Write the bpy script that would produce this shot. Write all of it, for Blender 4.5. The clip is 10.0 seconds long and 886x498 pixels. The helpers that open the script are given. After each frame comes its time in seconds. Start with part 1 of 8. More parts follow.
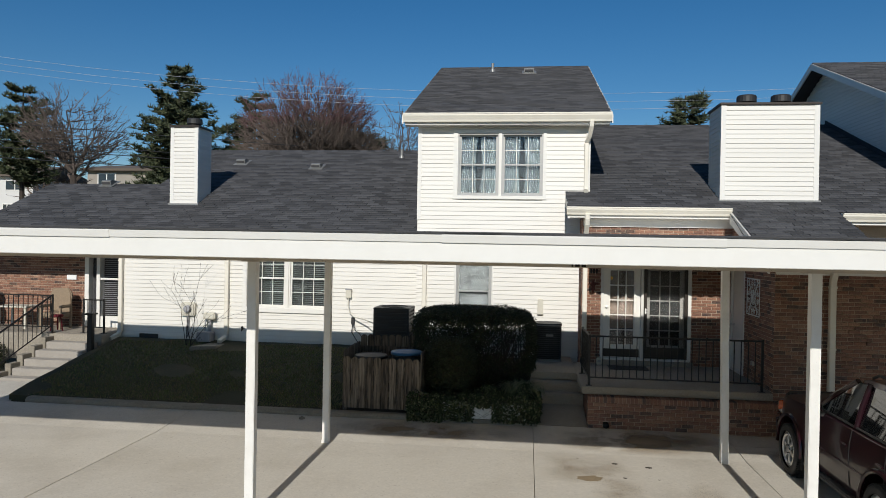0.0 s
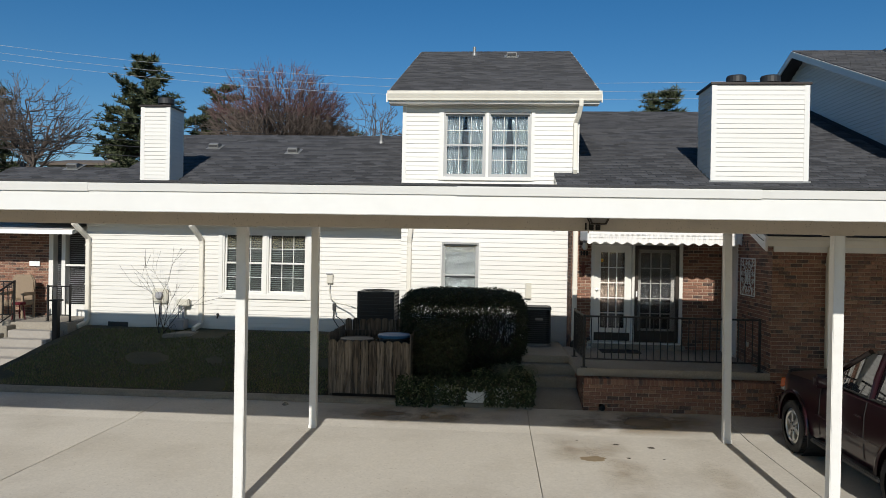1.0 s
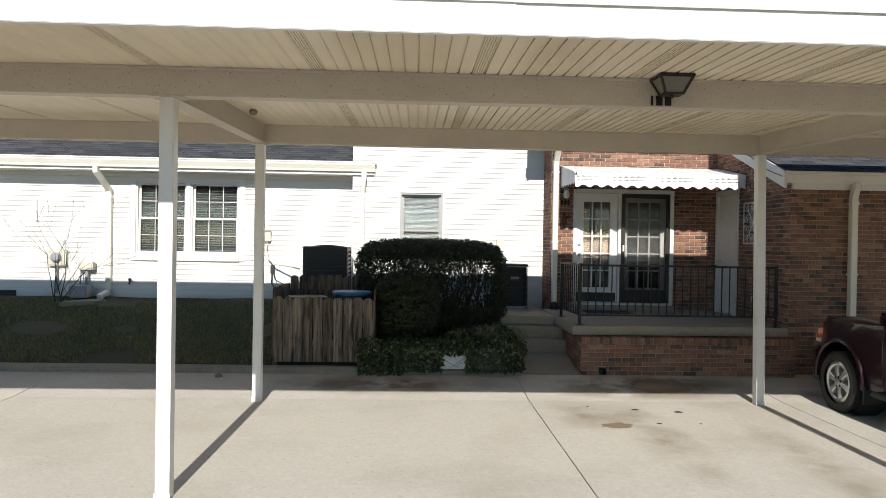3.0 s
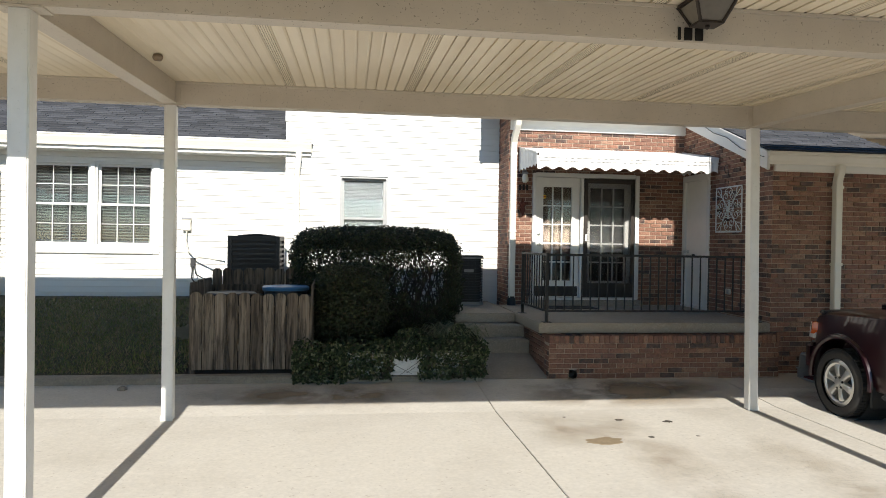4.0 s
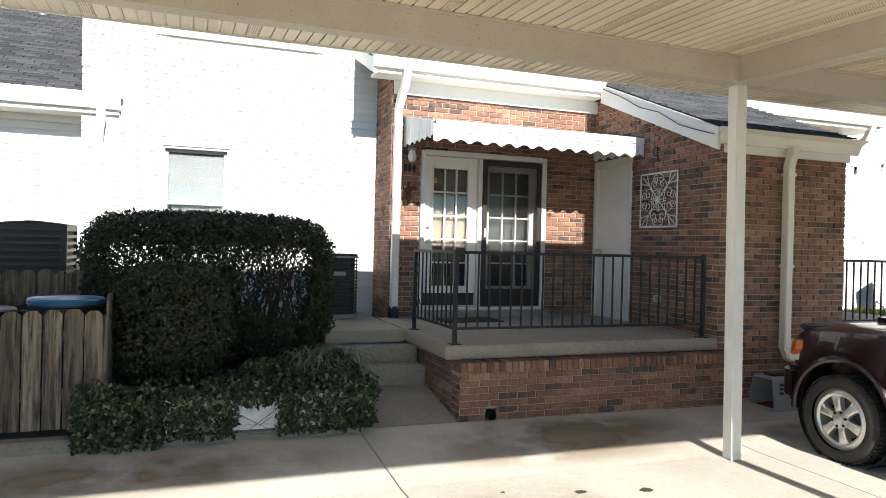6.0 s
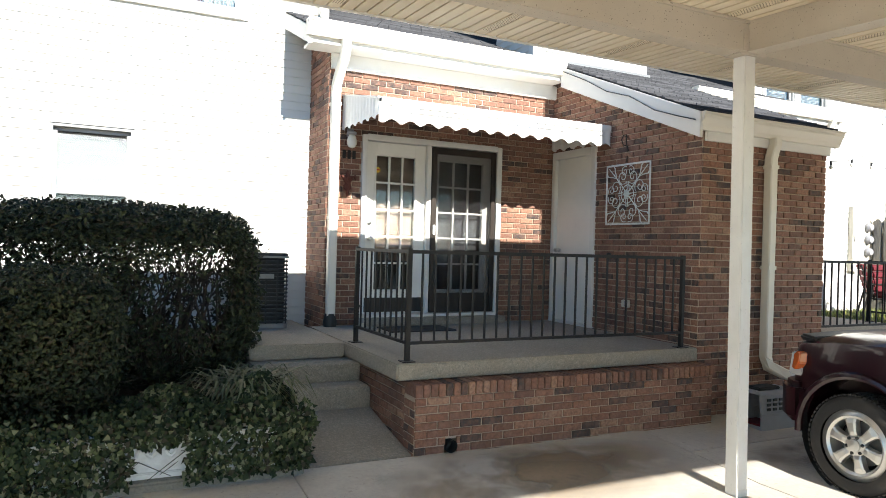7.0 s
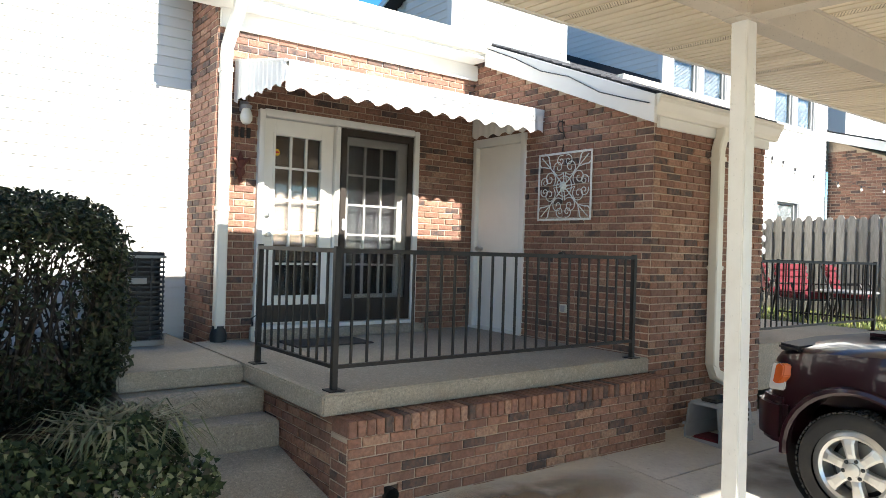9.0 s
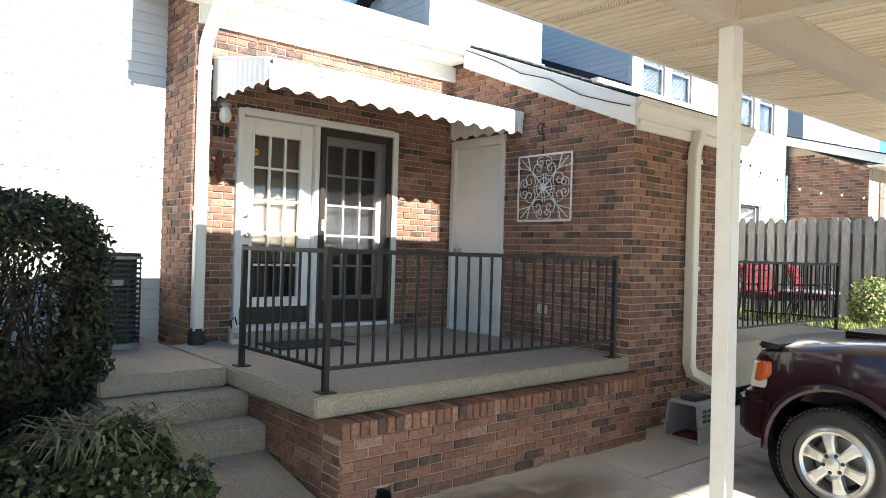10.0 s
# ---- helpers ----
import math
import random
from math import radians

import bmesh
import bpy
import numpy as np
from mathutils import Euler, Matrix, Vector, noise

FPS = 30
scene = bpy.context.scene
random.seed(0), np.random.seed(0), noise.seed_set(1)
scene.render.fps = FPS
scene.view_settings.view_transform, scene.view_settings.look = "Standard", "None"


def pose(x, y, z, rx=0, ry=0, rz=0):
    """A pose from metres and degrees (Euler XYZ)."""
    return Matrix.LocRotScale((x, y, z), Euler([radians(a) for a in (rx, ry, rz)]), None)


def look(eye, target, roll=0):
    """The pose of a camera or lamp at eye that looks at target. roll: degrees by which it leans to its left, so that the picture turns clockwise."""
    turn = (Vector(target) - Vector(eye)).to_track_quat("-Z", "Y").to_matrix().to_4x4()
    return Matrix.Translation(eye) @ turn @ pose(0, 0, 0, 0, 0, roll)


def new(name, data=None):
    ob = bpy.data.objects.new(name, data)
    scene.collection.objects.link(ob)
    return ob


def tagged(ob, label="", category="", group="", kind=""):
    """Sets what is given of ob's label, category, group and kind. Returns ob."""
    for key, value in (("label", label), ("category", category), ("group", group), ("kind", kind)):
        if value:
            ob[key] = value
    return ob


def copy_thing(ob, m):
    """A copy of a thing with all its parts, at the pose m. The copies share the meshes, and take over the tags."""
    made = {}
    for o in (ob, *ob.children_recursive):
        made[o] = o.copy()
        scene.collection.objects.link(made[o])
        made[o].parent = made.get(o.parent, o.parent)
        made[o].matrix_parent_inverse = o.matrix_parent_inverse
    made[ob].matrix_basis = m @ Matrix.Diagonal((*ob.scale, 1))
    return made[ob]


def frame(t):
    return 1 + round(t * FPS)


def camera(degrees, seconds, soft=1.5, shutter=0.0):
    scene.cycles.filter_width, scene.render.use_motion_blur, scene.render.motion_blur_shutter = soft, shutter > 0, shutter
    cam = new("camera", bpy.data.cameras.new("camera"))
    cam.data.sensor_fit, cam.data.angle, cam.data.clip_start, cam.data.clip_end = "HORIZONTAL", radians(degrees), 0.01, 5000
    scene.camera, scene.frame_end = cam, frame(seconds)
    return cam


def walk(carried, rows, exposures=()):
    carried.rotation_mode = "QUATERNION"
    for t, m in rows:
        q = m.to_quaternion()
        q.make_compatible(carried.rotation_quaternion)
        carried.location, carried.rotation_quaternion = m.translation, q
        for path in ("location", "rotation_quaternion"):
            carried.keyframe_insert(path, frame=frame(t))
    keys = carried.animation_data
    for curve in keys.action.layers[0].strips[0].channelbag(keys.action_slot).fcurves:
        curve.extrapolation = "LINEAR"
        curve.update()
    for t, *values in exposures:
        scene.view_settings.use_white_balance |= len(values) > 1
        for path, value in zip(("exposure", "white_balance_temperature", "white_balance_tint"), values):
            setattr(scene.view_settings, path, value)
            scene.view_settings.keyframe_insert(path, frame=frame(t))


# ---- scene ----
cam = camera(65.1, 10.0, soft=0.8)
PATH = [
    (0, (0.162, 0.067, 3.324), (-0.079, 2.052, 3.311), 1.0),
    (0.5, (-0.033, 0.216, 3.132), (-0.224, 2.207, 3.12), 1.0),
    (1, (-0.293, 0.504, 2.91), (-0.441, 2.498, 2.9), 1.0),
    (1.5, (-0.561, 0.872, 2.702), (-0.663, 2.87, 2.69), 1.0),
    (2, (-0.811, 1.36, 2.394), (-0.86, 3.36, 2.384), 1.0),
    (3.5, (-1.237, 3.249, 1.912), (-1.079, 5.243, 1.891), 0.9),
    (4, (-1.284, 3.941, 1.86), (-1.021, 5.923, 1.838), 0.9),
    (4.5, (-1.3, 4.629, 1.844), (-0.914, 6.591, 1.818), 1.0),
    (5, (-1.268, 5.292, 1.823), (-0.77, 7.229, 1.799), 1.1),
    (5.5, (-1.248, 5.949, 1.78), (-0.652, 7.858, 1.766), 1.3),
    (7, (-0.947, 7.706, 1.751), (-0.066, 9.501, 1.745), 1.6),
    (7.5, (-0.866, 8.127, 1.748), (0.095, 9.881, 1.744), 1.7),
    (8, (-0.792, 8.491, 1.737), (0.248, 10.199, 1.735), 1.6),
    (8.5, (-0.779, 8.776, 1.735), (0.347, 10.429, 1.733), 1.7),
    (9, (-0.815, 8.947, 1.737), (0.382, 10.549, 1.736), 1.7),
    (9.5, (-0.882, 9.027, 1.733), (0.363, 10.592, 1.736), 1.8),
    (10, (-0.967, 9.079, 1.721), (0.317, 10.612, 1.729), 1.7),
]
EXPOSURES = [(0, -0.31), (1, -0.2), (2, 0.02), (3.5, 0.46), (4.5, 0.77), (5.5, 1.02), (7, 1.45), (8.5, 1.73), (10, 1.83)]
walk(cam, [(t, look(eye, target, roll)) for t, eye, target, roll in PATH], EXPOSURES)

# ---- light ----
SUN_UP = radians(30.5)
world = bpy.data.worlds.new("clear_sky")
scene.world = world
world.use_nodes = True
sky = world.node_tree.nodes.new("ShaderNodeTexSky")
sky.sky_type, sky.sun_disc = "NISHITA", False
sky.sun_elevation, sky.sun_rotation = SUN_UP, math.pi
sky.air_density, sky.dust_density, sky.ozone_density = 1.0, 0.1, 4.0
back = world.node_tree.nodes["Background"]
back.inputs["Strength"].default_value = 0.086
deep = world.node_tree.nodes.new("ShaderNodeHueSaturation")
deep.inputs["Saturation"].default_value = 1.3
world.node_tree.links.new(sky.outputs["Color"], deep.inputs["Color"])
world.node_tree.links.new(deep.outputs["Color"], back.inputs["Color"])
lamp = bpy.data.lights.new("sun", "SUN")
lamp.energy, lamp.angle, lamp.color = 5.0, radians(0.5), (1.0, 0.965, 0.905)
sun = new("sun", lamp)
sun.matrix_world = look((0, -20, 20 * math.tan(SUN_UP)), (0, 0, 0))


# ---- materials ----
def mat(name, color, rough=0.6, metal=0.0, vary=0.0, grain=0.0, grain_size=40.0, stain=0.0, stain_size=1.5,
        stain_color=None, bump=0.0, spec=0.5, coat=0.0, stretch=(1, 1, 1), alpha=1.0, trans=0.0, palette=None, speck=0.0, speck_size=60.0, speck_color=(0.02, 0.015, 0.01)):
    """A paint or stone: base colour, tint by piece, fine grain, broad stains, small specks, relief."""
    m = bpy.data.materials.new(name)
    m.use_nodes = True
    t = m.node_tree
    n, ln = t.nodes, t.links
    b = n["Principled BSDF"]
    b.inputs["Roughness"].default_value, b.inputs["Metallic"].default_value = rough, metal
    b.inputs["Specular IOR Level"].default_value = spec
    b.inputs["Coat Weight"].default_value = coat
    b.inputs["Coat Roughness"].default_value = 0.04
    b.inputs["Transmission Weight"].default_value = trans
    b.inputs["Alpha"].default_value = alpha
    b.inputs["Base Color"].default_value = (*color, 1)
    last = None
    if palette or vary:
        info, isl = n.new("ShaderNodeObjectInfo"), n.new("ShaderNodeNewGeometry")
        add, fr = n.new("ShaderNodeMath"), n.new("ShaderNodeMath")
        add.operation, fr.operation = "ADD", "FRACT"
        ln.new(info.outputs["Random"], add.inputs[0]), ln.new(isl.outputs["Random Per Island"], add.inputs[1])
        ln.new(add.outputs[0], fr.inputs[0])
        ramp = n.new("ShaderNodeValToRGB")
        cols = palette or [tuple(c * (1 - vary) for c in color), color, tuple(min(1, c * (1 + vary)) for c in color)]
        el = ramp.color_ramp.elements
        if palette:
            ramp.color_ramp.interpolation = "CONSTANT"
        while len(el) < len(cols):
            el.new(0.5)
        for i, c in enumerate(cols):
            el[i].position, el[i].color = i / (len(cols) if palette else len(cols) - 1), (*c, 1)
        ln.new(fr.outputs[0], ramp.inputs[0])
        last = ramp.outputs[0]
    co = n.new("ShaderNodeTexCoord")
    mp = n.new("ShaderNodeMapping")
    mp.inputs["Scale"].default_value = stretch
    each, shift = n.new("ShaderNodeObjectInfo"), n.new("ShaderNodeVectorMath")
    shift.operation = "MULTIPLY_ADD"
    ln.new(each.outputs["Random"], shift.inputs[0])
    shift.inputs[1].default_value = (37, 61, 17)
    ln.new(co.outputs["Object"], shift.inputs[2])
    ln.new(shift.outputs[0], mp.inputs["Vector"])

    def layer(scale, detail, c2, amount, lo, hi, soft=True):
        nonlocal last
        tx = n.new("ShaderNodeTexNoise")
        tx.inputs["Scale"].default_value, tx.inputs["Detail"].default_value = scale, detail
        ln.new(mp.outputs[0], tx.inputs["Vector"])
        mr = n.new("ShaderNodeMapRange")
        mr.inputs["From Min"].default_value, mr.inputs["From Max"].default_value = lo, hi
        mr.inputs["To Max"].default_value = amount
        ln.new(tx.outputs["Fac"], mr.inputs["Value"])
        mx = n.new("ShaderNodeMix")
        mx.data_type = "RGBA"
        mx.inputs["B"].default_value = (*c2, 1)
        if last:
            ln.new(last, mx.inputs["A"])
        else:
            mx.inputs["A"].default_value = (*color, 1)
        ln.new(mr.outputs[0], mx.inputs["Factor"])
        last = mx.outputs["Result"]
        return tx

    g = None
    if stain:
        layer(stain_size, 5, stain_color or tuple(c * 0.55 for c in color), stain, 0.45, 0.75)
    if grain:
        g = layer(grain_size, 4, tuple(c * 0.5 for c in color), grain, 0.35, 0.75)
        layer(grain_size * 0.37, 3, tuple(min(1, c * 1.35) for c in color), grain * 0.7, 0.5, 0.8)
    if speck:
        layer(speck_size, 2, speck_color, speck, 0.66, 0.72)
    if last:
        ln.new(last, b.inputs["Base Color"])
    if bump:
        if g is None:
            g = n.new("ShaderNodeTexNoise")
            g.inputs["Scale"].default_value, g.inputs["Detail"].default_value = grain_size, 4
            ln.new(mp.outputs[0], g.inputs["Vector"])
        bp = n.new("ShaderNodeBump")
        bp.inputs["Strength"].default_value, bp.inputs["Distance"].default_value = bump, 0.01
        ln.new(g.outputs["Fac"], bp.inputs["Height"])
        ln.new(bp.outputs[0], b.inputs["Normal"])
    return m


BRICK = mat("brick", (0.23, 0.112, 0.075), 0.9, grain=0.8, grain_size=42, bump=1.0, stain=0.45, stain_size=13, stain_color=(0.32, 0.2, 0.14), speck=0.6, speck_size=110, speck_color=(0.07, 0.04, 0.03),
            palette=[(0.292, 0.139, 0.0864), (0.211, 0.103, 0.0691), (0.339, 0.18, 0.117), (0.17, 0.0866, 0.0616), (0.298, 0.148, 0.095), (0.045, 0.039, 0.038), (0.246, 0.116, 0.0756), (0.386, 0.228, 0.151), (0.193, 0.0958, 0.0648), (0.275, 0.139, 0.0907), (0.228, 0.108, 0.0713), (0.05, 0.042, 0.04), (0.263, 0.128, 0.0821)])
MORTAR = mat("mortar", (0.47, 0.37, 0.275), 0.95, grain=0.35, grain_size=80, bump=0.5, stain=0.3)
SIDING = mat("vinyl_siding", (0.68, 0.66, 0.605), 0.5, vary=0.025, grain=0.02, grain_size=14, stain=0.05, stain_size=0.9, stain_color=(0.6, 0.56, 0.47), stretch=(0.3, 0.3, 1), spec=0.35)
TRIM = mat("white_trim", (0.72, 0.705, 0.655), 0.45, grain=0.06, grain_size=9, stain=0.14, stain_size=2.5, stain_color=(0.58, 0.53, 0.43), spec=0.4)
GUTTER = mat("cream_aluminium", (0.74, 0.70, 0.60), 0.4, grain=0.06, grain_size=6, stain=0.22, stain_size=2.0, stain_color=(0.5, 0.45, 0.34))
SOFFIT = mat("cream_vinyl_soffit", (0.78, 0.68, 0.515), 0.45, vary=0.02, grain=0.08, grain_size=8, stain=0.5, stain_size=1.4, stain_color=(0.5, 0.4, 0.25), stretch=(1.6, 0.25, 1), spec=0.4)
# base colour lowered to carry the carport's shade; stains and specks are wear
BEAM = mat("weathered_shade_toned_beam", (0.55, 0.485, 0.395), 0.55, grain=0.12, grain_size=7, stain=0.25, stain_size=2.2, stain_color=(0.45, 0.39, 0.3), speck=0.6, speck_size=75)
POST = mat("white_painted_steel", (0.72, 0.705, 0.66), 0.4, grain=0.07, grain_size=12, stain=0.22, stain_size=3, stain_color=(0.5, 0.44, 0.35), speck=0.12, speck_size=45)
SHINGLE = mat("asphalt_shingle", (0.068, 0.068, 0.071), 0.85, spec=0.25, vary=0.42, grain=0.5, grain_size=90, bump=0.6, stain=0.2, stain_size=0.8, stain_color=(0.05, 0.05, 0.053))
CONCRETE = mat("drive_concrete", (0.545, 0.508, 0.44), 0.9, vary=0.03, grain=0.25, grain_size=30, bump=0.2, stain=0.6, stain_size=0.8, stain_color=(0.36, 0.32, 0.26), speck=0.35, speck_size=25, speck_color=(0.24, 0.2, 0.15))
AGGREGATE = mat("exposed_aggregate", (0.34, 0.3, 0.24), 0.92, grain=0.85, grain_size=95, bump=0.9, stain=0.45, stain_size=1.6, stain_color=(0.2, 0.165, 0.125), speck=0.8, speck_size=85, speck_color=(0.52, 0.46, 0.38))
KERB = mat("old_kerb_concrete", (0.27, 0.24, 0.19), 0.93, grain=0.5, grain_size=50, bump=0.6, stain=0.6, stain_size=2.2, stain_color=(0.14, 0.12, 0.09))
OIL = mat("oil_stain", (0.25, 0.19, 0.115), 0.75, grain=0.4, grain_size=25)
VENT_DARK = mat("dark_vent_hole", (0.16, 0.125, 0.08), 0.9)
# dark ground for the out-of-view lane that lowers bounced light
UNSEEN_ASPHALT = mat("asphalt", (0.055, 0.053, 0.05), 0.93, grain=0.5, grain_size=80, bump=0.6, stain=0.4, stain_size=0.6, stain_color=(0.08, 0.075, 0.07))
STREAK = mat("tan_water_stain", (0.34, 0.255, 0.16), 0.9, grain=0.3, grain_size=25)
st = STREAK.node_tree
spot, cloud, tone, thin = st.nodes.new("ShaderNodeTexGradient"), st.nodes.new("ShaderNodeTexNoise"), st.nodes.new("ShaderNodeMapRange"), st.nodes.new("ShaderNodeMath")
coord, centre = st.nodes.new("ShaderNodeTexCoord"), st.nodes.new("ShaderNodeMapping")
spot.gradient_type, thin.operation = "SPHERICAL", "MULTIPLY"
centre.inputs["Location"].default_value, centre.inputs["Scale"].default_value = (-1, -1, 0), (2, 2, 0)
st.links.new(coord.outputs["Generated"], centre.inputs["Vector"])
st.links.new(centre.outputs[0], spot.inputs["Vector"])
st.links.new(coord.outputs["Object"], cloud.inputs["Vector"])
cloud.inputs["Scale"].default_value, cloud.inputs["Detail"].default_value = 2.2, 6
tone.inputs["From Min"].default_value, tone.inputs["From Max"].default_value, tone.inputs["To Max"].default_value = 0.35, 0.7, 0.55
st.links.new(cloud.outputs["Fac"], tone.inputs["Value"])
st.links.new(tone.outputs[0], thin.inputs[0])
st.links.new(spot.outputs["Fac"], thin.inputs[1])
st.links.new(thin.outputs[0], st.nodes["Principled BSDF"].inputs["Alpha"])
GRIME = STREAK.copy()
GRIME.name = "washed_dirt"
GRIME.node_tree.nodes[tone.name].inputs["To Max"].default_value = 0.95
GRIME.node_tree.nodes[tone.name].inputs["From Max"].default_value = 0.55
DIRT = mat("dark_debris", (0.05, 0.04, 0.03), 0.9)
SOIL = mat("mulch_soil", (0.055, 0.038, 0.026), 0.97, grain=0.6, grain_size=40, bump=1.0, stain=0.4, stain_size=4, stain_color=(0.09, 0.06, 0.04))
TURF = mat("turf", (0.05, 0.047, 0.022), 0.95, grain=0.5, grain_size=30, bump=0.8, stain=0.6, stain_size=1.3, stain_color=(0.11, 0.085, 0.045))
GRASS = mat("grass_blade", (0.085, 0.12, 0.03), 0.7, palette=[(0.09, 0.115, 0.025), (0.14, 0.165, 0.04), (0.2, 0.15, 0.075), (0.1, 0.125, 0.03), (0.24, 0.18, 0.1)])
EARTH = mat("open_ground", (0.12, 0.115, 0.07), 0.95, grain=0.4, grain_size=3, stain=0.6, stain_size=0.06, stain_color=(0.16, 0.14, 0.09))
IRON = mat("black_iron", (0.012, 0.011, 0.010), 0.5, spec=0.3, grain=0.2, grain_size=30, bump=0.1, stain=0.25, stain_size=6, stain_color=(0.05, 0.035, 0.025))
GLASS = mat("window_glass", (0.02, 0.024, 0.03), 0.03, spec=0.9)
PANE = mat("clear_pane", (0.9, 0.95, 0.95), 0.02, trans=1.0, spec=0.5)
# near-black colour stands in for shade inside rooms, openings, grilles and wheels
DARK = mat("painted_interior_shade", (0.035, 0.034, 0.035), 0.8)
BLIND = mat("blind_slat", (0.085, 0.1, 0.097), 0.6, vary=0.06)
# white slats coloured dark grey, to offset overexposure in full sun
BLIND_DIMMED = mat("dimmed_blind_slat", (0.08, 0.087, 0.09), 0.6, vary=0.05)
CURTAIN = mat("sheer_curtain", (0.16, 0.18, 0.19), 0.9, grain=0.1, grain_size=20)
SHADE_CLOTH = mat("brown_window_shade", (0.15, 0.105, 0.08), 0.9, vary=0.12, grain=0.2, grain_size=30, stretch=(1, 1, 8))
DOOR_WHITE = mat("white_door_paint", (0.78, 0.76, 0.7), 0.4, grain=0.05, grain_size=8, stain=0.12, stain_size=3)
SCREEN = mat("storm_door_screen", (0.02, 0.018, 0.018), 0.25, alpha=0.3)
BRONZE = mat("dark_bronze", (0.035, 0.026, 0.02), 0.45, metal=0.3, grain=0.2, grain_size=20)
STEEL = mat("brushed_steel", (0.6, 0.6, 0.58), 0.3, metal=1.0)
GREY_FRAME = mat("grey_window_metal", (0.36, 0.36, 0.345), 0.45, metal=0.2)
AWNING = mat("white_awning_metal", (0.80, 0.78, 0.73), 0.38, grain=0.06, grain_size=10, stain=0.25, stain_size=4, stain_color=(0.5, 0.46, 0.4))
PICKET = mat("weathered_picket", (0.2, 0.155, 0.115), 0.93, grain=1.0, grain_size=13, bump=1.0, stretch=(3.5, 3.5, 0.16), stain=0.95, stain_size=5.5, stain_color=(0.03, 0.022, 0.017), speck=0.95, speck_size=9, speck_color=(0.02, 0.015, 0.012),
             palette=[(0.17, 0.135, 0.1), (0.23, 0.19, 0.145), (0.13, 0.1, 0.072), (0.28, 0.235, 0.185), (0.17, 0.135, 0.1)])
# dark weathering streaks run down the pickets
pk = PICKET.node_tree
worn, fade, dark, way, place = pk.nodes.new("ShaderNodeTexNoise"), pk.nodes.new("ShaderNodeMapRange"), pk.nodes.new("ShaderNodeMix"), pk.nodes.new("ShaderNodeMapping"), pk.nodes.new("ShaderNodeTexCoord")
way.inputs["Scale"].default_value = (1, 1, 0.09)
worn.inputs["Scale"].default_value, worn.inputs["Detail"].default_value, worn.inputs["Roughness"].default_value = 26, 5, 0.65
fade.inputs["From Min"].default_value, fade.inputs["From Max"].default_value, fade.inputs["To Max"].default_value = 0.46, 0.62, 0.85
dark.data_type = "RGBA"
dark.inputs["B"].default_value = (0.028, 0.022, 0.017, 1)
skin = pk.nodes["Principled BSDF"].inputs["Base Color"]
pk.links.new(skin.links[0].from_socket, dark.inputs["A"])
pk.links.new(place.outputs["Object"], way.inputs["Vector"])
pk.links.new(way.outputs[0], worn.inputs["Vector"])
pk.links.new(worn.outputs["Fac"], fade.inputs["Value"])
pk.links.new(fade.outputs[0], dark.inputs["Factor"])
pk.links.new(dark.outputs["Result"], skin)
GREY_PICKET = mat("silver_picket", (0.34, 0.315, 0.27), 0.93, grain=0.7, grain_size=22, bump=0.8, stretch=(3, 3, 0.3), vary=0.3, stain=0.4, stain_size=2)
BARK = mat("bark", (0.05, 0.038, 0.03), 0.95, grain=0.5, grain_size=25, bump=0.8, stretch=(1, 1, 0.3))
TWIG = mat("bare_twig", (0.11, 0.085, 0.07), 0.9, vary=0.3)
TWIG_RED = mat("reddish_twig", (0.125, 0.068, 0.068), 0.9, vary=0.3)
BOX_LEAF = mat("hedge_leaf", (0.03, 0.045, 0.016), 0.5, spec=0.22, palette=[(0.02, 0.027, 0.012), (0.034, 0.042, 0.018), (0.016, 0.022, 0.01), (0.06, 0.068, 0.03), (0.03, 0.034, 0.016), (0.045, 0.036, 0.02)])
IVY_LEAF = mat("ivy_leaf", (0.045, 0.075, 0.026), 0.6, spec=0.15, palette=[(0.018, 0.028, 0.011), (0.03, 0.044, 0.015), (0.016, 0.024, 0.01), (0.04, 0.035, 0.02), (0.07, 0.085, 0.035), (0.022, 0.032, 0.012), (0.02, 0.03, 0.012), (0.14, 0.145, 0.08)])
BLADE_LEAF = mat("liriope_blade", (0.11, 0.12, 0.055), 0.6, palette=[(0.07, 0.09, 0.035), (0.16, 0.155, 0.08), (0.11, 0.12, 0.05), (0.22, 0.2, 0.12)])
LIME_LEAF = mat("bright_shrub_leaf", (0.16, 0.2, 0.04), 0.5, palette=[(0.10, 0.15, 0.03), (0.2, 0.24, 0.05), (0.3, 0.29, 0.08), (0.06, 0.1, 0.025)])
NEEDLE = mat("pine_needles", (0.045, 0.06, 0.025), 0.8, palette=[(0.035, 0.048, 0.02), (0.06, 0.075, 0.03), (0.08, 0.09, 0.04), (0.045, 0.055, 0.028)])
PAINT = mat("maroon_car_paint", (0.016, 0.0018, 0.005), 0.28, metal=0.0, spec=0.25, coat=0.6, grain=0.12, grain_size=300, stain=0.1, stain_size=3, stain_color=(0.03, 0.008, 0.01))
TYRE = mat("tyre_rubber", (0.022, 0.021, 0.02), 0.85, grain=0.3, grain_size=40, stain=0.5, stain_size=6, stain_color=(0.06, 0.05, 0.04))
ALLOY = mat("silver_alloy", (0.62, 0.61, 0.58), 0.32, metal=0.75, grain=0.08, grain_size=25)
BLACK_PLASTIC = mat("black_plastic", (0.02, 0.02, 0.02), 0.55)
AMBER = mat("amber_lens", (0.5, 0.09, 0.015), 0.12, coat=0.6)
CLEAR_LENS = mat("clear_lens", (0.7, 0.7, 0.68), 0.08, metal=0.4, coat=0.5)
CAR_GLASS = mat("tinted_car_glass", (0.012, 0.013, 0.014), 0.03, spec=0.9, coat=0.5)
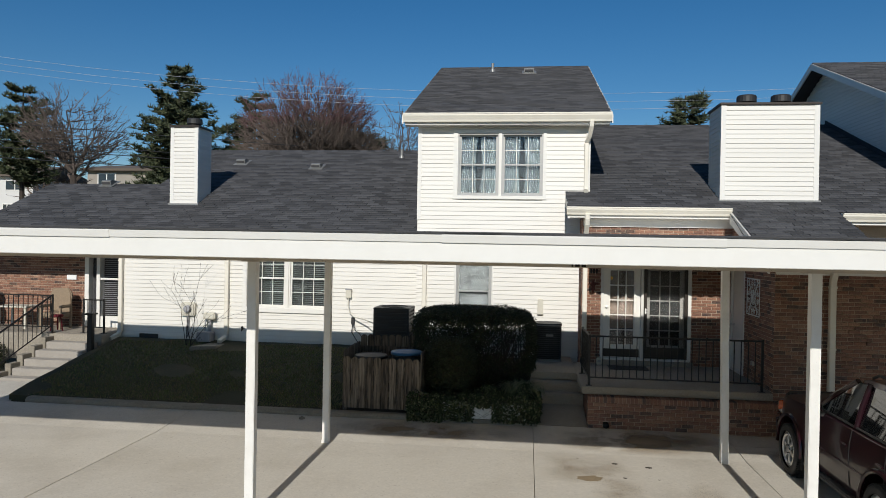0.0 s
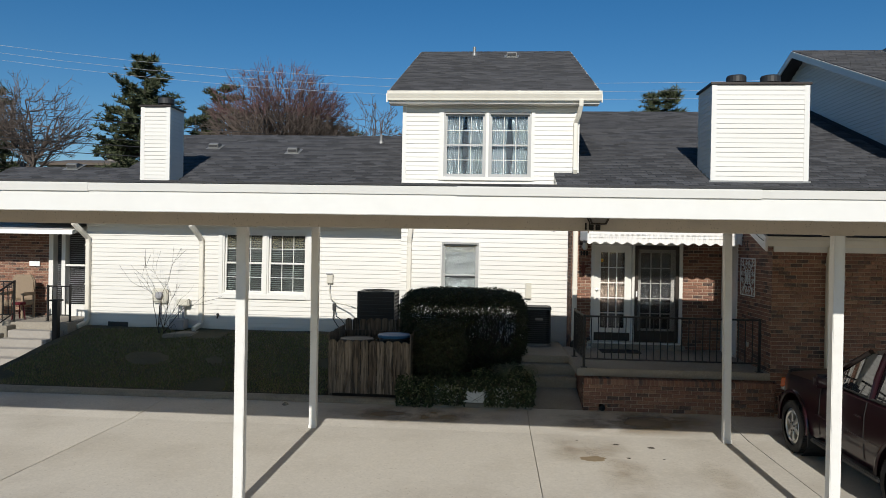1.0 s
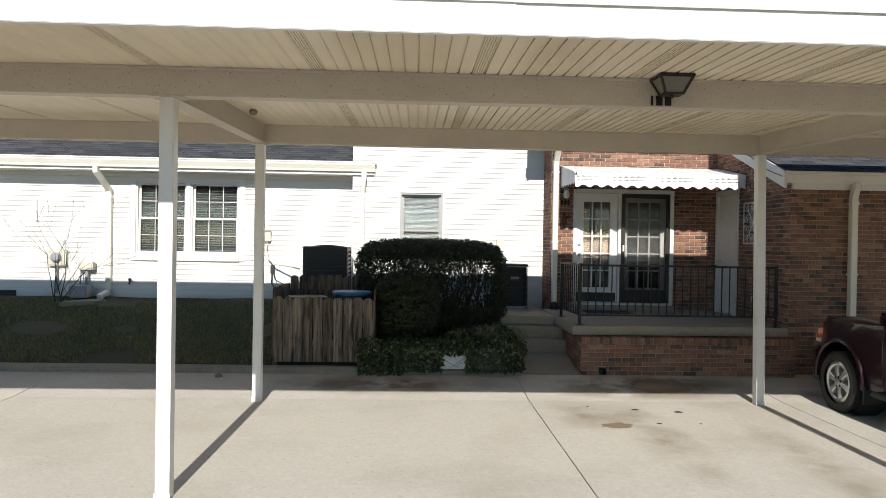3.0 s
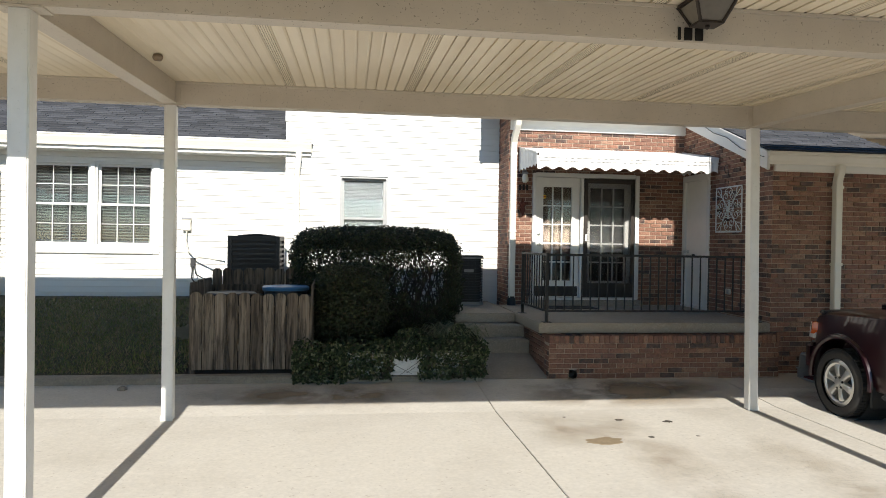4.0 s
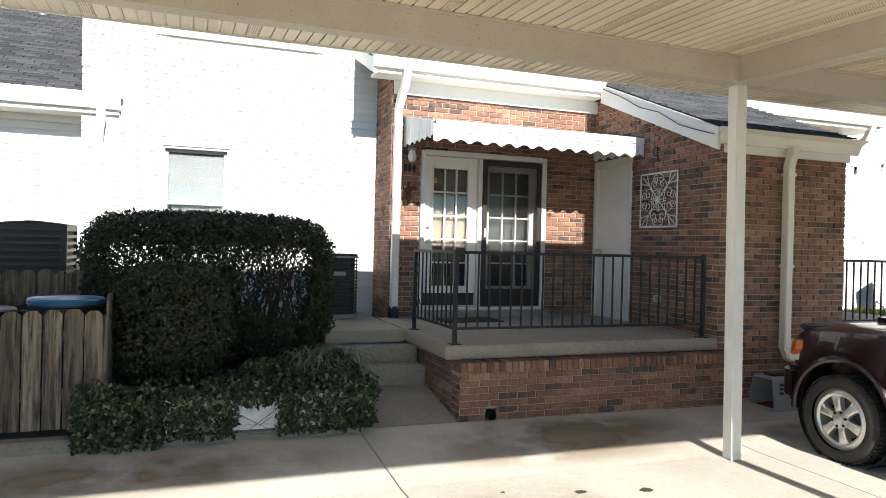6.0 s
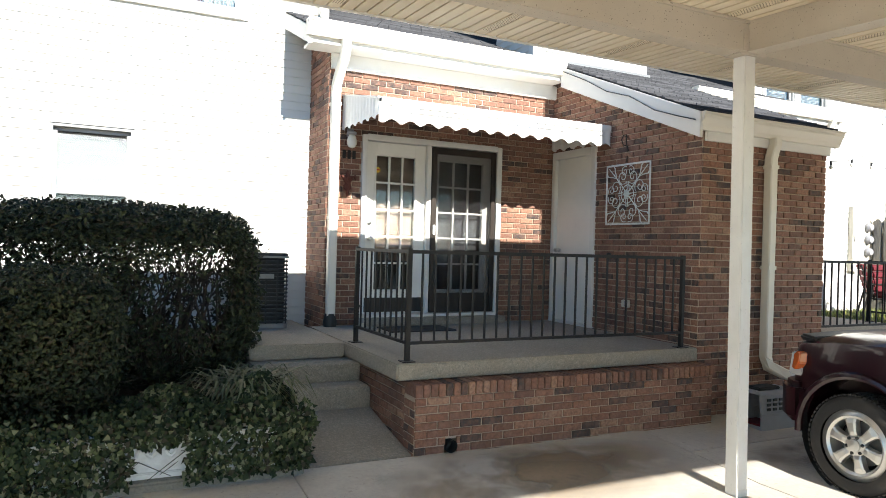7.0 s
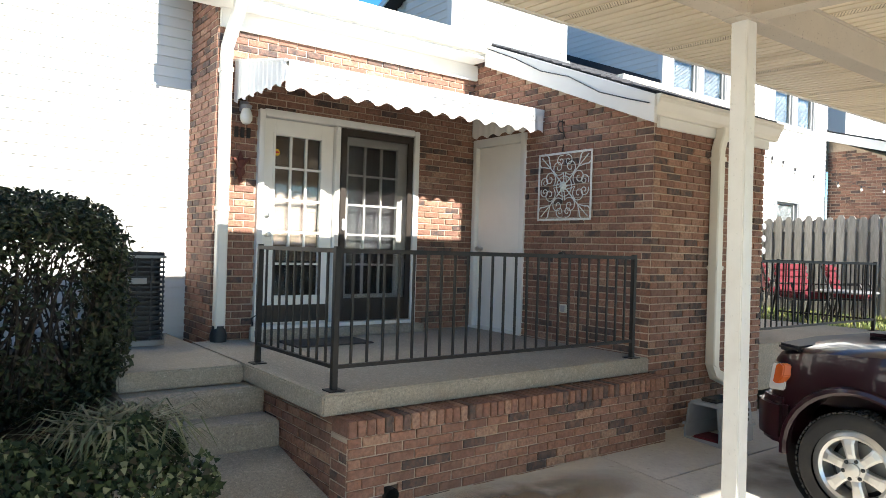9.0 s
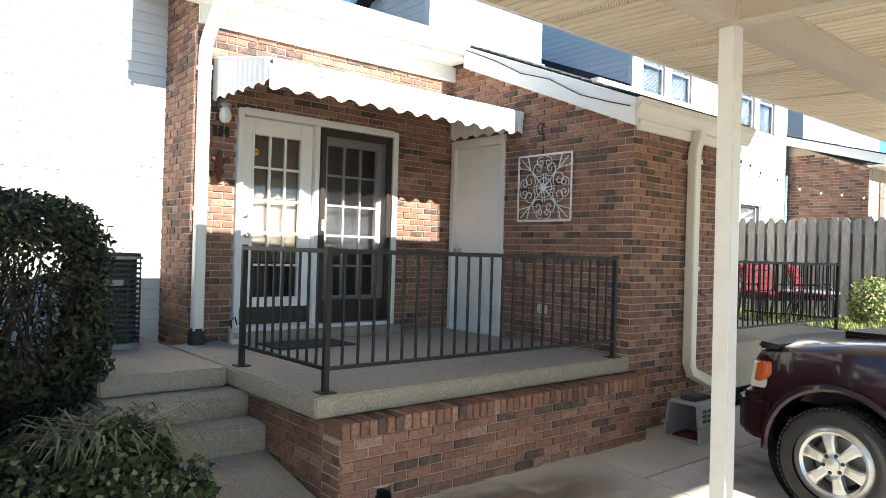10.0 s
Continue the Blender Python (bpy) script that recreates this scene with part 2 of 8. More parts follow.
CHROME = mat("chrome", (0.75, 0.75, 0.75), 0.12, metal=1.0)
GREY_PLASTIC = mat("grey_plastic", (0.30, 0.30, 0.31), 0.55, grain=0.15, grain_size=12, stain=0.3, stain_size=4, stain_color=(0.18, 0.17, 0.16))
PALE_BOX = mat("beige_utility_box", (0.58, 0.55, 0.46), 0.5, grain=0.1, grain_size=12, stain=0.2, stain_size=6)
AC_DARK = mat("dark_grey_metal", (0.028, 0.03, 0.032), 0.5, metal=0.2, grain=0.2, grain_size=20, stain=0.2, stain_size=5)
AC_TOP = mat("grey_metal", (0.25, 0.25, 0.24), 0.45, metal=0.4, grain=0.15, grain_size=20)
BLUE_LID = mat("blue_plastic_lid", (0.045, 0.16, 0.33), 0.35, grain=0.1, grain_size=9, stain=0.25, stain_size=6, stain_color=(0.12, 0.2, 0.28))
BIN = mat("black_bin_plastic", (0.035, 0.037, 0.04), 0.4, grain=0.2, grain_size=12)
CERAMIC = mat("white_planter", (0.7, 0.69, 0.65), 0.6, grain=0.25, grain_size=25, bump=0.8, stain=0.4, stain_size=8, stain_color=(0.42, 0.4, 0.34))
RED_CLOTH = mat("red_cushion", (0.12, 0.008, 0.014), 0.9, grain=0.2, grain_size=20)
ORNAMENT = mat("verdigris_white_iron", (0.72, 0.73, 0.68), 0.6, grain=0.2, grain_size=40, stain=0.35, stain_size=20, stain_color=(0.35, 0.38, 0.33))
RUST = mat("rusty_iron", (0.12, 0.035, 0.022), 0.85, grain=0.4, grain_size=40)
MAT_FIBRE = mat("door_mat_fibre", (0.035, 0.032, 0.03), 0.95, grain=0.4, grain_size=60, bump=0.6)
WHITE_ENAMEL = mat("white_enamel", (0.78, 0.78, 0.76), 0.3)
BULB = mat("clear_bulb", (0.75, 0.72, 0.62), 0.08, spec=0.8)
CABLE = mat("black_cable", (0.025, 0.025, 0.027), 0.6)
WIRE_PALE = mat("pale_wire", (0.5, 0.52, 0.55), 0.5)
YELLOW = mat("yellow_sticker", (0.75, 0.5, 0.03), 0.5)
FAR_WALL = mat("far_wall_paint", (0.62, 0.61, 0.58), 0.7, grain=0.1, grain_size=2)
FAR_BEIGE = mat("far_beige_wall", (0.30, 0.27, 0.23), 0.8, grain=0.15, grain_size=2)
FAR_ROOF = mat("far_brown_roof", (0.12, 0.095, 0.075), 0.9, grain=0.3, grain_size=3)
STEP_GREY = mat("painted_step_grey", (0.33, 0.30, 0.26), 0.8, grain=0.2, grain_size=20, stain=0.3, stain_size=3)
WICKER = mat("wicker", (0.28, 0.21, 0.14), 0.85, grain=0.5, grain_size=60, bump=0.8)


# ---- mesh helpers ----
class Geo:
    """Collects verts and faces, in world metres, for one mesh."""

    def __init__(s):
        s.v, s.f = [], []

    def add(s, vs, fs):
        n = len(s.v)
        s.v += [tuple(p) for p in vs]
        s.f += [tuple(i + n for i in f) for f in fs]
        return s

    def box(s, x0, x1, y0, y1, z0, z1):
        return s.add([(x, y, z) for x in (x0, x1) for y in (y0, y1) for z in (z0, z1)],
                     [(0, 1, 3, 2), (4, 6, 7, 5), (0, 4, 5, 1), (2, 3, 7, 6), (0, 2, 6, 4), (1, 5, 7, 3)])

    def prism(s, prof, axis, a, b):
        """A closed outline, in the plane across the axis, pushed from a to b."""
        put = {"x": lambda p, h: (h, p[0], p[1]), "y": lambda p, h: (p[0], h, p[1]), "z": lambda p, h: (p[0], p[1], h)}[axis]
        n = len(prof)
        vs = [put(p, a) for p in prof] + [put(p, b) for p in prof]
        fs = [(i, (i + 1) % n, n + (i + 1) % n, n + i) for i in range(n)]
        return s.add(vs, fs + [tuple(range(n - 1, -1, -1)), tuple(range(n, 2 * n))])

    def lathe(s, prof, at, axis="z", n=20, cap=True):
        """Turns (radius, height) pairs round an axis through at."""
        vs, fs = [], []
        for r, h in prof:
            for i in range(n):
                a = 2 * math.pi * i / n
                c, d = r * math.cos(a), r * math.sin(a)
                p = {"z": (c, d, h), "x": (h, c, d), "y": (d, h, c)}[axis]
                vs.append(tuple(p[k] + at[k] for k in range(3)))
        for j in range(len(prof) - 1):
            for i in range(n):
                k = (i + 1) % n
                fs.append((j * n + i, j * n + k, (j + 1) * n + k, (j + 1) * n + i))
        if cap:
            fs += [tuple(range(n - 1, -1, -1)), tuple(range((len(prof) - 1) * n, len(prof) * n))]
        return s.add(vs, fs)

    def tube(s, pts, r, n=6, ends=True):
        """A round bar along points; r is one radius or one for each point."""
        pts = [Vector(p) for p in pts]
        rs = r if isinstance(r, (list, tuple)) else [r] * len(pts)
        vs, fs, side = [], [], None
        for i, p in enumerate(pts):
            d = (pts[min(i + 1, len(pts) - 1)] - pts[max(i - 1, 0)]).normalized()
            if side is None:
                side = d.cross((0, 0, 1) if abs(d.z) < 0.9 else (1, 0, 0)).normalized()
            side = (side - d * side.dot(d)).normalized()
            up = d.cross(side)
            for k in range(n):
                a = 2 * math.pi * k / n
                vs.append(p + (side * math.cos(a) + up * math.sin(a)) * rs[i])
        for i in range(len(pts) - 1):
            for k in range(n):
                m = (k + 1) % n
                fs.append((i * n + k, i * n + m, (i + 1) * n + m, (i + 1) * n + k))
        if ends:
            fs += [tuple(range(n - 1, -1, -1)), tuple(range(len(vs) - n, len(vs)))]
        return s.add(vs, fs)

    def mesh(s, name, material, bevel=0.0, smooth=False):
        me = bpy.data.meshes.new(name)
        me.from_pydata(s.v, [], s.f)
        me.materials.append(material)
        bm = bmesh.new()
        bm.from_mesh(me)
        bmesh.ops.recalc_face_normals(bm, faces=bm.faces)
        if bevel:
            sharp = [e for e in bm.edges if len(e.link_faces) == 2 and e.calc_face_angle(0) > 0.6]
            bmesh.ops.bevel(bm, geom=sharp, offset=bevel, segments=2, affect="EDGES", clamp_overlap=True)
        bm.to_mesh(me)
        bm.free()
        if smooth:
            me.polygons.foreach_set("use_smooth", [True] * len(me.polygons))
            me.set_sharp_from_angle(angle=radians(38))
        return me


def thing(name, at, label, category, group="", kind=""):
    """An empty at a thing's base, which its parts hang under."""
    ob = new(name)
    ob.location = at
    ob.empty_display_size = 0.1
    return tagged(ob, label, category, group, kind)


def root(ob):
    p = Vector((0, 0, 0))
    while ob:
        p += ob.location
        ob = ob.parent
    return p


def part(name, g, material, parent=None, label="", bevel=0.0, smooth=False, kind=""):
    """One mesh under a thing or a part; its origin is its parent's."""
    ob = new(name, g.mesh(name, material, bevel, smooth))
    if parent:
        ob.parent = parent
        ob.data.transform(Matrix.Translation(-root(parent)))
    return tagged(ob, label, kind=kind)


def solid(name, g, material, label, category, bevel=0.0, smooth=False, group="", kind=""):
    """A top-level thing that is one mesh."""
    ob = new(name, g.mesh(name, material, bevel, smooth))
    c = Vector(np.mean(np.array(g.v), axis=0))
    c.z = min(p[2] for p in g.v)
    ob.data.transform(Matrix.Translation(-c))
    ob.location = c
    return tagged(ob, label, category, group, kind)


def piece(name, me, parent, at):
    """One of many alike pieces on a shared mesh, at a world place."""
    ob = new(name, me)
    ob.parent = parent
    ob.location = Vector(at) - root(parent)
    return ob


def cut(a, b, holes):
    """The interval a..b less the intervals in holes."""
    out = [(a, b)]
    for h0, h1 in holes:
        nxt = []
        for p, q in out:
            if h1 <= p or h0 >= q:
                nxt.append((p, q))
            else:
                if h0 > p:
                    nxt.append((p, h0))
                if h1 < q:
                    nxt.append((h1, q))
        out = nxt
    return out


def leaf_cloud(spots, size, seed, wide=0.55, droop=0.0):
    """Small folded leaves, one at each spot (place, outward way)."""
    rng = np.random.default_rng(seed)
    g = Geo()
    vs, fs = [], []
    for p, w in spots:
        n = Vector(w) + Vector(rng.normal(0, 0.55, 3))
        n.normalize()
        a = n.orthogonal().normalized()
        a.rotate(Matrix.Rotation(rng.uniform(0, 6.28), 3, n))
        a = (a + Vector((0, 0, -droop))).normalized()
        b = n.cross(a).normalized()
        L = size * rng.uniform(0.65, 1.3)
        W = L * wide
        p = Vector(p)
        k = len(vs)
        up = n * L * 0.12
        vs += [p, p + a * L * 0.5 + b * W * 0.5 + up, p + a * L, p + a * L * 0.5 - b * W * 0.5 + up]
        fs += [(k, k + 1, k + 2), (k, k + 2, k + 3)]
    return g.add(vs, fs)

# ---- ground ----
def level(y):
    """The drive's height: flat, then a slight rise to the kerb."""
    return 0.0 if y < 11.4 else 0.09 * (y - 11.4) / 1.25


solid("ground", Geo().box(-400, 400, -300, 500, -0.4, -0.13), EARTH, "bare winter ground reaching the horizon", "ground", kind="structure")
drive = thing("driveway", (0, 5, -0.12), "pale weathered concrete parking slab with stains and joints", "driveway", kind="structure")
for x0, x1, y1 in ((-13.5, -6.154, 12.6), (-6.146, 0.316, 12.62), (0.324, 3.626, 12.7), (3.634, 10.6, 12.1), (10.62, 16, 12.62)):
    ys = [2.6, 11.4, y1]
    part("concrete_slab", Geo().prism([(y, level(y)) for y in ys] + [(y1, -0.12), (2.6, -0.12)], "x", x0, x1), CONCRETE, drive, bevel=0.004)
part("concrete_slab", Geo().prism([(12.115, level(12.1)), (12.9, 0.1), (12.9, -0.12), (12.115, -0.12)], "x", 3.64, 9.5), CONCRETE, drive, bevel=0.004)


def blot(name, at, r, material, label, seed, squash=0.7):
    rng = np.random.default_rng(seed)
    ring = []
    for i in range(28):
        a = 2 * math.pi * i / 28
        k = r * (0.72 + 0.5 * abs(noise.noise((math.cos(a) * 1.6 + seed, math.sin(a) * 1.6, seed * 0.7))) + rng.uniform(-0.06, 0.06))
        ring.append((at[0] + k * math.cos(a), at[1] + k * squash * math.sin(a)))
    solid(name, Geo().prism(ring, "z", level(at[1]) + 0.0005, level(at[1]) + 0.004), material, label, "stain")


# added out of view: dark ground keeps sun bounce out of the carport
solid("road", Geo().box(-60, 60, -9, 2.58, -0.125, -0.012), UNSEEN_ASPHALT, "unseen dark asphalt lane added beyond the parking slabs to cut bounced light", "road", kind="structure")
for x0, x1, y0, y1, z in ((1.05, 1.85, 8.0, 11.39, 0.0025), (2.3, 3.0, 7.0, 10.6, 0.0025), (0.4, 1.3, 9.9, 11.38, 0.003)):
    part("water_stain", Geo().add([(x0, y0, z), (x1, y0, z), (x1, y1, z), (x0, y1, z)], [(0, 1, 2, 3)]), STREAK, drive, "faint tan water stain")
for x0, x1, y0, y1 in ((0.4, 3.6, 11.42, 12.66), (1.3, 3.6, 11.9, 12.67), (-3.4, 0.28, 11.6, 12.58), (3.66, 6.5, 11.42, 12.08)):
    part("dirt_stain", Geo().add([(x0, y0, level(y0) + 0.003), (x1, y0, level(y0) + 0.003), (x1, y1, level(y1) + 0.004), (x0, y1, level(y1) + 0.004)], [(0, 1, 2, 3)]), GRIME, drive, "brown washed-down dirt")
blot("oil_stain", (1.12, 10.2), 0.2, OIL, "brown oil stain on the pale concrete drive", 3)
for i, (x, y, r) in enumerate(((1.55, 10.95, 0.05), (2.05, 10.85, 0.06), (1.62, 10.3, 0.035), (1.0, 11.1, 0.02), (2.1, 10.3, 0.02))):
    blot("leaf_litter", (x, y), r, DIRT, "small dark dried leaf litter lying on the concrete", 11 + i)

# kerb along lawn and bed
kerb = Geo().prism([(12.6, 0.0), (12.62, 0.14), (12.66, 0.175), (12.8, 0.18), (12.84, 0.0)], "x", -9.6, 0.4)
solid("kerb", kerb, KERB, "stained old concrete kerb along the lawn and planting bed", "kerb", bevel=0.012, kind="structure")
solid("stone", Geo().lathe([(0.02, 0), (0.06, 0.02), (0.05, 0.06), (0.01, 0.08)], (-3.9, 12.42, 0.04), n=7), KERB, "small broken lump of concrete beside the kerb", "stone")


def slope_z(x, y):
    t = min(1, max(0, (y - 12.8) / 3.7))
    return 0.16 + (0.66 if x < -2.4 else 0.6) * t ** 0.85 + 0.02 * noise.noise((x * 1.3, y * 1.3, 2))


def sheet(x0, x1, y0, y1, nx, ny, lift=0.0):
    g = Geo()
    vs = [(x0 + (x1 - x0) * i / nx, y0 + (y1 - y0) * j / ny, 0) for j in range(ny + 1) for i in range(nx + 1)]
    vs = [(x, y, slope_z(x, y) + lift) for x, y, _ in vs]
    fs = [(j * (nx + 1) + i, j * (nx + 1) + i + 1, (j + 1) * (nx + 1) + i + 1, (j + 1) * (nx + 1) + i) for j in range(ny) for i in range(nx)]
    n = len(vs)
    vs += [(x0, y0, -0.1), (x1, y0, -0.1), (x1, y1, -0.1), (x0, y1, -0.1)]
    rim = [i for i in range(nx + 1)] + [(nx + 1) * (j + 1) - 1 for j in range(1, ny + 1)] + [(nx + 1) * ny + i for i in range(nx - 1, -1, -1)] + [(nx + 1) * j for j in range(ny - 1, 0, -1)]
    c = {0: n, nx: n + 1, nx + ny: n + 2, 2 * nx + ny: n + 3}
    last = n
    for k in range(len(rim)):
        a, b = rim[k], rim[(k + 1) % len(rim)]
        nxt = c.get((k + 1) % len(rim), None)
        fs.append((a, b, last))
        if nxt is not None and nxt != last:
            fs.append((b, nxt, last))
            last = nxt
    return g.add(vs, fs)


lawn = solid("lawn", sheet(-10.1, -3.32, 12.82, 16.72, 40, 24), TURF, "sloping winter lawn of short dull grass", "lawn", kind="structure")
bed = solid("planting_bed", sheet(-3.32, 0.3, 12.82, 16.32, 24, 20, -0.01), SOIL, "dark mulched planting bed under the hedge", "ground", kind="structure")
rng = np.random.default_rng(5)
g = Geo()
vs, fs = [], []
for i in range(42000):
    x, y = rng.uniform(-9.9, -3.3), 12.84 + 3.6 * rng.uniform(0, 1)
    if noise.noise((x * 0.8, y * 0.8, 5)) < -0.28 or y > 16.35 + 0.2 * noise.noise((x, 1, 1)):
        continue
    z, h, a = slope_z(x, y), rng.uniform(0.02, 0.05) * (1 + 0.8 * max(0, noise.noise((x * 2.5, y * 2.5, 8)))), rng.uniform(0, 6.28)
    dx, dy = 0.007 * math.cos(a), 0.007 * math.sin(a)
    lean = rng.normal(0, 0.02, 2)
    k = len(vs)
    vs += [(x - dx, y - dy, z - 0.005), (x + dx, y + dy, z - 0.005), (x + lean[0], y + lean[1], z + h)]
    fs.append((k, k + 1, k + 2))
solid("grass", g.add(vs, fs), GRASS, "short patchy green and straw-coloured grass blades", "grass", kind="stuff")

# ---- porch, landing, steps, walk ----
solid("porch_floor", Geo().prism([(1.19, 12.83), (4.5, 12.87), (4.5, 15.5), (1.19, 15.5)], "z", 0.665, 0.8), AGGREGATE, "raised porch slab of grey exposed aggregate concrete", "porch floor", bevel=0.012, kind="structure")
solid("landing", Geo().box(0.28, 1.188, 14.16, 16.28, 0.655, 0.795), AGGREGATE, "exposed aggregate concrete landing at the head of the steps", "landing", bevel=0.014, kind="structure")
solid("step_upper", Geo().prism([(13.98, 0.3), (13.98, 0.62), (14.0, 0.65), (14.5, 0.645), (14.5, 0.3)], "x", 0.27, 1.29), AGGREGATE, "rounded exposed aggregate concrete step", "step", bevel=0.016, group="porch steps", kind="structure")
solid("step_lower", Geo().prism([(13.68, 0.1), (13.68, 0.44), (13.7, 0.465), (13.99, 0.46), (13.99, 0.1)], "x", 0.3, 1.29), AGGREGATE, "rounded exposed aggregate concrete step", "step", bevel=0.016, group="porch steps", kind="structure")
walk_g = Geo().prism([(12.72, 0.1), (13.2, 0.18), (13.7, 0.275), (13.7, -0.1), (12.72, -0.1)], "x", 0.42, 1.29)
solid("walk", walk_g, AGGREGATE, "steep short ramp of exposed aggregate concrete below the steps", "path", bevel=0.006, kind="structure")
solid("bed_edge", Geo().prism([(12.84, 0.1), (12.84, 0.2), (13.7, 0.33), (13.7, 0.1)], "x", 0.3, 0.42), KERB, "low concrete edge between planting bed and walk", "kerb", bevel=0.01, kind="structure")


# ---- roofs ----
def low_roof(y):
    return 3.13 + 0.403 * (y - 12.65)


def left_roof(y):
    return 3.46 + 0.443 * (y - 16.15)


def top_roof(y):
    return 6.33 + 0.412 * (y - 16.0)


def shingled(name, height, y0, y1, spans, label, thick=0.12, parts=300):
    """A roof pitch: a deck under overlapping shingle tabs. spans(y): the x intervals that it covers there."""
    roof = thing(name, (0, y0, height(y0) - thick), label, "roof", kind="structure")
    deck = Geo()
    cuts = sorted({y0, y1} | {y for y in np.arange(y0, y1, 0.35)})
    for a, b in zip(cuts, cuts[1:]):
        for p, q in spans((a + b) / 2):
            deck.prism([(a, height(a) - 0.01), (b, height(b) - 0.01), (b, height(b) - thick), (a, height(a) - thick)], "x", p, q)
    part("deck", deck, SHINGLE, roof)
    slope = math.hypot(1, height(y0 + 1) - height(y0))
    row, rng2 = 0.14 / slope, np.random.default_rng(len(name))
    y, k, made, rest = y0 - 0.03, 0, 0, Geo()
    shared = {}
    while y < y1 - 0.02:
        for p, q in spans(min(max(y + row / 2, y0), y1)):
            x = p - (k % 3) * 0.11 - rng2.uniform(0, 0.05)
            while x < q:
                a, b = max(x, p - 0.02), min(x + 0.32, q + 0.02)
                x += 0.33
                if b - a < 0.03:
                    continue
                w = round(b - a, 2)
                top = min(y + row * 1.12, y1)
                lift = rng2.uniform(0.013, 0.021)
                shape = [(0, 0, 0), (w, 0, 0), (w, 0, lift), (0, 0, lift), (0, top - y, height(top) - height(y) + 0.001), (w, top - y, height(top) - height(y) + 0.001)]
                faces = [(0, 1, 2, 3), (3, 2, 5, 4), (0, 3, 4), (1, 5, 2)]
                if made < parts:
                    key = (w, round(lift, 3), round(top - y, 3))
                    if key not in shared:
                        shared[key] = Geo().add(shape, faces).mesh("shingle", SHINGLE)
                    piece("shingle", shared[key], roof, (a, y, height(y)))
                    made += 1
                else:
                    rest.add([(a + u, y + v, height(y) + w2) for u, v, w2 in shape], faces)
        y += row
        k += 1
    if rest.v:
        part("shingles", rest, SHINGLE, roof, kind="stuff")
    cap = Geo()
    for p, q in spans(y1 - 0.01):
        x = p
        while x < q:
            cap.prism([(y1 - 0.13, height(y1) - 0.05), (y1, height(y1) + 0.02), (y1 + 0.13, height(y1) - 0.05)], "x", x, min(x + 0.24, q))
            x += 0.25
    part("ridge_cap", cap, SHINGLE, roof)
    return roof


def back_pitch(name, height, y1, x0, x1, depth=6.5):
    z = height(y1)
    solid(name, Geo().prism([(y1, z), (y1 + depth, z - 0.41 * depth), (y1 + depth, z - 0.41 * depth - 0.12), (y1, z - 0.12)], "x", x0, x1), SHINGLE, "far pitch of the dark shingle roof", "roof", kind="structure")


shingled("roof_left", left_roof, 16.24, 22.8, lambda y: [(-10.68, -1.98 if y < 16.28 else -2.45)], "charcoal asphalt shingle roof over the low wing")
shingled("roof_far_left", lambda y: left_roof(y) - 0.02, 16.24, 19.55, lambda y: [(-14.2, -10.7)], "lower charcoal shingle roof of the next unit", parts=120)
shingled("roof_middle", top_roof, 15.98, 22.8, lambda y: [(-2.74, 1.98)], "charcoal asphalt shingle roof over the upper storey")
shingled("roof_right", low_roof, 12.8, 22.8, lambda y: [(4.38, 6.42)] if y < 15.12 else [(1.03, 9.68)] if y < 16.28 else [(1.56, 9.24)], "charcoal asphalt shingle roof over porch and store room")
shingled("roof_far_right", top_roof, 15.98, 22.8, lambda y: [(8.82, 15.4)], "charcoal shingle roof of the neighbouring two-storey block", parts=60)
back_pitch("roof_back_left", left_roof, 22.8, -10.68, -2.45)
back_pitch("roof_back_far_left", left_roof, 19.55, -14.2, -10.7)
back_pitch("roof_back_middle", top_roof, 22.8, -2.74, 1.98)
back_pitch("roof_back_right", low_roof, 22.8, 1.56, 9.24)
back_pitch("roof_back_far_right", top_roof, 22.8, 8.82, 15.4)


# ---- siding walls ----
def siding(wall, axis, at, out, a0, a1, z0, z1, holes=(), top=None, pitch=0.102):
    """Lapped boards on a wall face. axis: the way the boards run; at: the face; out: its outward sign; holes: (a, b, z0, z1)."""
    z, shared = z0, {}
    while z < z1 - 0.01:
        h = min(pitch, z1 - z)
        lo, hi = (a0, a1) if top is None else top(z + h * 0.5)
        for p, q in cut(lo, hi, [(u, v) for u, v, b, t in holes if b < z + h * 0.6 and t > z + h * 0.4]):
            w = round(q - p, 3)
            if w < 0.03:
                continue
            key = (w, round(h, 3))
            if key not in shared:
                prof = [(0.002, -0.004), (0.016, -0.003), (0.017, 0.006), (0.003, h), (0.002, h)]
                g2 = Geo()
                if axis == "x":
                    g2.prism([(out * d, e) for d, e in prof], "x", 0, w)
                else:
                    g2.prism([(out * d, e) for d, e in prof], "y", 0, w)
                shared[key] = g2.mesh("siding_board", SIDING)
            piece("siding_board", shared[key], wall, (p, at, z) if axis == "x" else (at, p, z))
        z += h


def wall_box(name, g, label, material=SIDING):
    return solid(name, g, material, label, "wall", kind="structure")


def with_holes(x0, x1, y0, y1, z0, z1, holes):
    """A wall along x with openings (a, b, z0, z1) through it."""
    g = Geo()
    xs = sorted({x0, x1} | {h[0] for h in holes} | {h[1] for h in holes})
    for a, b in zip(xs, xs[1:]):
        mid = (a + b) / 2
        for p, q in cut(z0, z1, [(h[2], h[3]) for h in holes if h[0] < mid < h[1]]):
            g.box(a, b, y0, y1, p, q)
    return g


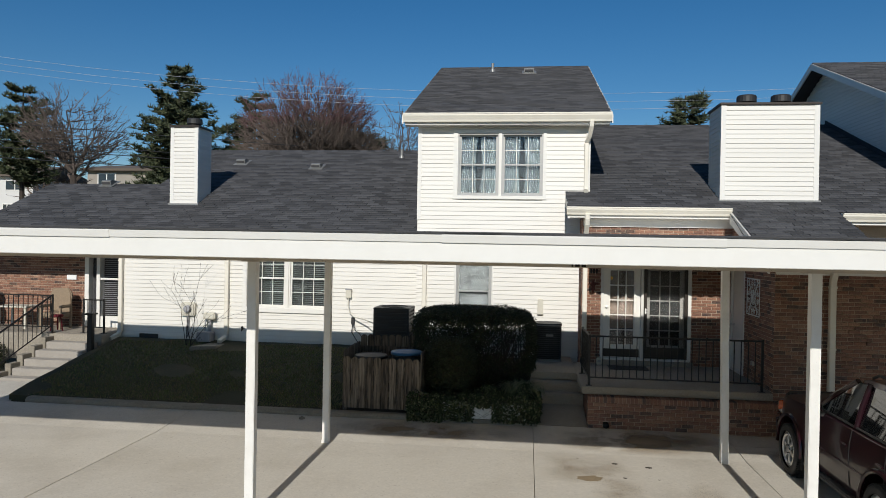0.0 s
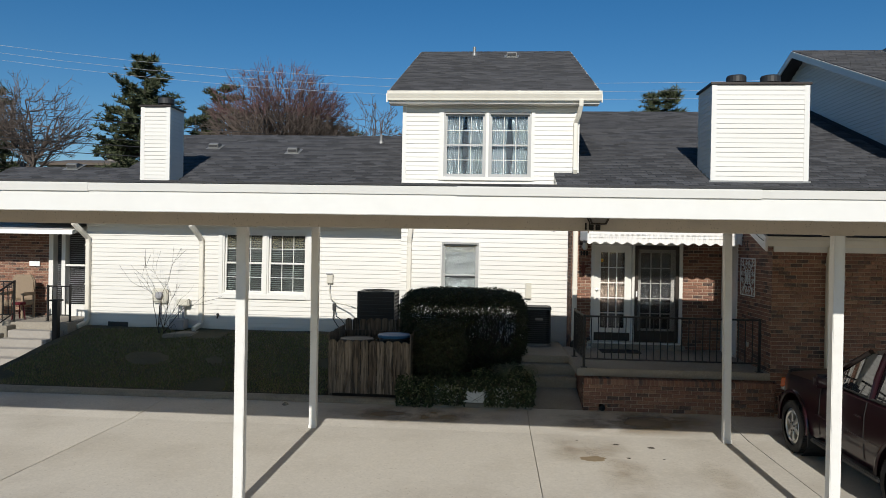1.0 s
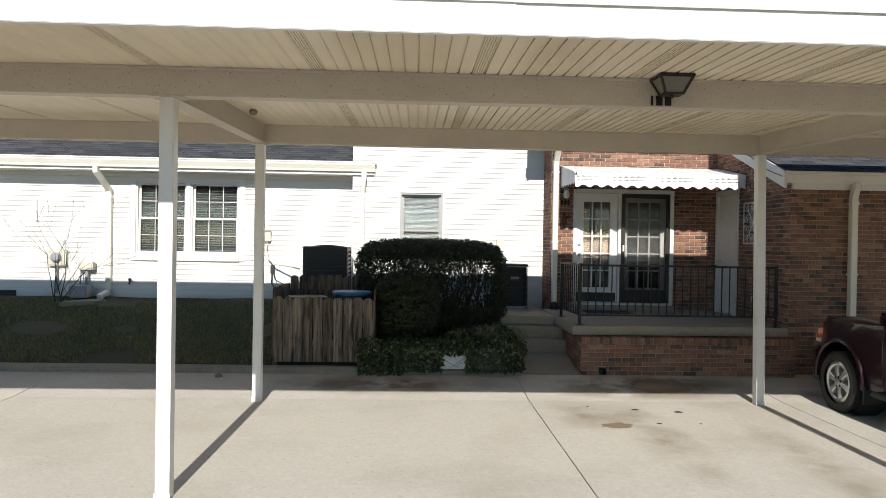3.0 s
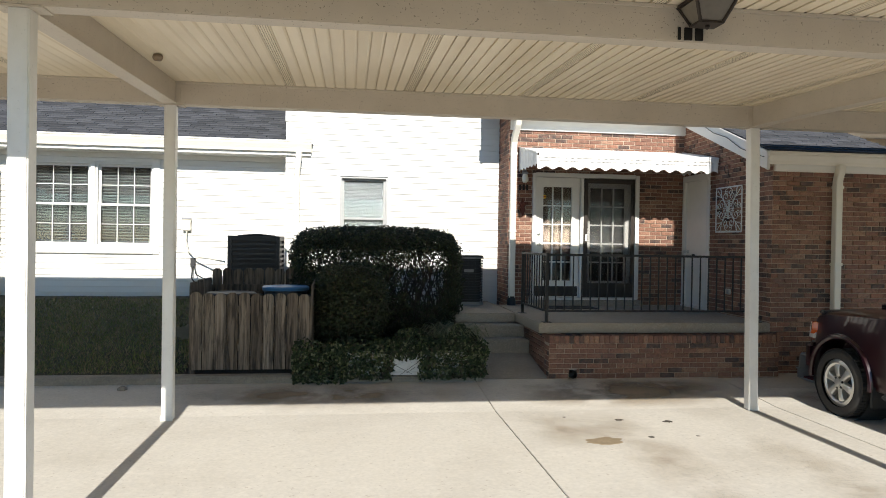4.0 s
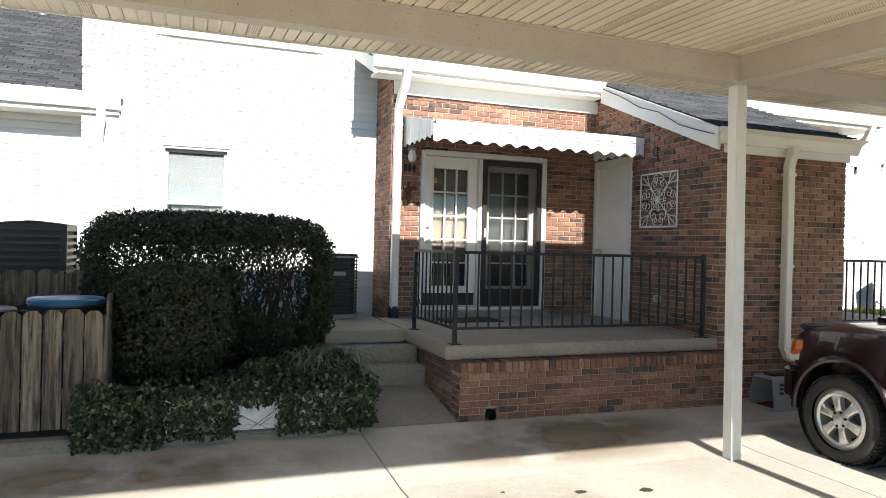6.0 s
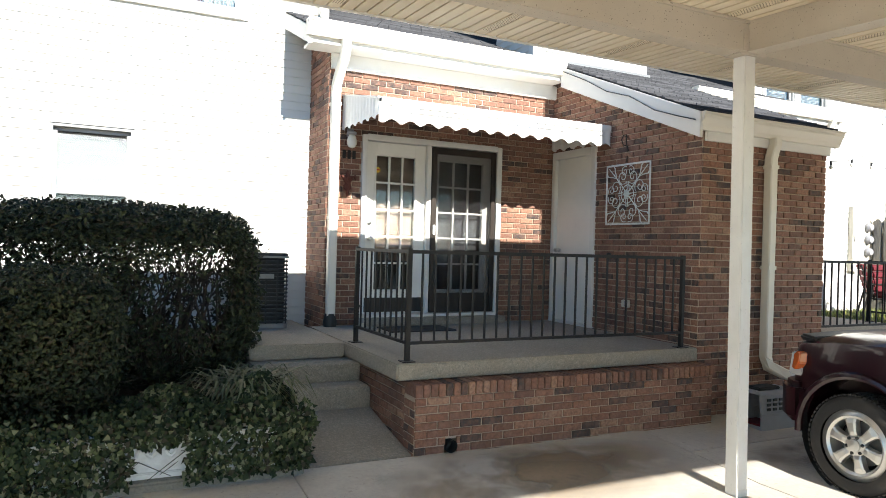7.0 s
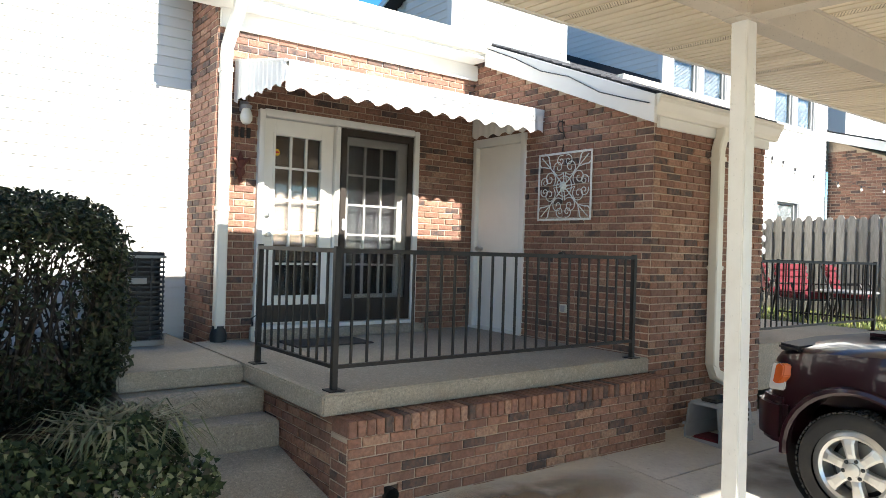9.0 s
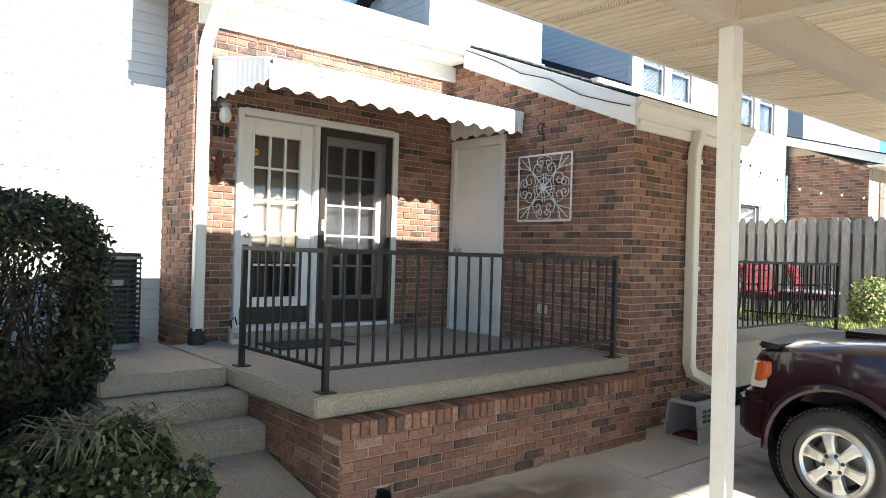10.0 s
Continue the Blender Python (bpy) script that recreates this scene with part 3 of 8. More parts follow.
LEFT_WIN = [(-6.775, -5.765, 1.675, 3.15), (-5.695, -4.725, 1.675, 3.15)]
wall_left = wall_box("wall_left", with_holes(-10.17, -2.43, 16.7, 16.9, 0.4, 3.36, LEFT_WIN), "cream vinyl siding wall of the low wing")
MID_WIN = [(-1.49, -0.65, 1.5, 2.98)]
TOP_WIN = [(-1.49, -0.53, 4.48, 5.94), (-0.47, 0.49, 4.48, 5.94)]
wall_middle = wall_box("wall_middle", with_holes(-2.43, 1.54, 16.3, 16.5, 0.4, 6.2, MID_WIN + TOP_WIN), "cream vinyl siding front of the two-storey block")
wall_box("wall_middle_side", Geo().box(1.36, 1.54, 16.5, 29, 0.4, 6.2).box(-2.43, -2.25, 16.5, 29, 0.4, 6.2), "siding side walls of the two-storey block")
wall_box("gable_middle", Geo().prism([(16.3, 6.2), (22.8, 8.9), (29.3, 6.2)], "x", 1.36, 1.54).prism([(16.3, 6.2), (22.8, 8.9), (29.3, 6.2)], "x", -2.43, -2.25), "siding gable ends under the upper roof")
wall_box("wall_back", Geo().box(-14, 15.2, 29, 29.2, 0, 5.0), "plain rear wall of the terrace")
wall_box("wall_left_end", Geo().box(-10.17, -9.99, 16.9, 29, 0.4, 3.3), "plain end wall of the low wing")

FAR_WIN = [(9.55, 10.31, 4.5, 5.9), (10.46, 11.22, 4.5, 5.9), (12.98, 13.76, 4.5, 5.9), (13.91, 14.69, 4.5, 5.9), (13.18, 14.1, 1.5, 2.95)]
wall_right = wall_box("wall_right", with_holes(9.26, 15.3, 16.3, 16.5, 0.4, 6.2, FAR_WIN), "sunlit cream siding wall of the neighbouring unit")
wall_right_side = wall_box("wall_right_side", Geo().box(9.26, 9.44, 16.5, 29, 0.4, 6.2).prism([(16.3, 6.2), (22.8, 8.98), (29.3, 6.2)], "x", 9.26, 9.44), "shaded siding gable wall of the neighbouring block")
wall_box("wall_far_end", Geo().box(15.12, 15.3, 16.5, 29, 0.4, 6.2), "plain end wall of the neighbouring block")

# ---- carport ----
CX0, CX1, CY0, CY1 = -10.4, 10.1, 6.45, 12.64


def under(y):
    return 3.255 + 0.036 * (y - CY0)


solid("carport_roof", Geo().prism([(CY0, under(CY0) + 0.03), (CY1, under(CY1) + 0.03), (CY1, under(CY1) + 0.05), (CY0, under(CY0) + 0.19)], "x", CX0, CX1), SHINGLE, "flat dark-felted carport roof with a slight fall", "roof", kind="structure")
g = Geo()
x, k = CX0, 0
while x < CX1:
    w = 0.1016
    a, b = x + 0.004, min(x + w - 0.004, CX1)
    if a < b:
        y0, y1 = CY0 + 0.03, CY1 - 0.01
        g.add([(p, y, under(y) + d) for y in (y0, y1) for p, d in ((a, 0), (b - 0.018, 0.0), (b, 0.007), (b, 0.02), (a, 0.02))], [(0, 1, 6, 5), (1, 2, 7, 6), (2, 3, 8, 7), (3, 4, 9, 8), (4, 0, 5, 9), (4, 3, 2, 1, 0), (5, 6, 7, 8, 9)])
    x += w
    k += 1
g.prism([(CY0 + 0.03, under(CY0) + 0.018), (CY1 - 0.01, under(CY1) + 0.018), (CY1 - 0.01, under(CY1) + 0.028), (CY0 + 0.03, under(CY0) + 0.028)], "x", CX0, CX1)
ceiling = solid("ceiling", g, SOFFIT, "cream ribbed vinyl carport ceiling with faint dirt along the ribs", "ceiling", kind="structure")
vs, fs = [], []
for i in range(11, 202, 12):
    for row in range(5):
        hx = CX0 + 0.1016 * i + 0.0065 + 0.0886 * (row + 0.5) / 5
        y = CY0 + 0.15 + 0.011 * (row % 2)
        while y < CY1 - 0.12:
            k, z = len(vs), under(y) - 0.0015
            vs += [(hx - 0.0035, y - 0.0045, z), (hx + 0.0035, y - 0.0045, z), (hx + 0.0035, y + 0.0045, z), (hx - 0.0035, y + 0.0045, z)]
            fs.append((k, k + 1, k + 2, k + 3))
            y += 0.022
part("vent_holes", Geo().add(vs, fs), VENT_DARK, ceiling, "rows of small dark vent holes")
fascia = thing("fascia", (0, CY0, 3.17), "white aluminium carport fascia with an overlapping drip edge", "fascia", kind="structure")
part("board", Geo().box(CX0 - 0.02, CX1 + 0.02, CY0 - 0.02, CY0 + 0.025, 3.165, 3.355), TRIM, fascia, bevel=0.004)
for i, (a, b) in enumerate(((-10.45, -7.3), (-7.35, -3.9), (-3.95, -0.55), (-0.62, 1.9), (1.84, 5.2), (5.14, 8.4), (8.36, 10.15))):
    d = 0.004 * (i % 2)
    part("drip_edge", Geo().prism([(CY0 - 0.034 - d, 3.345 - d), (CY0 - 0.05 - d, 3.405), (CY0 - 0.03 - d, 3.418 + d), (CY0 + 0.1, 3.422 + d), (CY0 + 0.1, 3.405), (CY0 - 0.021, 3.35)], "x", a, b), TRIM, fascia)
felt = Geo()
x = CX0
rngf = np.random.default_rng(8)
while x < CX1:
    w = rngf.uniform(0.5, 1.2)
    felt.prism([(CY0 - 0.045, 3.42), (CY0 + 0.25, 3.425), (CY0 + 0.25, 3.435), (CY0 - 0.055, 3.432 + rngf.uniform(0, 0.012))], "x", x, min(x + w, CX1))
    x += w
part("felt_edge", felt, SHINGLE, fascia, "dark roofing felt edge")
part("back_edge", Geo().box(CX0, CX1, CY1 - 0.01, CY1 + 0.012, under(CY1) - 0.012, under(CY1) + 0.035), TRIM, fascia)
for s in (CX0 - 0.012, CX1 + 0.012):
    part("end_board", Geo().prism([(CY0, 3.17), (CY1, under(CY1) - 0.01), (CY1, under(CY1) + 0.08), (CY0, 3.42)], "x", s - 0.01, s + 0.01), TRIM, fascia)

front_beam = thing("carport_beam", (0, 8, 3.09), "weathered off-white box beam across the carport front, toned darker for shade, speckled with dirt", "beam", group="carport beams")
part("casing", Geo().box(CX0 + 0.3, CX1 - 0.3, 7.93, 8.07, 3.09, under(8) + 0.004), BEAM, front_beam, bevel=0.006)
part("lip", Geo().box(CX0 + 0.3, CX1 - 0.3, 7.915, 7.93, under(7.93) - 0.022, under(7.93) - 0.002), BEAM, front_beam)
back_beam = thing("carport_beam", (0, 11.3, 3.2), "weathered off-white box beam across the carport back, toned darker for shade", "beam", group="carport beams")
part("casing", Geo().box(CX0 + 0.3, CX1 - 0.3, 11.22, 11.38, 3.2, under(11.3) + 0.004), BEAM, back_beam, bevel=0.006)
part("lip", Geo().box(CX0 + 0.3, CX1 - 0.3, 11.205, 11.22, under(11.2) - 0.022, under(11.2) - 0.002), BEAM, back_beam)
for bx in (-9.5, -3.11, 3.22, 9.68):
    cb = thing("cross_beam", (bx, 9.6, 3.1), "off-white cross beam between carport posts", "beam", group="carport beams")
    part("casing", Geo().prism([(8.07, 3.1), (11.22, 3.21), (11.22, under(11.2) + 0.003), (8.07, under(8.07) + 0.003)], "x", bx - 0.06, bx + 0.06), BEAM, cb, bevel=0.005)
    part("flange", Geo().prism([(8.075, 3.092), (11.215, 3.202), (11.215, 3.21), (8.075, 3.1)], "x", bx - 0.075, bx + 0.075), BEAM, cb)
    for py, z1 in ((8.0, 3.085), (11.3, 3.195)):
        px = bx + (0.04 if py < 9 or bx > 0 else 0)
        post = thing("carport_post", (px, py, 0), "square white steel carport post standing on the concrete", "post", group="carport posts")
        w, top_x = 0.055, px - (0.04 if bx > 0 and py > 9 else 0)
        shaft = [(cx + a, py + b, z) for cx, z in ((px, 0.0), (top_x, z1)) for a, b in ((-w, -w), (w, -w), (w, w), (-w, w))]
        part("shaft", Geo().add(shaft, [(3, 2, 1, 0), (4, 5, 6, 7), (0, 1, 5, 4), (1, 2, 6, 5), (2, 3, 7, 6), (3, 0, 4, 7)]), POST, post, bevel=0.007)
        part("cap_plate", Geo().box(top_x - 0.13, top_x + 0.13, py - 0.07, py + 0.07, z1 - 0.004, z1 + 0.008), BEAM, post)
        part("base_angle", Geo().box(px - 0.062, px + 0.062, py - 0.06, py - 0.0555, 0.0, 0.05), POST, post)
    part("splice_plate", Geo().box(bx - 0.11, bx + 0.11, 11.21, 11.222, 3.21, 3.36), BEAM, back_beam)

# ---- windows and doors ----
def sash_window(name, x0, x1, z0, z1, y, label, lights=(3, 2), backing="blind", casing=0.0, metal=TRIM):
    """A hung window in a wall that faces -y: frame, two sashes with bars, panes, and what hangs behind."""
    win = thing(name, ((x0 + x1) / 2, y, z0), label, "window", kind="structure")
    f = 0.035
    part("window_frame", Geo().box(x0, x0 + f, y - 0.01, y + 0.1, z0, z1).box(x1 - f, x1, y - 0.01, y + 0.1, z0, z1).box(x0 + f, x1 - f, y - 0.01, y + 0.1, z1 - f, z1).box(x0 + f, x1 - f, y - 0.02, y + 0.1, z0, z0 + f), metal, win, bevel=0.004)
    mid = (z0 + z1) / 2
    for k, (a, b, d) in enumerate(((z0 + f, mid + 0.02, 0.03), (mid - 0.02, z1 - f, 0.06))):
        r = 0.04
        u, v = x0 + f, x1 - f
        s = part("sash", Geo().box(u, u + r, y + d, y + d + 0.03, a, b).box(v - r, v, y + d, y + d + 0.03, a, b).box(u + r, v - r, y + d, y + d + 0.03, a, a + r).box(u + r, v - r, y + d, y + d + 0.03, b - r, b), metal, win, bevel=0.004)
        for i in range(1, lights[0]):
            p = u + r + (v - u - 2 * r) * i / lights[0]
            part("glazing_bar", Geo().box(p - 0.006, p + 0.006, y + d + 0.004, y + d + 0.02, a + r, b - r), TRIM, s)
        for j in range(1, lights[1]):
            p = a + r + (b - a - 2 * r) * j / lights[1]
            part("glazing_bar", Geo().box(u + r, v - r, y + d + 0.005, y + d + 0.019, p - 0.006, p + 0.006), TRIM, s)
        gl = part("pane", Geo().box(u + r, v - r, y + d + 0.02, y + d + 0.024, a + r, b - r), PANE, s)
        gl.visible_shadow = False
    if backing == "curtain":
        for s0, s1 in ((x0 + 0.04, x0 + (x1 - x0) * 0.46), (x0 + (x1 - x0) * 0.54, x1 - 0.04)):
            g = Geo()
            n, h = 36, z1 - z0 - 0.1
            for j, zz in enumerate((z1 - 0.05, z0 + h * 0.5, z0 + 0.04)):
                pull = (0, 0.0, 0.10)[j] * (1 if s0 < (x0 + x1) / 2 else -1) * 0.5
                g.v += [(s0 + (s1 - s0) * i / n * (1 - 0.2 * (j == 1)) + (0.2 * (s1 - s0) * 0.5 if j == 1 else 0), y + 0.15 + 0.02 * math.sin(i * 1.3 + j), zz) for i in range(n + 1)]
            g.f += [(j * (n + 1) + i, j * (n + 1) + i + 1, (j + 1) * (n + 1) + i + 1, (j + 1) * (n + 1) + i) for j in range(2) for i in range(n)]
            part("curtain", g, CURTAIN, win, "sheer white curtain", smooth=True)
        # a near-black sheet paints the unlit room; no room is built
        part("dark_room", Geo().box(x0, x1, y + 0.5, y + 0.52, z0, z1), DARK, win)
    else:
        # white: closed slats and their backing sheet in the darkened slat colour
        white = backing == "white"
        me = Geo().prism([(-0.007, -0.0125), (0.005, 0.0115), (0.007, 0.0115), (-0.005, -0.0125)] if white else [(-0.014, -0.004), (0.014, 0.004), (0.014, 0.007), (-0.014, -0.001)], "x", -(x1 - x0) / 2 + 0.05, (x1 - x0) / 2 - 0.05).mesh("slat", BLIND_DIMMED if white else BLIND)
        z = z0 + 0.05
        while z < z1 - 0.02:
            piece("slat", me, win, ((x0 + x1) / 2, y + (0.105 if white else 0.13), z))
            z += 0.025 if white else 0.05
        part("dark_room", Geo().box(x0, x1, y + 0.19, y + 0.21, z0, z1), BLIND_DIMMED if white else DARK, win)
    if casing:
        c = casing
        part("casing", Geo().box(x0 - c, x0, y - 0.03, y - 0.001, z0 - c, z1 + c).box(x1, x1 + c, y - 0.03, y - 0.001, z0 - c, z1 + c).box(x0, x1, y - 0.03, y - 0.001, z1, z1 + c).box(x0, x1, y - 0.03, y - 0.001, z0 - c, z0), TRIM, win, bevel=0.005)
    return win


for i, (a, b, z0, z1) in enumerate(LEFT_WIN):
    w = sash_window("window_%d" % (i + 1), a, b, z0, z1, 16.7, "white double-hung window with slatted blinds in cream siding", (3, 2))
solid("window_casing", Geo().box(-6.88, -6.775, 16.66, 16.7, 1.56, 3.22).box(-5.765, -5.695, 16.662, 16.7, 1.675, 3.15).box(-4.725, -4.62, 16.66, 16.7, 1.56, 3.22).box(-6.775, -4.725, 16.66, 16.7, 3.15, 3.22).box(-6.775, -4.725, 16.64, 16.7, 1.56, 1.675), TRIM, "wide white casing round the paired windows", "trim", bevel=0.006, kind="structure")
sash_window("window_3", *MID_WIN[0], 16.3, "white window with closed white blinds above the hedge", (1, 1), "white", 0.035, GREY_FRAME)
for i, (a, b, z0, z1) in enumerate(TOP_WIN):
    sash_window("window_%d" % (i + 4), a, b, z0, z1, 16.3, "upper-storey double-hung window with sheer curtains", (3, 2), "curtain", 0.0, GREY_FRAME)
solid("window_casing", Geo().box(-1.6, -1.49, 16.26, 16.3, 4.4, 6.02).box(-0.53, -0.47, 16.262, 16.3, 4.48, 5.94).box(0.49, 0.57, 16.26, 16.3, 4.4, 6.02).box(-1.49, 0.49, 16.26, 16.3, 5.94, 6.02).box(-1.49, 0.49, 16.24, 16.3, 4.4, 4.48), TRIM, "white casing round the upper paired windows", "trim", bevel=0.006, kind="structure")
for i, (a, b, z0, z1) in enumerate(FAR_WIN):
    sash_window("window_%d" % (i + 6), a, b, z0, z1, 16.3, "white window with closed pale blinds, coloured darker against strong sun, on the neighbour's wall", (1, 1), "white", 0.07, GREY_FRAME)


def french_leaf(door, x0, x1, z0, z1, y, material, behind, bars=TRIM):
    leaf = part("leaf", with_holes(x0, x1, y, y + 0.045, z0, z1, [(x0 + 0.14, x1 - 0.14, z0 + 0.28, z1 - 0.16)]), material, door, bevel=0.003)
    u, v, a, b = x0 + 0.14, x1 - 0.14, z0 + 0.28, z1 - 0.16
    part("moulding", Geo().box(u - 0.025, u, y - 0.012, y, a - 0.025, b + 0.025).box(v, v + 0.025, y - 0.012, y, a - 0.025, b + 0.025).box(u, v, y - 0.012, y, b, b + 0.025).box(u, v, y - 0.012, y, a - 0.025, a), material, leaf, bevel=0.003)
    for i in (1, 2):
        p = u + (v - u) * i / 3
        part("glazing_bar", Geo().box(p - 0.011, p + 0.011, y - 0.006, y + 0.02, a, b), bars, leaf)
    for j in range(1, 5):
        p = a + (b - a) * j / 5
        part("glazing_bar", Geo().box(u, v, y - 0.005, y + 0.019, p - 0.011, p + 0.011), bars, leaf)
    gl = part("pane", Geo().box(u, v, y + 0.024, y + 0.028, a, b), PANE, leaf)
    gl.visible_shadow = False
    return leaf


door = thing("door_1", (2.72, 15.5, 0.8), "white french double door with divided lights, one leaf behind a dark storm door", "door", kind="structure")
part("door_frame", Geo().box(1.77, 1.83, 15.44, 15.6, 0.9, 3.05).box(3.6, 3.67, 15.44, 15.6, 0.9, 3.05).box(1.83, 3.6, 15.44, 15.6, 2.99, 3.06).box(2.625, 2.68, 15.47, 15.6, 0.92, 2.99), TRIM, door, bevel=0.006)
part("threshold", Geo().box(1.78, 3.64, 15.4, 15.62, 0.895, 0.93), TRIM, door, bevel=0.006)
part("door_step", Geo().box(1.74, 3.7, 15.3, 15.62, 0.8, 0.893), AGGREGATE, door, "grey concrete door step", bevel=0.01)
left_leaf = french_leaf(door, 1.835, 2.62, 0.935, 2.985, 15.53, DOOR_WHITE, None)
part("kick_plate", Geo().box(1.85, 2.6, 15.515, 15.529, 0.95, 1.12), BRONZE, left_leaf, "dark bronze kick plate")
part("door_knob", Geo().lathe([(0.025, 0), (0.03, -0.01), (0.012, -0.02), (0.012, -0.045), (0.03, -0.06), (0.026, -0.085), (0.008, -0.09)], (1.9, 15.53, 1.83), "y", 12).lathe([(0.03, 0), (0.03, -0.015), (0.012, -0.02), (0.012, -0.03)], (1.9, 15.53, 2.02), "y", 12), STEEL, left_leaf, "round steel knob and deadbolt")
part("sticker", Geo().prism([(2.0 + 0.035 * math.cos(k * math.pi / 4 + 0.39), 2.655 + 0.035 * math.sin(k * math.pi / 4 + 0.39)) for k in range(8)], "y", 15.548, 15.5505), YELLOW, left_leaf, "small yellow octagonal sticker")
part("sticker_band", Geo().box(1.975, 2.025, 15.5455, 15.5475, 2.648, 2.664), mat("red_ink", (0.5, 0.03, 0.02), 0.6), left_leaf)
right_leaf = french_leaf(door, 2.685, 3.595, 0.935, 2.985, 15.57, DOOR_WHITE, None)
storm = part("storm_door", Geo().box(2.685, 2.75, 15.46, 15.49, 0.94, 2.98).box(3.53, 3.595, 15.46, 15.49, 0.94, 2.98).box(2.75, 3.53, 15.46, 15.49, 2.9, 2.98).box(2.75, 3.53, 15.46, 15.49, 0.94, 1.18), BRONZE, door, "dark bronze storm door", bevel=0.004)
sc = part("screen", Geo().box(2.75, 3.53, 15.474, 15.477, 1.18, 2.9), SCREEN, storm)
sc.visible_shadow = False
part("pull_handle", Geo().box(2.705, 2.735, 15.435, 15.46, 1.9, 2.02), WHITE_ENAMEL, storm, bevel=0.006)
me = Geo().prism([(-0.004, -0.033), (0.006, 0.033), (0.008, 0.033), (-0.002, -0.033)], "x", 1.97, 2.49).mesh("shade_fold", SHADE_CLOTH)
z = 1.6
while z < 2.85:
    piece("shade_fold", me, door, (0, 15.62, z))
    z += 0.064
# near-black sheets close to the door paint the unlit room behind it
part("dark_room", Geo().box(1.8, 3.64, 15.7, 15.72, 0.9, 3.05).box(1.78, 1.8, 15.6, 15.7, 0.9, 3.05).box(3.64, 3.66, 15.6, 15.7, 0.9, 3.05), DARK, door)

side = thing("door_2", (4.5, 15.0, 0.8), "plain white flush door to the store room", "door", kind="structure")
part("leaf", Geo().box(4.52, 4.56, 14.64, 15.4, 0.83, 2.95), DOOR_WHITE, side, bevel=0.004)
part("door_frame", Geo().box(4.47, 4.62, 14.56, 14.64, 0.8, 3.05).box(4.47, 4.62, 15.4, 15.47, 0.8, 3.05).box(4.47, 4.62, 14.64, 15.4, 2.95, 3.05), TRIM, side, bevel=0.006)
part("door_knob", Geo().lathe([(0.028, 0), (0.03, -0.012), (0.012, -0.02), (0.012, -0.045), (0.03, -0.06), (0.024, -0.08)], (4.52, 15.32, 1.75), "x", 12), STEEL, side)
part("sill", Geo().box(4.46, 4.66, 14.57, 15.46, 0.802, 0.828), TRIM, side)


# ---- gutters, downspouts, eaves ----
def gutter(x0, x1, y, z, label, height=0.15, deep=0.13):
    """An ogee gutter along x with its fascia and soffit side towards +y; z: its top."""
    gt = thing("gutter", ((x0 + x1) / 2, y, z - height), label, "gutter", group="gutters")
    h, d = height, deep
    prof = [(y, z), (y - d, z), (y - d, z - 0.025), (y - d + 0.012, z - 0.035), (y - d + 0.012, z - 0.06), (y - d * 0.55, z - h * 0.75), (y - d * 0.45, z - h), (y, z - h)]
    part("trough", Geo().prism(prof, "x", x0, x1), GUTTER, gt, bevel=0.002)
    for e, s in ((x0, -1), (x1, 1)):
        part("end_cap", Geo().prism([(y, z + 0.003), (y - d - 0.004, z + 0.003), (y - d * 0.45, z - h - 0.003), (y, z - h - 0.003)], "x", min(e, e + s * 0.006), max(e, e + s * 0.006)), GUTTER, gt)
    k = x0 + 2.9
    while k < x1 - 0.5:
        part("seam_band", Geo().prism([(p - (0.003 if p < y - 0.02 else 0), q + (0.002 if q > z - 0.01 else -0.002)) for p, q in prof], "x", k, k + 0.06), GUTTER, gt)
        k += 3.0
    return gt


def downspout(pts, label, w=0.05, material=GUTTER):
    """A square downpipe swept along points, with ribs and straps."""
    ds = thing("downspout", pts[-1], label, "downspout", group="downspouts")
    pts = [Vector(p) for p in pts]
    g = Geo()
    ring = []
    for i, p in enumerate(pts):
        d = (pts[min(i + 1, len(pts) - 1)] - pts[max(i - 1, 0)]).normalized()
        s = Vector((1, 0, 0)) if abs(d.x) < 0.6 else Vector((0, 1, 0))
        s = (s - d * s.dot(d)).normalized()
        u = d.cross(s)
        c = 0.75
        ring += [p + s * a * w + u * b * w for a, b in ((-1, -c), (-c, -1), (c, -1), (1, -c), (1, c), (c, 1), (-c, 1), (-1, c))]
    fs = [(i * 8 + k, i * 8 + (k + 1) % 8, (i + 1) * 8 + (k + 1) % 8, (i + 1) * 8 + k) for i in range(len(pts) - 1) for k in range(8)]
    g.add(ring, fs + [tuple(range(7, -1, -1)), tuple(range(len(ring) - 8, len(ring)))])
    part("pipe", g, material, ds)
    for i in range(len(pts) - 1):
        a, b = pts[i], pts[i + 1]
        if (a - b).length > 1.2:
            for t in (0.04, 0.55):
                p = a.lerp(b, t)
                part("strap", Geo().box(p.x - w - 0.005, p.x + w + 0.005, p.y - w - 0.005, p.y + w + 0.02, p.z - 0.02, p.z + 0.02), material, ds)
    return ds


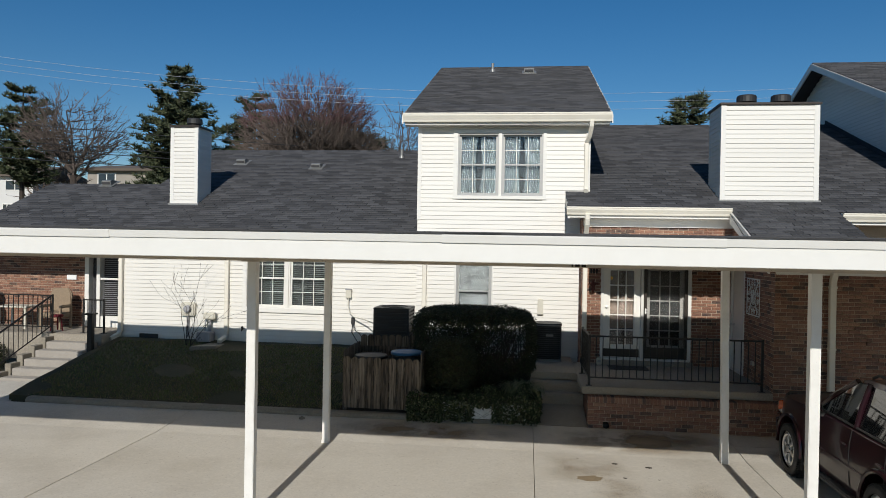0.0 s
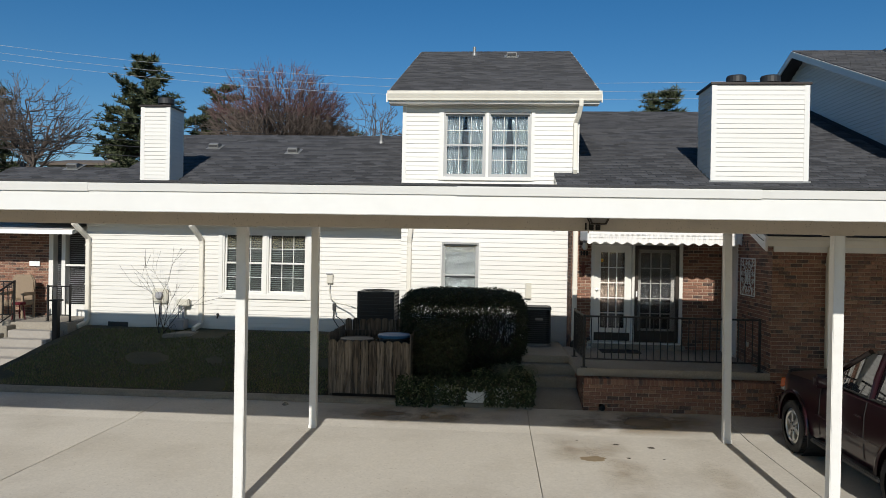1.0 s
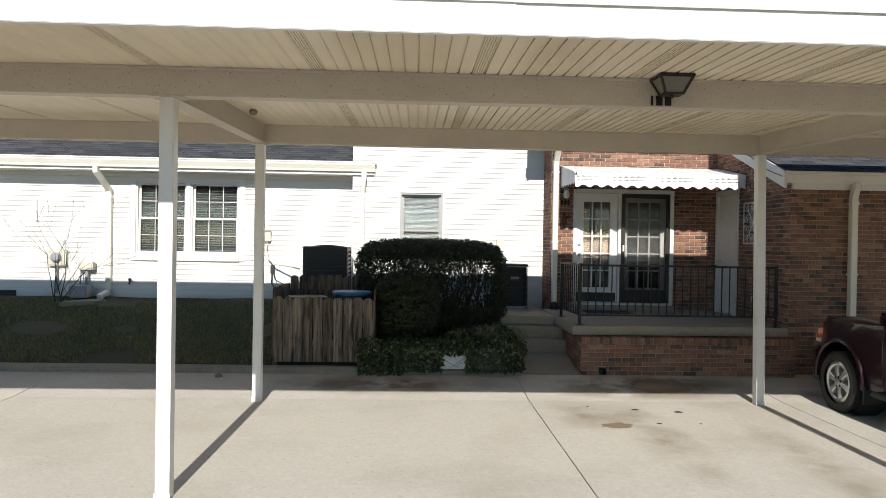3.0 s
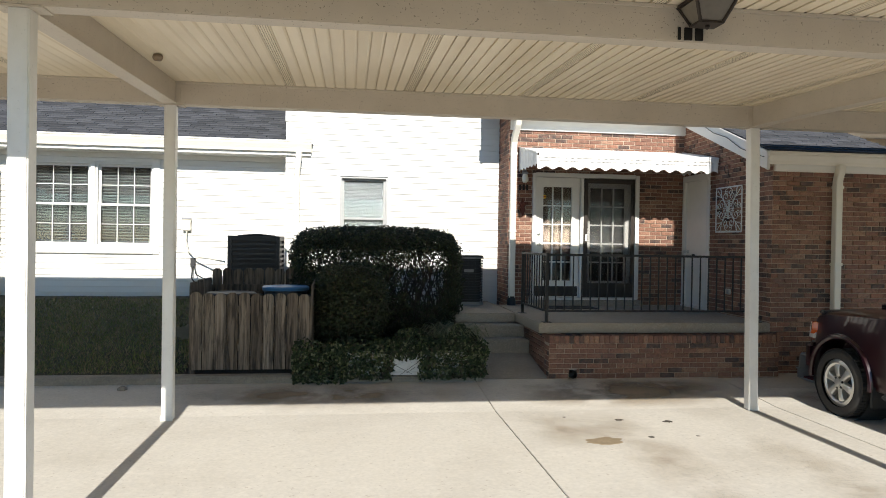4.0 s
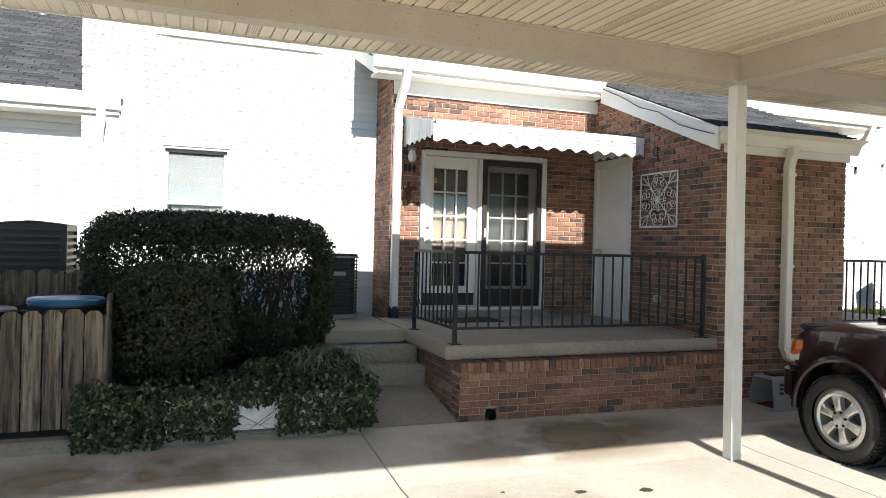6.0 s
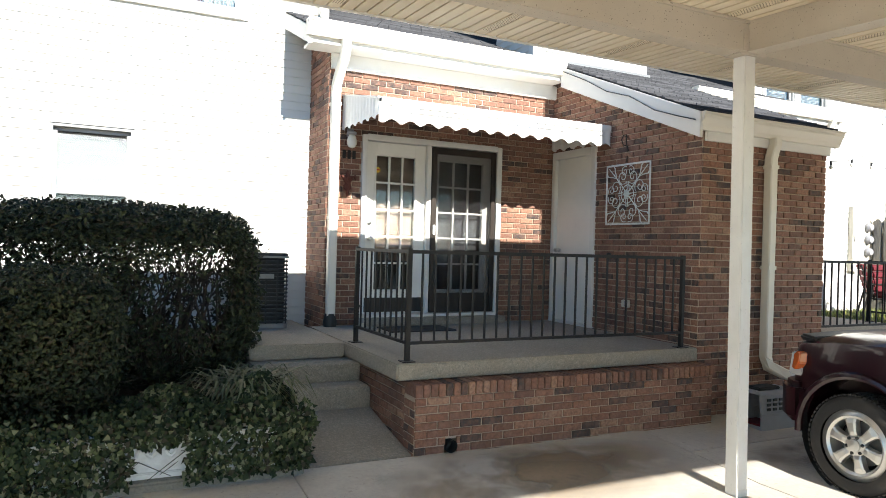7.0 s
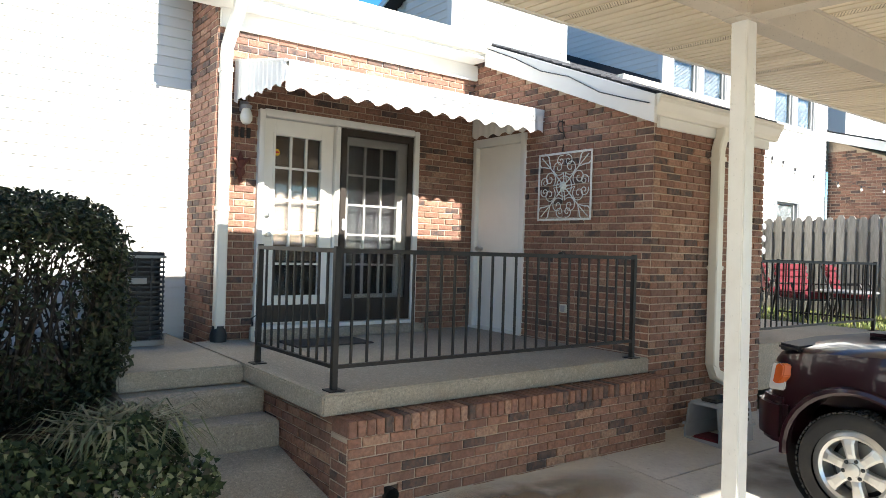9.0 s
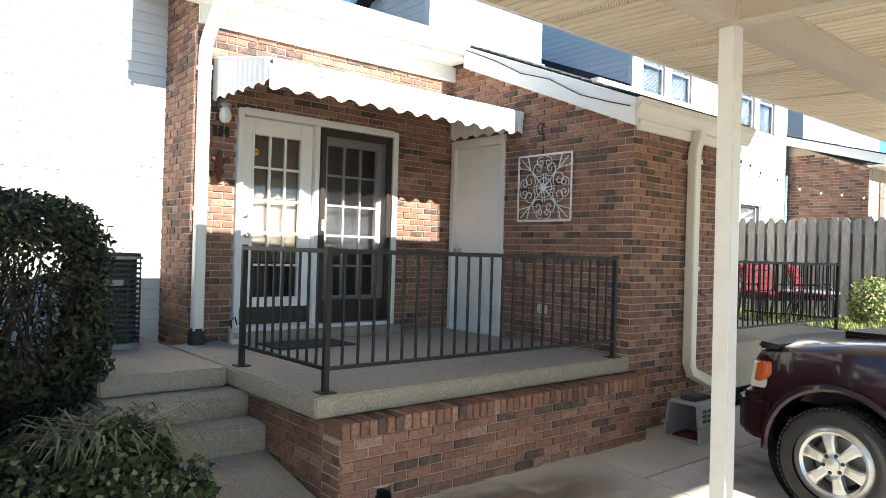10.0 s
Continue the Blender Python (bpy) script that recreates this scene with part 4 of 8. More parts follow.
gutter(-10.7, -1.99, 16.24, 3.56, "long cream gutter under the low wing's roof", 0.19, 0.12)
gutter(-2.74, 1.99, 15.98, 6.345, "cream gutter under the upper roof", 0.2, 0.12)
gutter(0.99, 4.36, 15.16, 4.18, "cream gutter over the porch", 0.17, 0.13)
gutter(4.36, 6.5, 12.86, 3.165, "cream gutter on the store room eave", 0.17, 0.14)
gutter(6.44, 9.7, 14.95, 4.09, "cream gutter over the neighbouring porch", 0.17, 0.13)
gutter(8.98, 15.4, 15.98, 6.345, "cream gutter under the neighbour's upper roof", 0.2, 0.12)
downspout([(-7.35, 16.18, 3.38), (-7.35, 16.19, 3.28), (-7.31, 16.34, 3.15), (-7.27, 16.6, 2.95), (-7.27, 16.63, 2.85), (-7.27, 16.63, 1.0), (-7.27, 16.6, 0.92), (-7.33, 16.35, 0.84)], "cream downspout against the siding")
downspout([(-2.2, 16.17, 3.38), (-2.2, 16.175, 3.26), (-2.22, 16.2, 3.1), (-2.23, 16.24, 2.95), (-2.23, 16.24, 1.0), (-2.23, 16.2, 0.8)], "cream downspout on the white siding")
downspout([(-10.2, 16.18, 3.38), (-10.2, 16.19, 3.28), (-10.13, 16.34, 3.13), (-10.1, 16.6, 2.95), (-10.1, 16.63, 2.85), (-10.1, 16.63, 1.0), (-10.12, 16.58, 0.9), (-10.2, 16.35, 0.82)], "cream downspout at the corner of the low wing", 0.05)
downspout([(1.42, 15.08, 4.03), (1.42, 15.09, 3.93), (1.42, 15.15, 3.82), (1.42, 15.33, 3.66), (1.42, 15.41, 3.57), (1.42, 15.43, 3.46), (1.42, 15.43, 0.9)], "cream downspout at the brick porch corner", 0.05)
solid("drain_boot", Geo().lathe([(0.075, 0.8), (0.08, 0.86), (0.062, 0.93), (0.06, 0.95)], (1.42, 15.43, 0), n=14), BLACK_PLASTIC, "black rubber drain boot at the foot of the downspout", "drain boot", smooth=True)
downspout([(1.55, 15.94, 6.16), (1.55, 15.95, 6.05), (1.52, 16.1, 5.85), (1.47, 16.23, 5.7), (1.47, 16.24, 4.66), (1.47, 16.15, 4.6)], "cream downspout on the upper storey corner", 0.048)
downspout([(5.45, 12.79, 3.0), (5.45, 12.79, 2.94), (5.44, 12.81, 2.86), (5.43, 12.82, 2.78), (5.43, 12.82, 0.68), (5.45, 12.8, 0.58), (5.6, 12.72, 0.5), (5.75, 12.66, 0.46)], "long cream downspout on the store room wall", 0.052)
downspout([(9.4, 14.88, 3.95), (9.4, 15.0, 3.72), (9.4, 15.4, 3.5), (9.4, 15.43, 3.36), (9.4, 15.43, 0.9)], "cream downspout of the neighbouring porch")

eave = lambda name, g, label: solid(name, g, TRIM, label, "trim", bevel=0.004, kind="structure")
eave("eave_left", Geo().box(-10.68, -2.0, 16.24, 16.28, 3.31, 3.35).box(-10.68, -2.435, 16.28, 16.7, 3.31, 3.35).box(-10.68, -2.0, 16.24, 16.26, 3.35, 3.46), "cream soffit and fascia of the low wing")
eave("frieze_left", Geo().box(-10.17, -2.435, 16.66, 16.7, 3.225, 3.31), "cream frieze board under the soffit")
eave("eave_middle", Geo().box(-2.72, 1.96, 16.0, 16.3, 6.09, 6.13).box(-2.72, 1.96, 15.985, 16.005, 6.12, 6.3), "cream soffit and fascia of the upper roof")
eave("eave_porch", Geo().box(1.05, 4.42, 15.16, 15.5, 3.95, 3.985).box(1.05, 4.42, 15.16, 15.18, 3.985, 4.13).box(1.37, 4.5, 15.45, 15.492, 3.77, 3.95), "white soffit, fascia and frieze over the porch")
eave("eave_neighbour", Geo().box(6.42, 9.66, 14.95, 15.5, 3.86, 3.9).box(6.42, 9.66, 14.95, 14.97, 3.9, 4.05), "white soffit over the neighbouring porch")
eave("eave_store", Geo().box(4.505, 6.42, 12.835, 12.868, 2.9, 3.0), "cream soffit and frieze of the store room")
eave("eave_far_right", Geo().box(9.0, 15.38, 16.0, 16.3, 6.09, 6.13), "soffit of the neighbour's upper roof")
for name, x, y0, y1, hf, label in (("rake_store", 4.355, 12.77, 15.14, low_roof, "white rake board of the store room gable with a loose black wire"), ("rake_porch", 1.03, 15.15, 16.3, low_roof, "white rake board at the porch roof end"),
                                  ("rake_middle", 2.005, 15.98, 22.8, top_roof, "white rake board of the upper roof"), ("rake_middle_left", -2.765, 15.98, 22.8, top_roof, "white rake board of the upper roof"),
                                  ("rake_far_right", 8.795, 15.98, 22.8, top_roof, "pale rake board of the neighbour's upper roof")):
    drop = 0.27 if name == "rake_store" else 0.21
    eave(name, Geo().prism([(y0, hf(y0) - 0.015), (y1, hf(y1) - 0.015), (y1, hf(y1) - drop), (y0, hf(y0) - drop)], "x", x - 0.02, x + 0.02), label)
eave("rake_far_right_back", Geo().prism([(22.8, top_roof(22.8) - 0.015), (28.5, top_roof(22.8) - 2.35), (28.5, top_roof(22.8) - 2.55), (22.8, top_roof(22.8) - 0.21)], "x", 8.775, 8.815), "pale rake board on the far pitch")
eave("rake_soffit_far_right", Geo().prism([(16, top_roof(16) - 0.2), (22.8, top_roof(22.8) - 0.2), (22.8, top_roof(22.8) - 0.22), (16, top_roof(16) - 0.22)], "x", 8.84, 9.26), "pale rake soffit of the neighbour's gable")
eave("corner_middle", Geo().box(1.46, 1.56, 16.27, 16.31, 4.5, 6.1).box(-2.44, -2.35, 16.27, 16.31, 3.9, 6.1), "white corner boards of the upper storey")
eave("corner_right", Geo().box(9.24, 9.34, 16.27, 16.31, 4.2, 6.1).box(9.235, 9.262, 16.27, 16.37, 4.2, 6.1), "white corner boards of the neighbouring block")
solid("flashing", Geo().prism([(16.3, low_roof(16.3) + 0.01), (22.8, low_roof(22.8) + 0.01), (22.8, low_roof(22.8) + 0.14), (16.3, low_roof(16.3) + 0.14)], "x", 9.22, 9.245), SHINGLE, "dark metal flashing where roof meets gable wall", "flashing", kind="structure")
wire = Geo().tube([(4.325, 15.1, 4.06), (4.32, 14.6, 3.84), (4.322, 14.2, 3.63), (4.32, 13.8, 3.5), (4.32, 13.4, 3.28), (4.322, 13.05, 3.16), (4.32, 12.82, 3.09)], 0.006, 5)
solid("wire", wire, CABLE, "loose black wire stapled along the rake board", "wire")


# ---- chimneys, vents ----
def chimney(x0, x1, y0, y1, hf, z1, flues, label):
    ch = thing("chimney", ((x0 + x1) / 2, y0, hf(y0)), label, "chimney")
    body = part("shaft", Geo().prism([(y0, hf(y0) - 0.05), (y1, hf(y1) - 0.05), (y1, z1), (y0, z1)], "x", x0, x1), SIDING, ch)
    z = hf(y0) + 0.02
    f = Geo().prism([(-0.002, -0.004), (-0.016, -0.003), (-0.017, 0.006), (-0.003, 0.1)], "x", x0 + 0.09, x1 - 0.09).mesh("siding_board", SIDING)
    while z < z1 - 0.1:
        piece("siding_board", f, ch, (0, y0, z))
        for sx, o in ((x0, -1), (x1, 1)):
            ya = y0 + max(0, (z - hf(y0)) * 0)
            yb = min(y1, y0 + (z - hf(y0) + 0.02) / (hf(1) - hf(0))) if z < hf(y1) else y1
            if yb - y0 > 0.2:
                part("siding_board", Geo().prism([(sx + o * 0.002, z - 0.004), (sx + o * 0.016, z - 0.003), (sx + o * 0.003, z + 0.1)], "y", y0 + 0.06, yb), SIDING, ch)
        z += 0.102
    part("corner_board", Geo().box(x0 - 0.018, x0 + 0.09, y0 - 0.02, y0 + 0.09, hf(y0) - 0.02, z1), TRIM, ch, bevel=0.003)
    part("corner_board", Geo().box(x1 - 0.09, x1 + 0.018, y0 - 0.02, y0 + 0.09, hf(y0) - 0.02, z1), TRIM, ch, bevel=0.003)
    part("cap", Geo().box(x0 - 0.05, x1 + 0.05, y0 - 0.05, y1 + 0.05, z1, z1 + 0.05), BRONZE, ch, "dark metal chase cap", bevel=0.008)
    part("flashing", Geo().box(x0 - 0.05, x1 + 0.05, y0 - 0.06, y0 - 0.018, hf(y0) - 0.03, hf(y0) + 0.02), AC_TOP, ch)
    for fx in flues:
        yc = (y0 + y1) / 2
        flue = part("flue", Geo().lathe([(0.16, z1 + 0.05), (0.16, z1 + 0.15), (0.14, z1 + 0.16), (0.14, z1 + 0.2)], (fx, yc, 0), n=20), BRONZE, ch)
        part("cowl", Geo().lathe([(0.2, z1 + 0.14), (0.21, z1 + 0.15), (0.21, z1 + 0.27), (0.19, z1 + 0.3), (0.02, z1 + 0.32)], (fx, yc, 0), n=20), BLACK_PLASTIC, flue)
    return ch


chimney(4.3, 6.29, 15.75, 16.75, low_roof, 6.45, (4.95, 5.68), "large cream siding chimney chase with two dark flues")
chimney(-9.56, -8.8, 18.05, 18.85, left_roof, 6.4, (-9.1,), "slim cream siding chimney chase with one dark flue")


def roof_vent(x, y, hf, label="small grey metal vent on the shingle roof"):
    v = thing("roof_vent", (x, y, hf(y)), label, "roof vent", group="roof vents")
    z = hf(y)
    part("base", Geo().prism([(y - 0.2, hf(y - 0.2) + 0.012), (y + 0.25, hf(y + 0.25) + 0.012), (y + 0.25, hf(y + 0.25) + 0.02), (y - 0.2, hf(y - 0.2) + 0.02)], "x", x - 0.22, x + 0.22), AC_TOP, v)
    part("hood", Geo().prism([(y - 0.14, hf(y - 0.14) + 0.02), (y - 0.16, hf(y) + 0.09), (y - 0.08, hf(y) + 0.13), (y + 0.16, hf(y + 0.16) + 0.06), (y + 0.16, hf(y + 0.16) + 0.01)], "x", x - 0.15, x + 0.15), AC_TOP, v, bevel=0.01)
    part("opening", Geo().box(x - 0.13, x + 0.13, y - 0.168, y - 0.155, hf(y) + 0.0, hf(y) + 0.06), DARK, v)


for x, y, hf in ((-9.0, 21.5, left_roof), (-6.4, 21.1, left_roof), (-12.3, 19.5, left_roof), (0.12, 21.7, top_roof), (11.5, 22.4, top_roof), (12.0, 22.0, top_roof)):
    roof_vent(x, y, hf)
for x, y, hf in ((-3.9, 22.1, left_roof), (-1.02, 22.0, top_roof), (12.2, 22.5, top_roof)):
    solid("vent_pipe", Geo().lathe([(0.09, hf(y) - 0.03), (0.07, hf(y) + 0.06), (0.045, hf(y) + 0.07), (0.045, hf(y) + 0.26)], (x, y, 0), n=14), AC_TOP, "grey metal vent pipe through the shingles", "vent pipe", smooth=True)

# ---- awning ----
aw = thing("awning", (3.0, 14.9, 3.02), "white corrugated aluminium awning with scalloped valance over the porch door", "awning")


def awn(x, y):
    return 3.47 - 0.235 * (15.49 - y) / 1.19


n = 146
vs, xs = [], [1.52 + (4.47 - 1.52) * i / n for i in range(n + 1)]
for y in (15.49, 14.3):
    vs += [(x, y, awn(x, y) + 0.009 * math.cos(2 * math.pi * (x - 1.56) / 0.105)) for x in xs]
fs = [(i, i + 1, n + 2 + i, n + 1 + i) for i in range(n)]
part("roof_sheet", Geo().add(vs, fs), AWNING, aw)
part("top_trim", Geo().prism([(14.285, 3.19), (14.285, 3.255), (14.36, 3.262), (14.36, 3.245), (14.3, 3.235), (14.3, 3.19)], "x", 1.55, 4.48), AWNING, aw, bevel=0.003)
vs = [(x, 14.292 + 0.007 * math.cos(2 * math.pi * (x - 1.56) / 0.105), 3.2) for x in xs] + [(x, 14.29 + 0.007 * math.cos(2 * math.pi * (x - 1.56) / 0.105), 3.015 - 0.022 * math.cos(2 * math.pi * (x - 1.56) / 0.21)) for x in xs]
part("valance", Geo().add(vs, fs), AWNING, aw, smooth=True)
part("rib", Geo().box(1.55, 4.48, 14.278, 14.287, 3.175, 3.183).box(1.55, 4.48, 14.276, 14.284, 3.125, 3.131), AWNING, aw)
for sx in (1.52, 4.46):
    m = 60
    ys = [14.3 + 1.19 * i / m for i in range(m + 1)]
    vs = [(sx + 0.007 * math.cos(2 * math.pi * y / 0.1), y, awn(sx, y)) for y in ys] + [(sx + 0.007 * math.cos(2 * math.pi * y / 0.1), y, 3.06 - 0.018 * math.cos(2 * math.pi * y / 0.2) + 0.015 * (y - 14.3)) for y in ys]
    part("side_panel", Geo().add(vs, [(i, i + 1, m + 2 + i, m + 1 + i) for i in range(m)]), AWNING, aw, smooth=True)
    part("side_trim", Geo().prism([(14.29, 3.235), (15.49, 3.47), (15.49, 3.49), (14.29, 3.255)], "x", sx - 0.012, sx + 0.012), AWNING, aw)
part("wall_bar", Geo().box(1.56, 4.46, 15.475, 15.497, 3.44, 3.475), AWNING, aw)


# ---- iron railing ----
def railing(name, runs, z0, height, label, posts, gap=0.118, group="", low=0.14):
    rl2 = thing(name, (*runs[0][0], z0), label, "railing", group)
    for px, py in posts:
        p = part("post", Geo().box(px - 0.02, px + 0.02, py - 0.02, py + 0.02, z0, z0 + height + 0.012), IRON, rl2, bevel=0.003)
        part("foot_plate", Geo().box(px - 0.055, px + 0.055, py - 0.055, py + 0.055, z0, z0 + 0.008), IRON, p)
    for (ax, ay), (bx, by) in runs:
        a, b = Vector((ax, ay, 0)), Vector((bx, by, 0))
        d = (b - a).normalized()
        s = Vector((-d.y, d.x, 0))

        def bar(w, za, zb):
            g = Geo()
            c = [a + s * w + Vector((0, 0, za)), a - s * w + Vector((0, 0, za)), a - s * w + Vector((0, 0, zb)), a + s * w + Vector((0, 0, zb))]
            return g.add(c + [p + (b - a) for p in c], [(0, 1, 2, 3), (7, 6, 5, 4), (0, 4, 5, 1), (1, 5, 6, 2), (2, 6, 7, 3), (3, 7, 4, 0)])

        part("top_rail", bar(0.02, z0 + height - 0.03, z0 + height), IRON, rl2, bevel=0.004)
        part("bottom_rail", bar(0.014, z0 + low, z0 + low + 0.026), IRON, rl2, bevel=0.003)
        n = int((b - a).length / gap)
        me = Geo().box(-0.0075, 0.0075, -0.0075, 0.0075, 0, height - 0.03 - low - 0.026).mesh("baluster", IRON)
        for i in range(1, n):
            p = a.lerp(b, i / n)
            piece("baluster", me, rl2, (p.x, p.y, z0 + low + 0.026))
    return rl2


rail = railing("porch_railing", [((1.32, 12.94), (4.33, 12.94)), ((1.32, 12.94), (1.29, 14.14))], 0.8, 0.92, "black wrought-iron railing round the porch edge", [(1.32, 12.94), (1.29, 14.14), (4.33, 12.94)])
part("joint_collar", Geo().lathe([(0.02, 0), (0.024, 0.01), (0.01, 0.02)], (3.38, 12.94, 1.72), n=10), IRON, rail)

# ---- things on the porch ----
orn = thing("wall_ornament", (4.46, 13.96, 2.06), "square pale iron scrollwork panel hung on the brick wall", "wall ornament")
OY0, OY1, OZ0, OZ1 = 13.585, 14.335, 2.065, 2.775
part("frame", Geo().box(4.462, 4.474, OY0, OY0 + 0.022, OZ0, OZ1).box(4.462, 4.474, OY1 - 0.022, OY1, OZ0, OZ1).box(4.462, 4.474, OY0, OY1, OZ0, OZ0 + 0.022).box(4.462, 4.474, OY0, OY1, OZ1 - 0.022, OZ1), ORNAMENT, orn, bevel=0.003)
oc = ((OY0 + OY1) / 2, (OZ0 + OZ1) / 2)


def spiral(cy, cz, r0, r1, a0, turns, steps=26):
    return [(4.468, cy + (r0 + (r1 - r0) * t) * math.cos(a0 + turns * 6.283 * t), cz + (r0 + (r1 - r0) * t) * math.sin(a0 + turns * 6.283 * t)) for t in (i / steps for i in range(steps + 1))]


for k in range(8):
    a = math.pi / 8 + k * math.pi / 4
    cy, cz = oc[0] + 0.215 * math.cos(a) * 1.02, oc[1] + 0.215 * math.sin(a)
    part("scroll", Geo().tube([(4.468, oc[0] + 0.05 * math.cos(a + 0.3), oc[1] + 0.05 * math.sin(a + 0.3))] + spiral(cy, cz, 0.088, 0.014, a + (2.6 if k % 2 else -2.6), 1.45 * (1 if k % 2 else -1)), 0.005, 5), ORNAMENT, orn)
for k in range(4):
    a = math.pi / 4 + k * math.pi / 2
    tip = (oc[0] + 0.46 * math.cos(a), oc[1] + 0.44 * math.sin(a))
    part("stem", Geo().tube([(4.468, oc[0] + 0.05 * math.cos(a), oc[1] + 0.05 * math.sin(a)), (4.468, oc[0] + 0.28 * math.cos(a), oc[1] + 0.28 * math.sin(a)), (4.468, *tip)], 0.006, 5), ORNAMENT, orn)
    for off in (-0.34, 0.34):
        mid = (oc[0] + 0.40 * math.cos(a + off * 0.55), oc[1] + 0.38 * math.sin(a + off * 0.55))
        base = (oc[0] + 0.27 * math.cos(a), oc[1] + 0.27 * math.sin(a))
        part("leaf_scroll", Geo().tube([(4.468, *base), (4.468, base[0] * 0.4 + mid[0] * 0.6 + 0.02 * math.cos(a + off), base[1] * 0.4 + mid[1] * 0.6 + 0.02 * math.sin(a + off)), (4.468, *mid), (4.468, oc[0] + 0.47 * math.cos(a + off * 0.42), oc[1] + 0.45 * math.sin(a + off * 0.42))], [0.004, 0.007, 0.007, 0.002], 6), ORNAMENT, orn)
    b = k * math.pi / 2
    for sgn in (1, -1):
        part("edge_scroll", Geo().tube(spiral(oc[0] + 0.275 * math.cos(b) + sgn * 0.052 * math.sin(b), oc[1] + 0.265 * math.sin(b) - sgn * 0.052 * math.cos(b), 0.06, 0.012, b + sgn * 0.5, -sgn * 1.3), 0.005, 5), ORNAMENT, orn)
for k in range(8):
    a = k * math.pi / 4
    part("petal", Geo().tube([(4.462, oc[0], oc[1]), (4.456, oc[0] + 0.03 * math.cos(a), oc[1] + 0.03 * math.sin(a)), (4.46, oc[0] + 0.06 * math.cos(a), oc[1] + 0.06 * math.sin(a))], [0.01, 0.016, 0.004], 6), ORNAMENT, orn)
part("ring", Geo().tube([(4.468, oc[0] + 0.105 * math.cos(k * 0.2618), oc[1] + 0.105 * math.sin(k * 0.2618)) for k in range(25)], 0.005, 5), ORNAMENT, orn)
part("hook", Geo().tube([(4.47, 14.0, 2.78), (4.485, 14.0, 2.86)], 0.005, 5), IRON, orn)

hook = solid("plant_hook", Geo().tube([(4.49, 14.02, 2.98), (4.44, 14.02, 2.99), (4.42, 14.03, 3.05), (4.44, 14.02, 3.1), (4.49, 14.0, 3.08)], 0.006, 6).tube([(4.485, 13.98, 2.92), (4.47, 14.0, 3.0), (4.485, 14.03, 3.12)], 0.006, 6), IRON, "small black iron hook fixed to the brick", "hook")
ou = thing("outlet", (4.49, 13.94, 1.12), "small pale weatherproof outlet cover on the brick", "outlet")
part("cover", Geo().box(4.455, 4.492, 13.88, 14.0, 1.115, 1.2), PALE_BOX, ou, bevel=0.006)
part("flap", Geo().box(4.45, 4.456, 13.89, 13.945, 1.125, 1.19), GREY_PLASTIC, ou)
wl = thing("porch_light", (1.62, 15.44, 2.88), "small wall lantern with a frosted jar beside the door", "lamp")
part("bracket", Geo().box(1.58, 1.66, 15.46, 15.495, 3.0, 3.1), GREY_PLASTIC, wl, bevel=0.005)
part("shade", Geo().lathe([(0.03, 3.03), (0.045, 3.0), (0.06, 2.95), (0.058, 2.91), (0.035, 2.875), (0.005, 2.865)], (1.62, 15.41, 0), n=16), BULB, wl, "frosted glass jar", smooth=True)
part("collar", Geo().lathe([(0.05, 3.02), (0.055, 3.05), (0.02, 3.07)], (1.62, 15.41, 0), n=14), GREY_PLASTIC, wl)
cr = thing("iron_ornament", (1.6, 15.48, 2.28), "rusty iron three-petalled wall ornament hung beside the door", "wall ornament")
part("upright", Geo().tube([(1.6, 15.475, 2.3), (1.6, 15.465, 2.36), (1.6, 15.47, 2.43), (1.6, 15.465, 2.53), (1.6, 15.475, 2.62)], [0.006, 0.022, 0.02, 0.036, 0.005], 8), RUST, cr)
part("crossbar", Geo().tube([(1.5, 15.475, 2.5), (1.515, 15.465, 2.55), (1.55, 15.465, 2.53), (1.6, 15.47, 2.44), (1.65, 15.465, 2.53), (1.685, 15.465, 2.55), (1.7, 15.475, 2.5)], [0.005, 0.016, 0.022, 0.026, 0.022, 0.016, 0.005], 8), RUST, cr)
part("rosette", Geo().lathe([(0.05, 0), (0.045, -0.015), (0.01, -0.022)], (1.6, 15.47, 2.42), "y", 10), RUST, cr)
num = thing("number_plate", (1.62, 15.48, 2.74), "faint dark metal bars of a house sign on the brick", "sign")
for k in range(3):
    part("bar", Geo().box(1.535 + 0.06 * k, 1.575 + 0.06 * k, 15.478, 15.488, 2.75, 2.85), IRON, num, bevel=0.003)
dm = solid("door_mat", Geo().box(1.9, 2.7, 14.72, 15.18, 0.8, 0.815), MAT_FIBRE, "dark fibre door mat on the porch floor", "door mat", bevel=0.004)
jug = thing("weed_jug", (1.72, 15.3, 0.8), "small pale plastic jug with a dark cap by the downspout", "jug")
part("body", Geo().box(1.68, 1.79, 15.26, 15.33, 0.8, 0.95), PALE_BOX, jug, bevel=0.012)
part("handle", Geo().tube([(1.7, 15.3, 0.94), (1.69, 15.3, 1.02), (1.73, 15.3, 1.05), (1.75, 15.3, 0.98)], 0.008, 6), BLACK_PLASTIC, jug)
part("label_bar", Geo().box(1.7, 1.77, 15.256, 15.2595, 0.85, 0.91), GREY_PLASTIC, jug)
dp = solid("drain_pipe", Geo().lathe([(0.052, 12.655), (0.052, 12.8), (0.045, 12.8), (0.045, 12.655)], (1.61, 0, 0.15), "y", 18, cap=False).lathe([(0.0455, 12.76), (0.0455, 12.77)], (1.61, 0, 0.15), "y", 18), BLACK_PLASTIC, "black drain pipe end in the brick plinth", "pipe")

